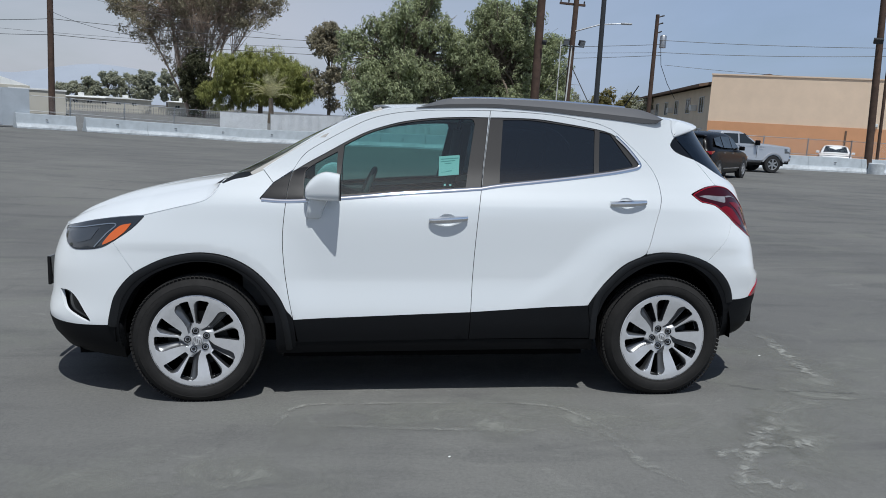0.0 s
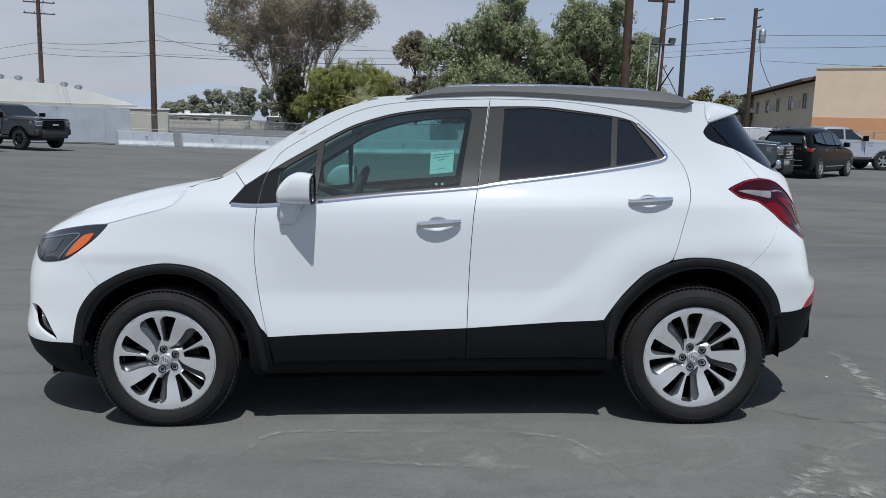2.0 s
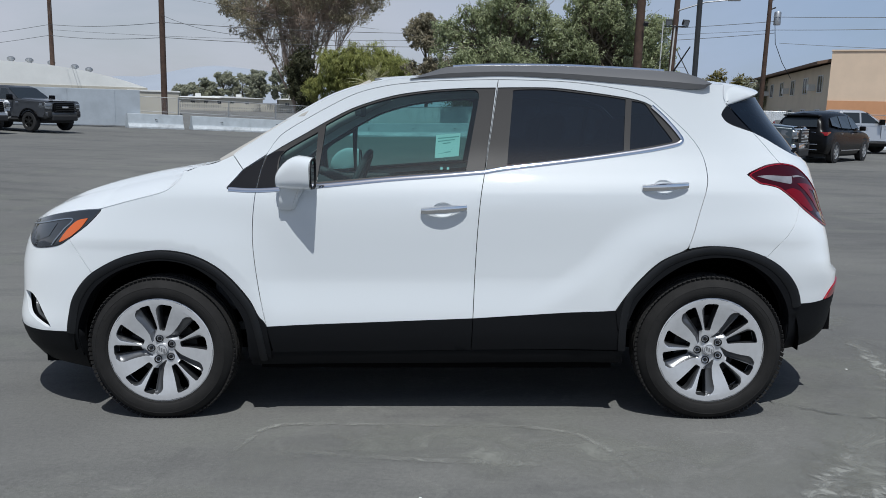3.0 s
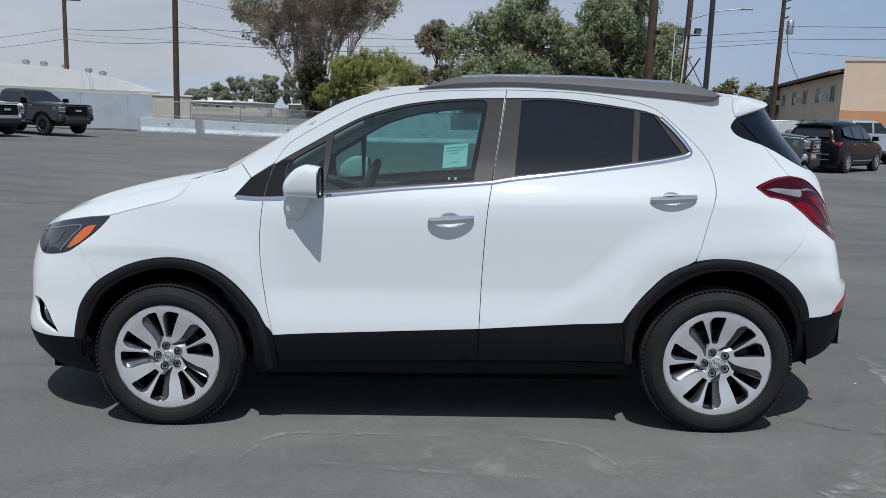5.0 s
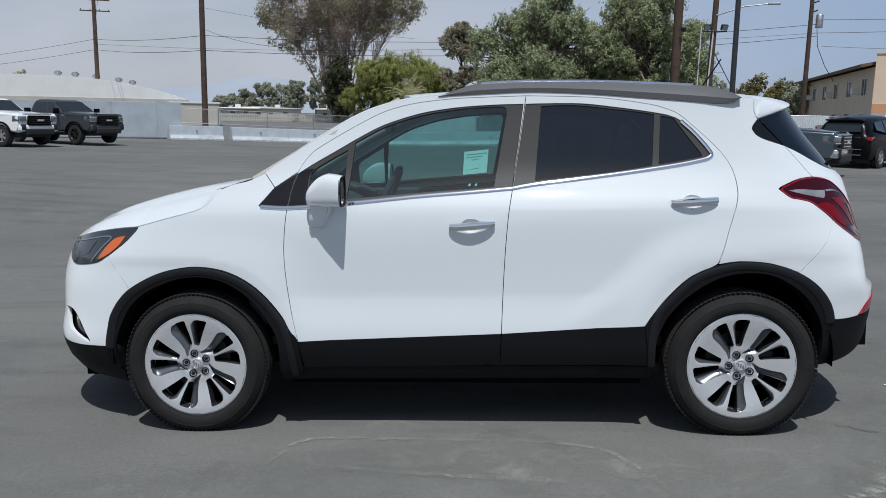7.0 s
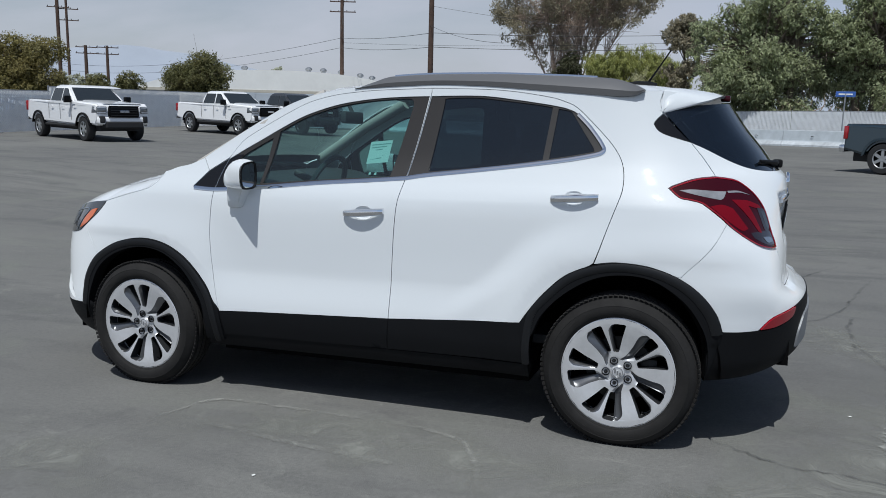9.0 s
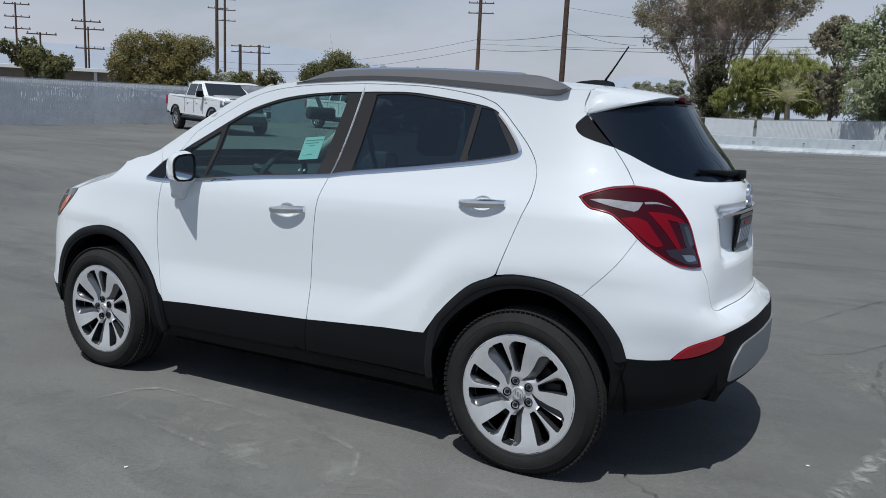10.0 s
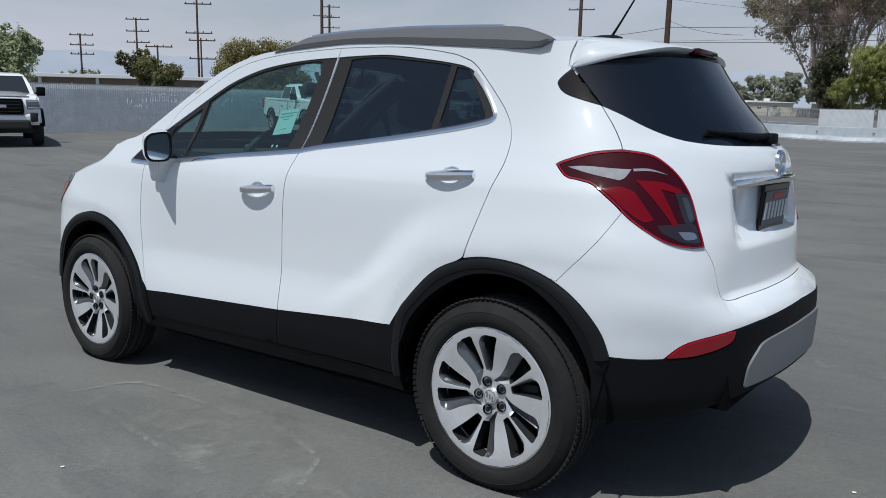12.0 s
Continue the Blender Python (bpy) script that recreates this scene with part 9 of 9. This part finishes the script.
for s in (-1, 1):
    bm = bmesh.new()
    box(bm, -0.75, 0.80, s * 0.69 - 0.02, s * 0.69 + 0.02, 0.4, 1.09, 0.015)
    part("door_card", bm, M_DASH, CAR, "dark inner door panel")
    bm = bmesh.new()
    tube(bm, [(-1.0, s * 0.66, 1.20), (-0.62, s * 0.60, 1.42), (-0.30, s * 0.53, 1.57)], [0.035, 0.035, 0.035], 10)
    part("pillar_trim", bm, M_LINER, CAR, "light grey inner pillar trim", smooth=40)
    bm = bmesh.new()
    tube(bm, [(0.235, s * 0.67, 1.08), (0.275, s * 0.55, 1.50)], [0.045, 0.03], 10)
    part("pillar_trim", bm, M_DASH, CAR, smooth=40)
bm = bmesh.new()
box(bm, -1.0, 1.7, -0.68, 0.68, 0.40, 0.44)
part("cabin_floor", bm, M_DASH, CAR)
# paper sheet on the driver's window
bm = bmesh.new()
c0, c1, c2, c3 = skin(0.010, 1.335, -0.014), skin(0.125, 1.345, -0.014), skin(0.116, 1.238, -0.014), skin(0.003, 1.228, -0.014)
f = bm.faces.new([bm.verts.new(c) for c in (c0, c3, c2, c1)])
r = bmesh.ops.extrude_face_region(bm, geom=[f])
bmesh.ops.translate(bm, vec=(0, 0.002, 0), verts=[g for g in r["geom"] if isinstance(g, bmesh.types.BMVert)])
SHEET = part("window_sheet", bm, M_PAPER, CAR, "printed white sheet behind the driver's window")
for k in range(6):
    z = 1.322 - 0.014 * k
    bm = bmesh.new()
    vs = [skin(0.018, z, -0.0125), skin(0.018, z - 0.005, -0.0125), skin(0.118 - 0.02 * (k % 3), z + 0.004, -0.0125), skin(0.118 - 0.02 * (k % 3), z + 0.009, -0.0125)]
    bm.faces.new([bm.verts.new(v) for v in vs])
    part("print_bar", bm, M_INK, SHEET)
# two small white stickers low on the driver's window
for u in (0.030, 0.060):
    bm = bmesh.new()
    bm.faces.new([bm.verts.new(skin(u + a, 1.176 + b, -0.0125)) for a, b in ((0, 0), (0.011, 0.001), (0.011, 0.012), (0, 0.011))])
    part("window_sticker", bm, M_PAPER, SHEET, "small white sticker")
# rear wiper
bm = bmesh.new()
p0, p1, p2 = skin(REAR_MID + 0.02, 1.245, 0.02), skin(2.12, 1.250, 0.022), skin(1.93, 1.262, 0.018)
tube(bm, [p0, p1, p2], [0.012, 0.010, 0.006], 8)
tube(bm, [skin(2.20, 1.238, 0.012), skin(1.92, 1.252, 0.010)], [0.006, 0.006], 6)
box(bm, p0.x - 0.02, p0.x + 0.025, p0.y - 0.035, p0.y + 0.035, p0.z - 0.025, p0.z + 0.015, 0.008)
part("rear_wiper", bm, M_BLACK, TAILGATE, "black rear wiper", smooth=40)
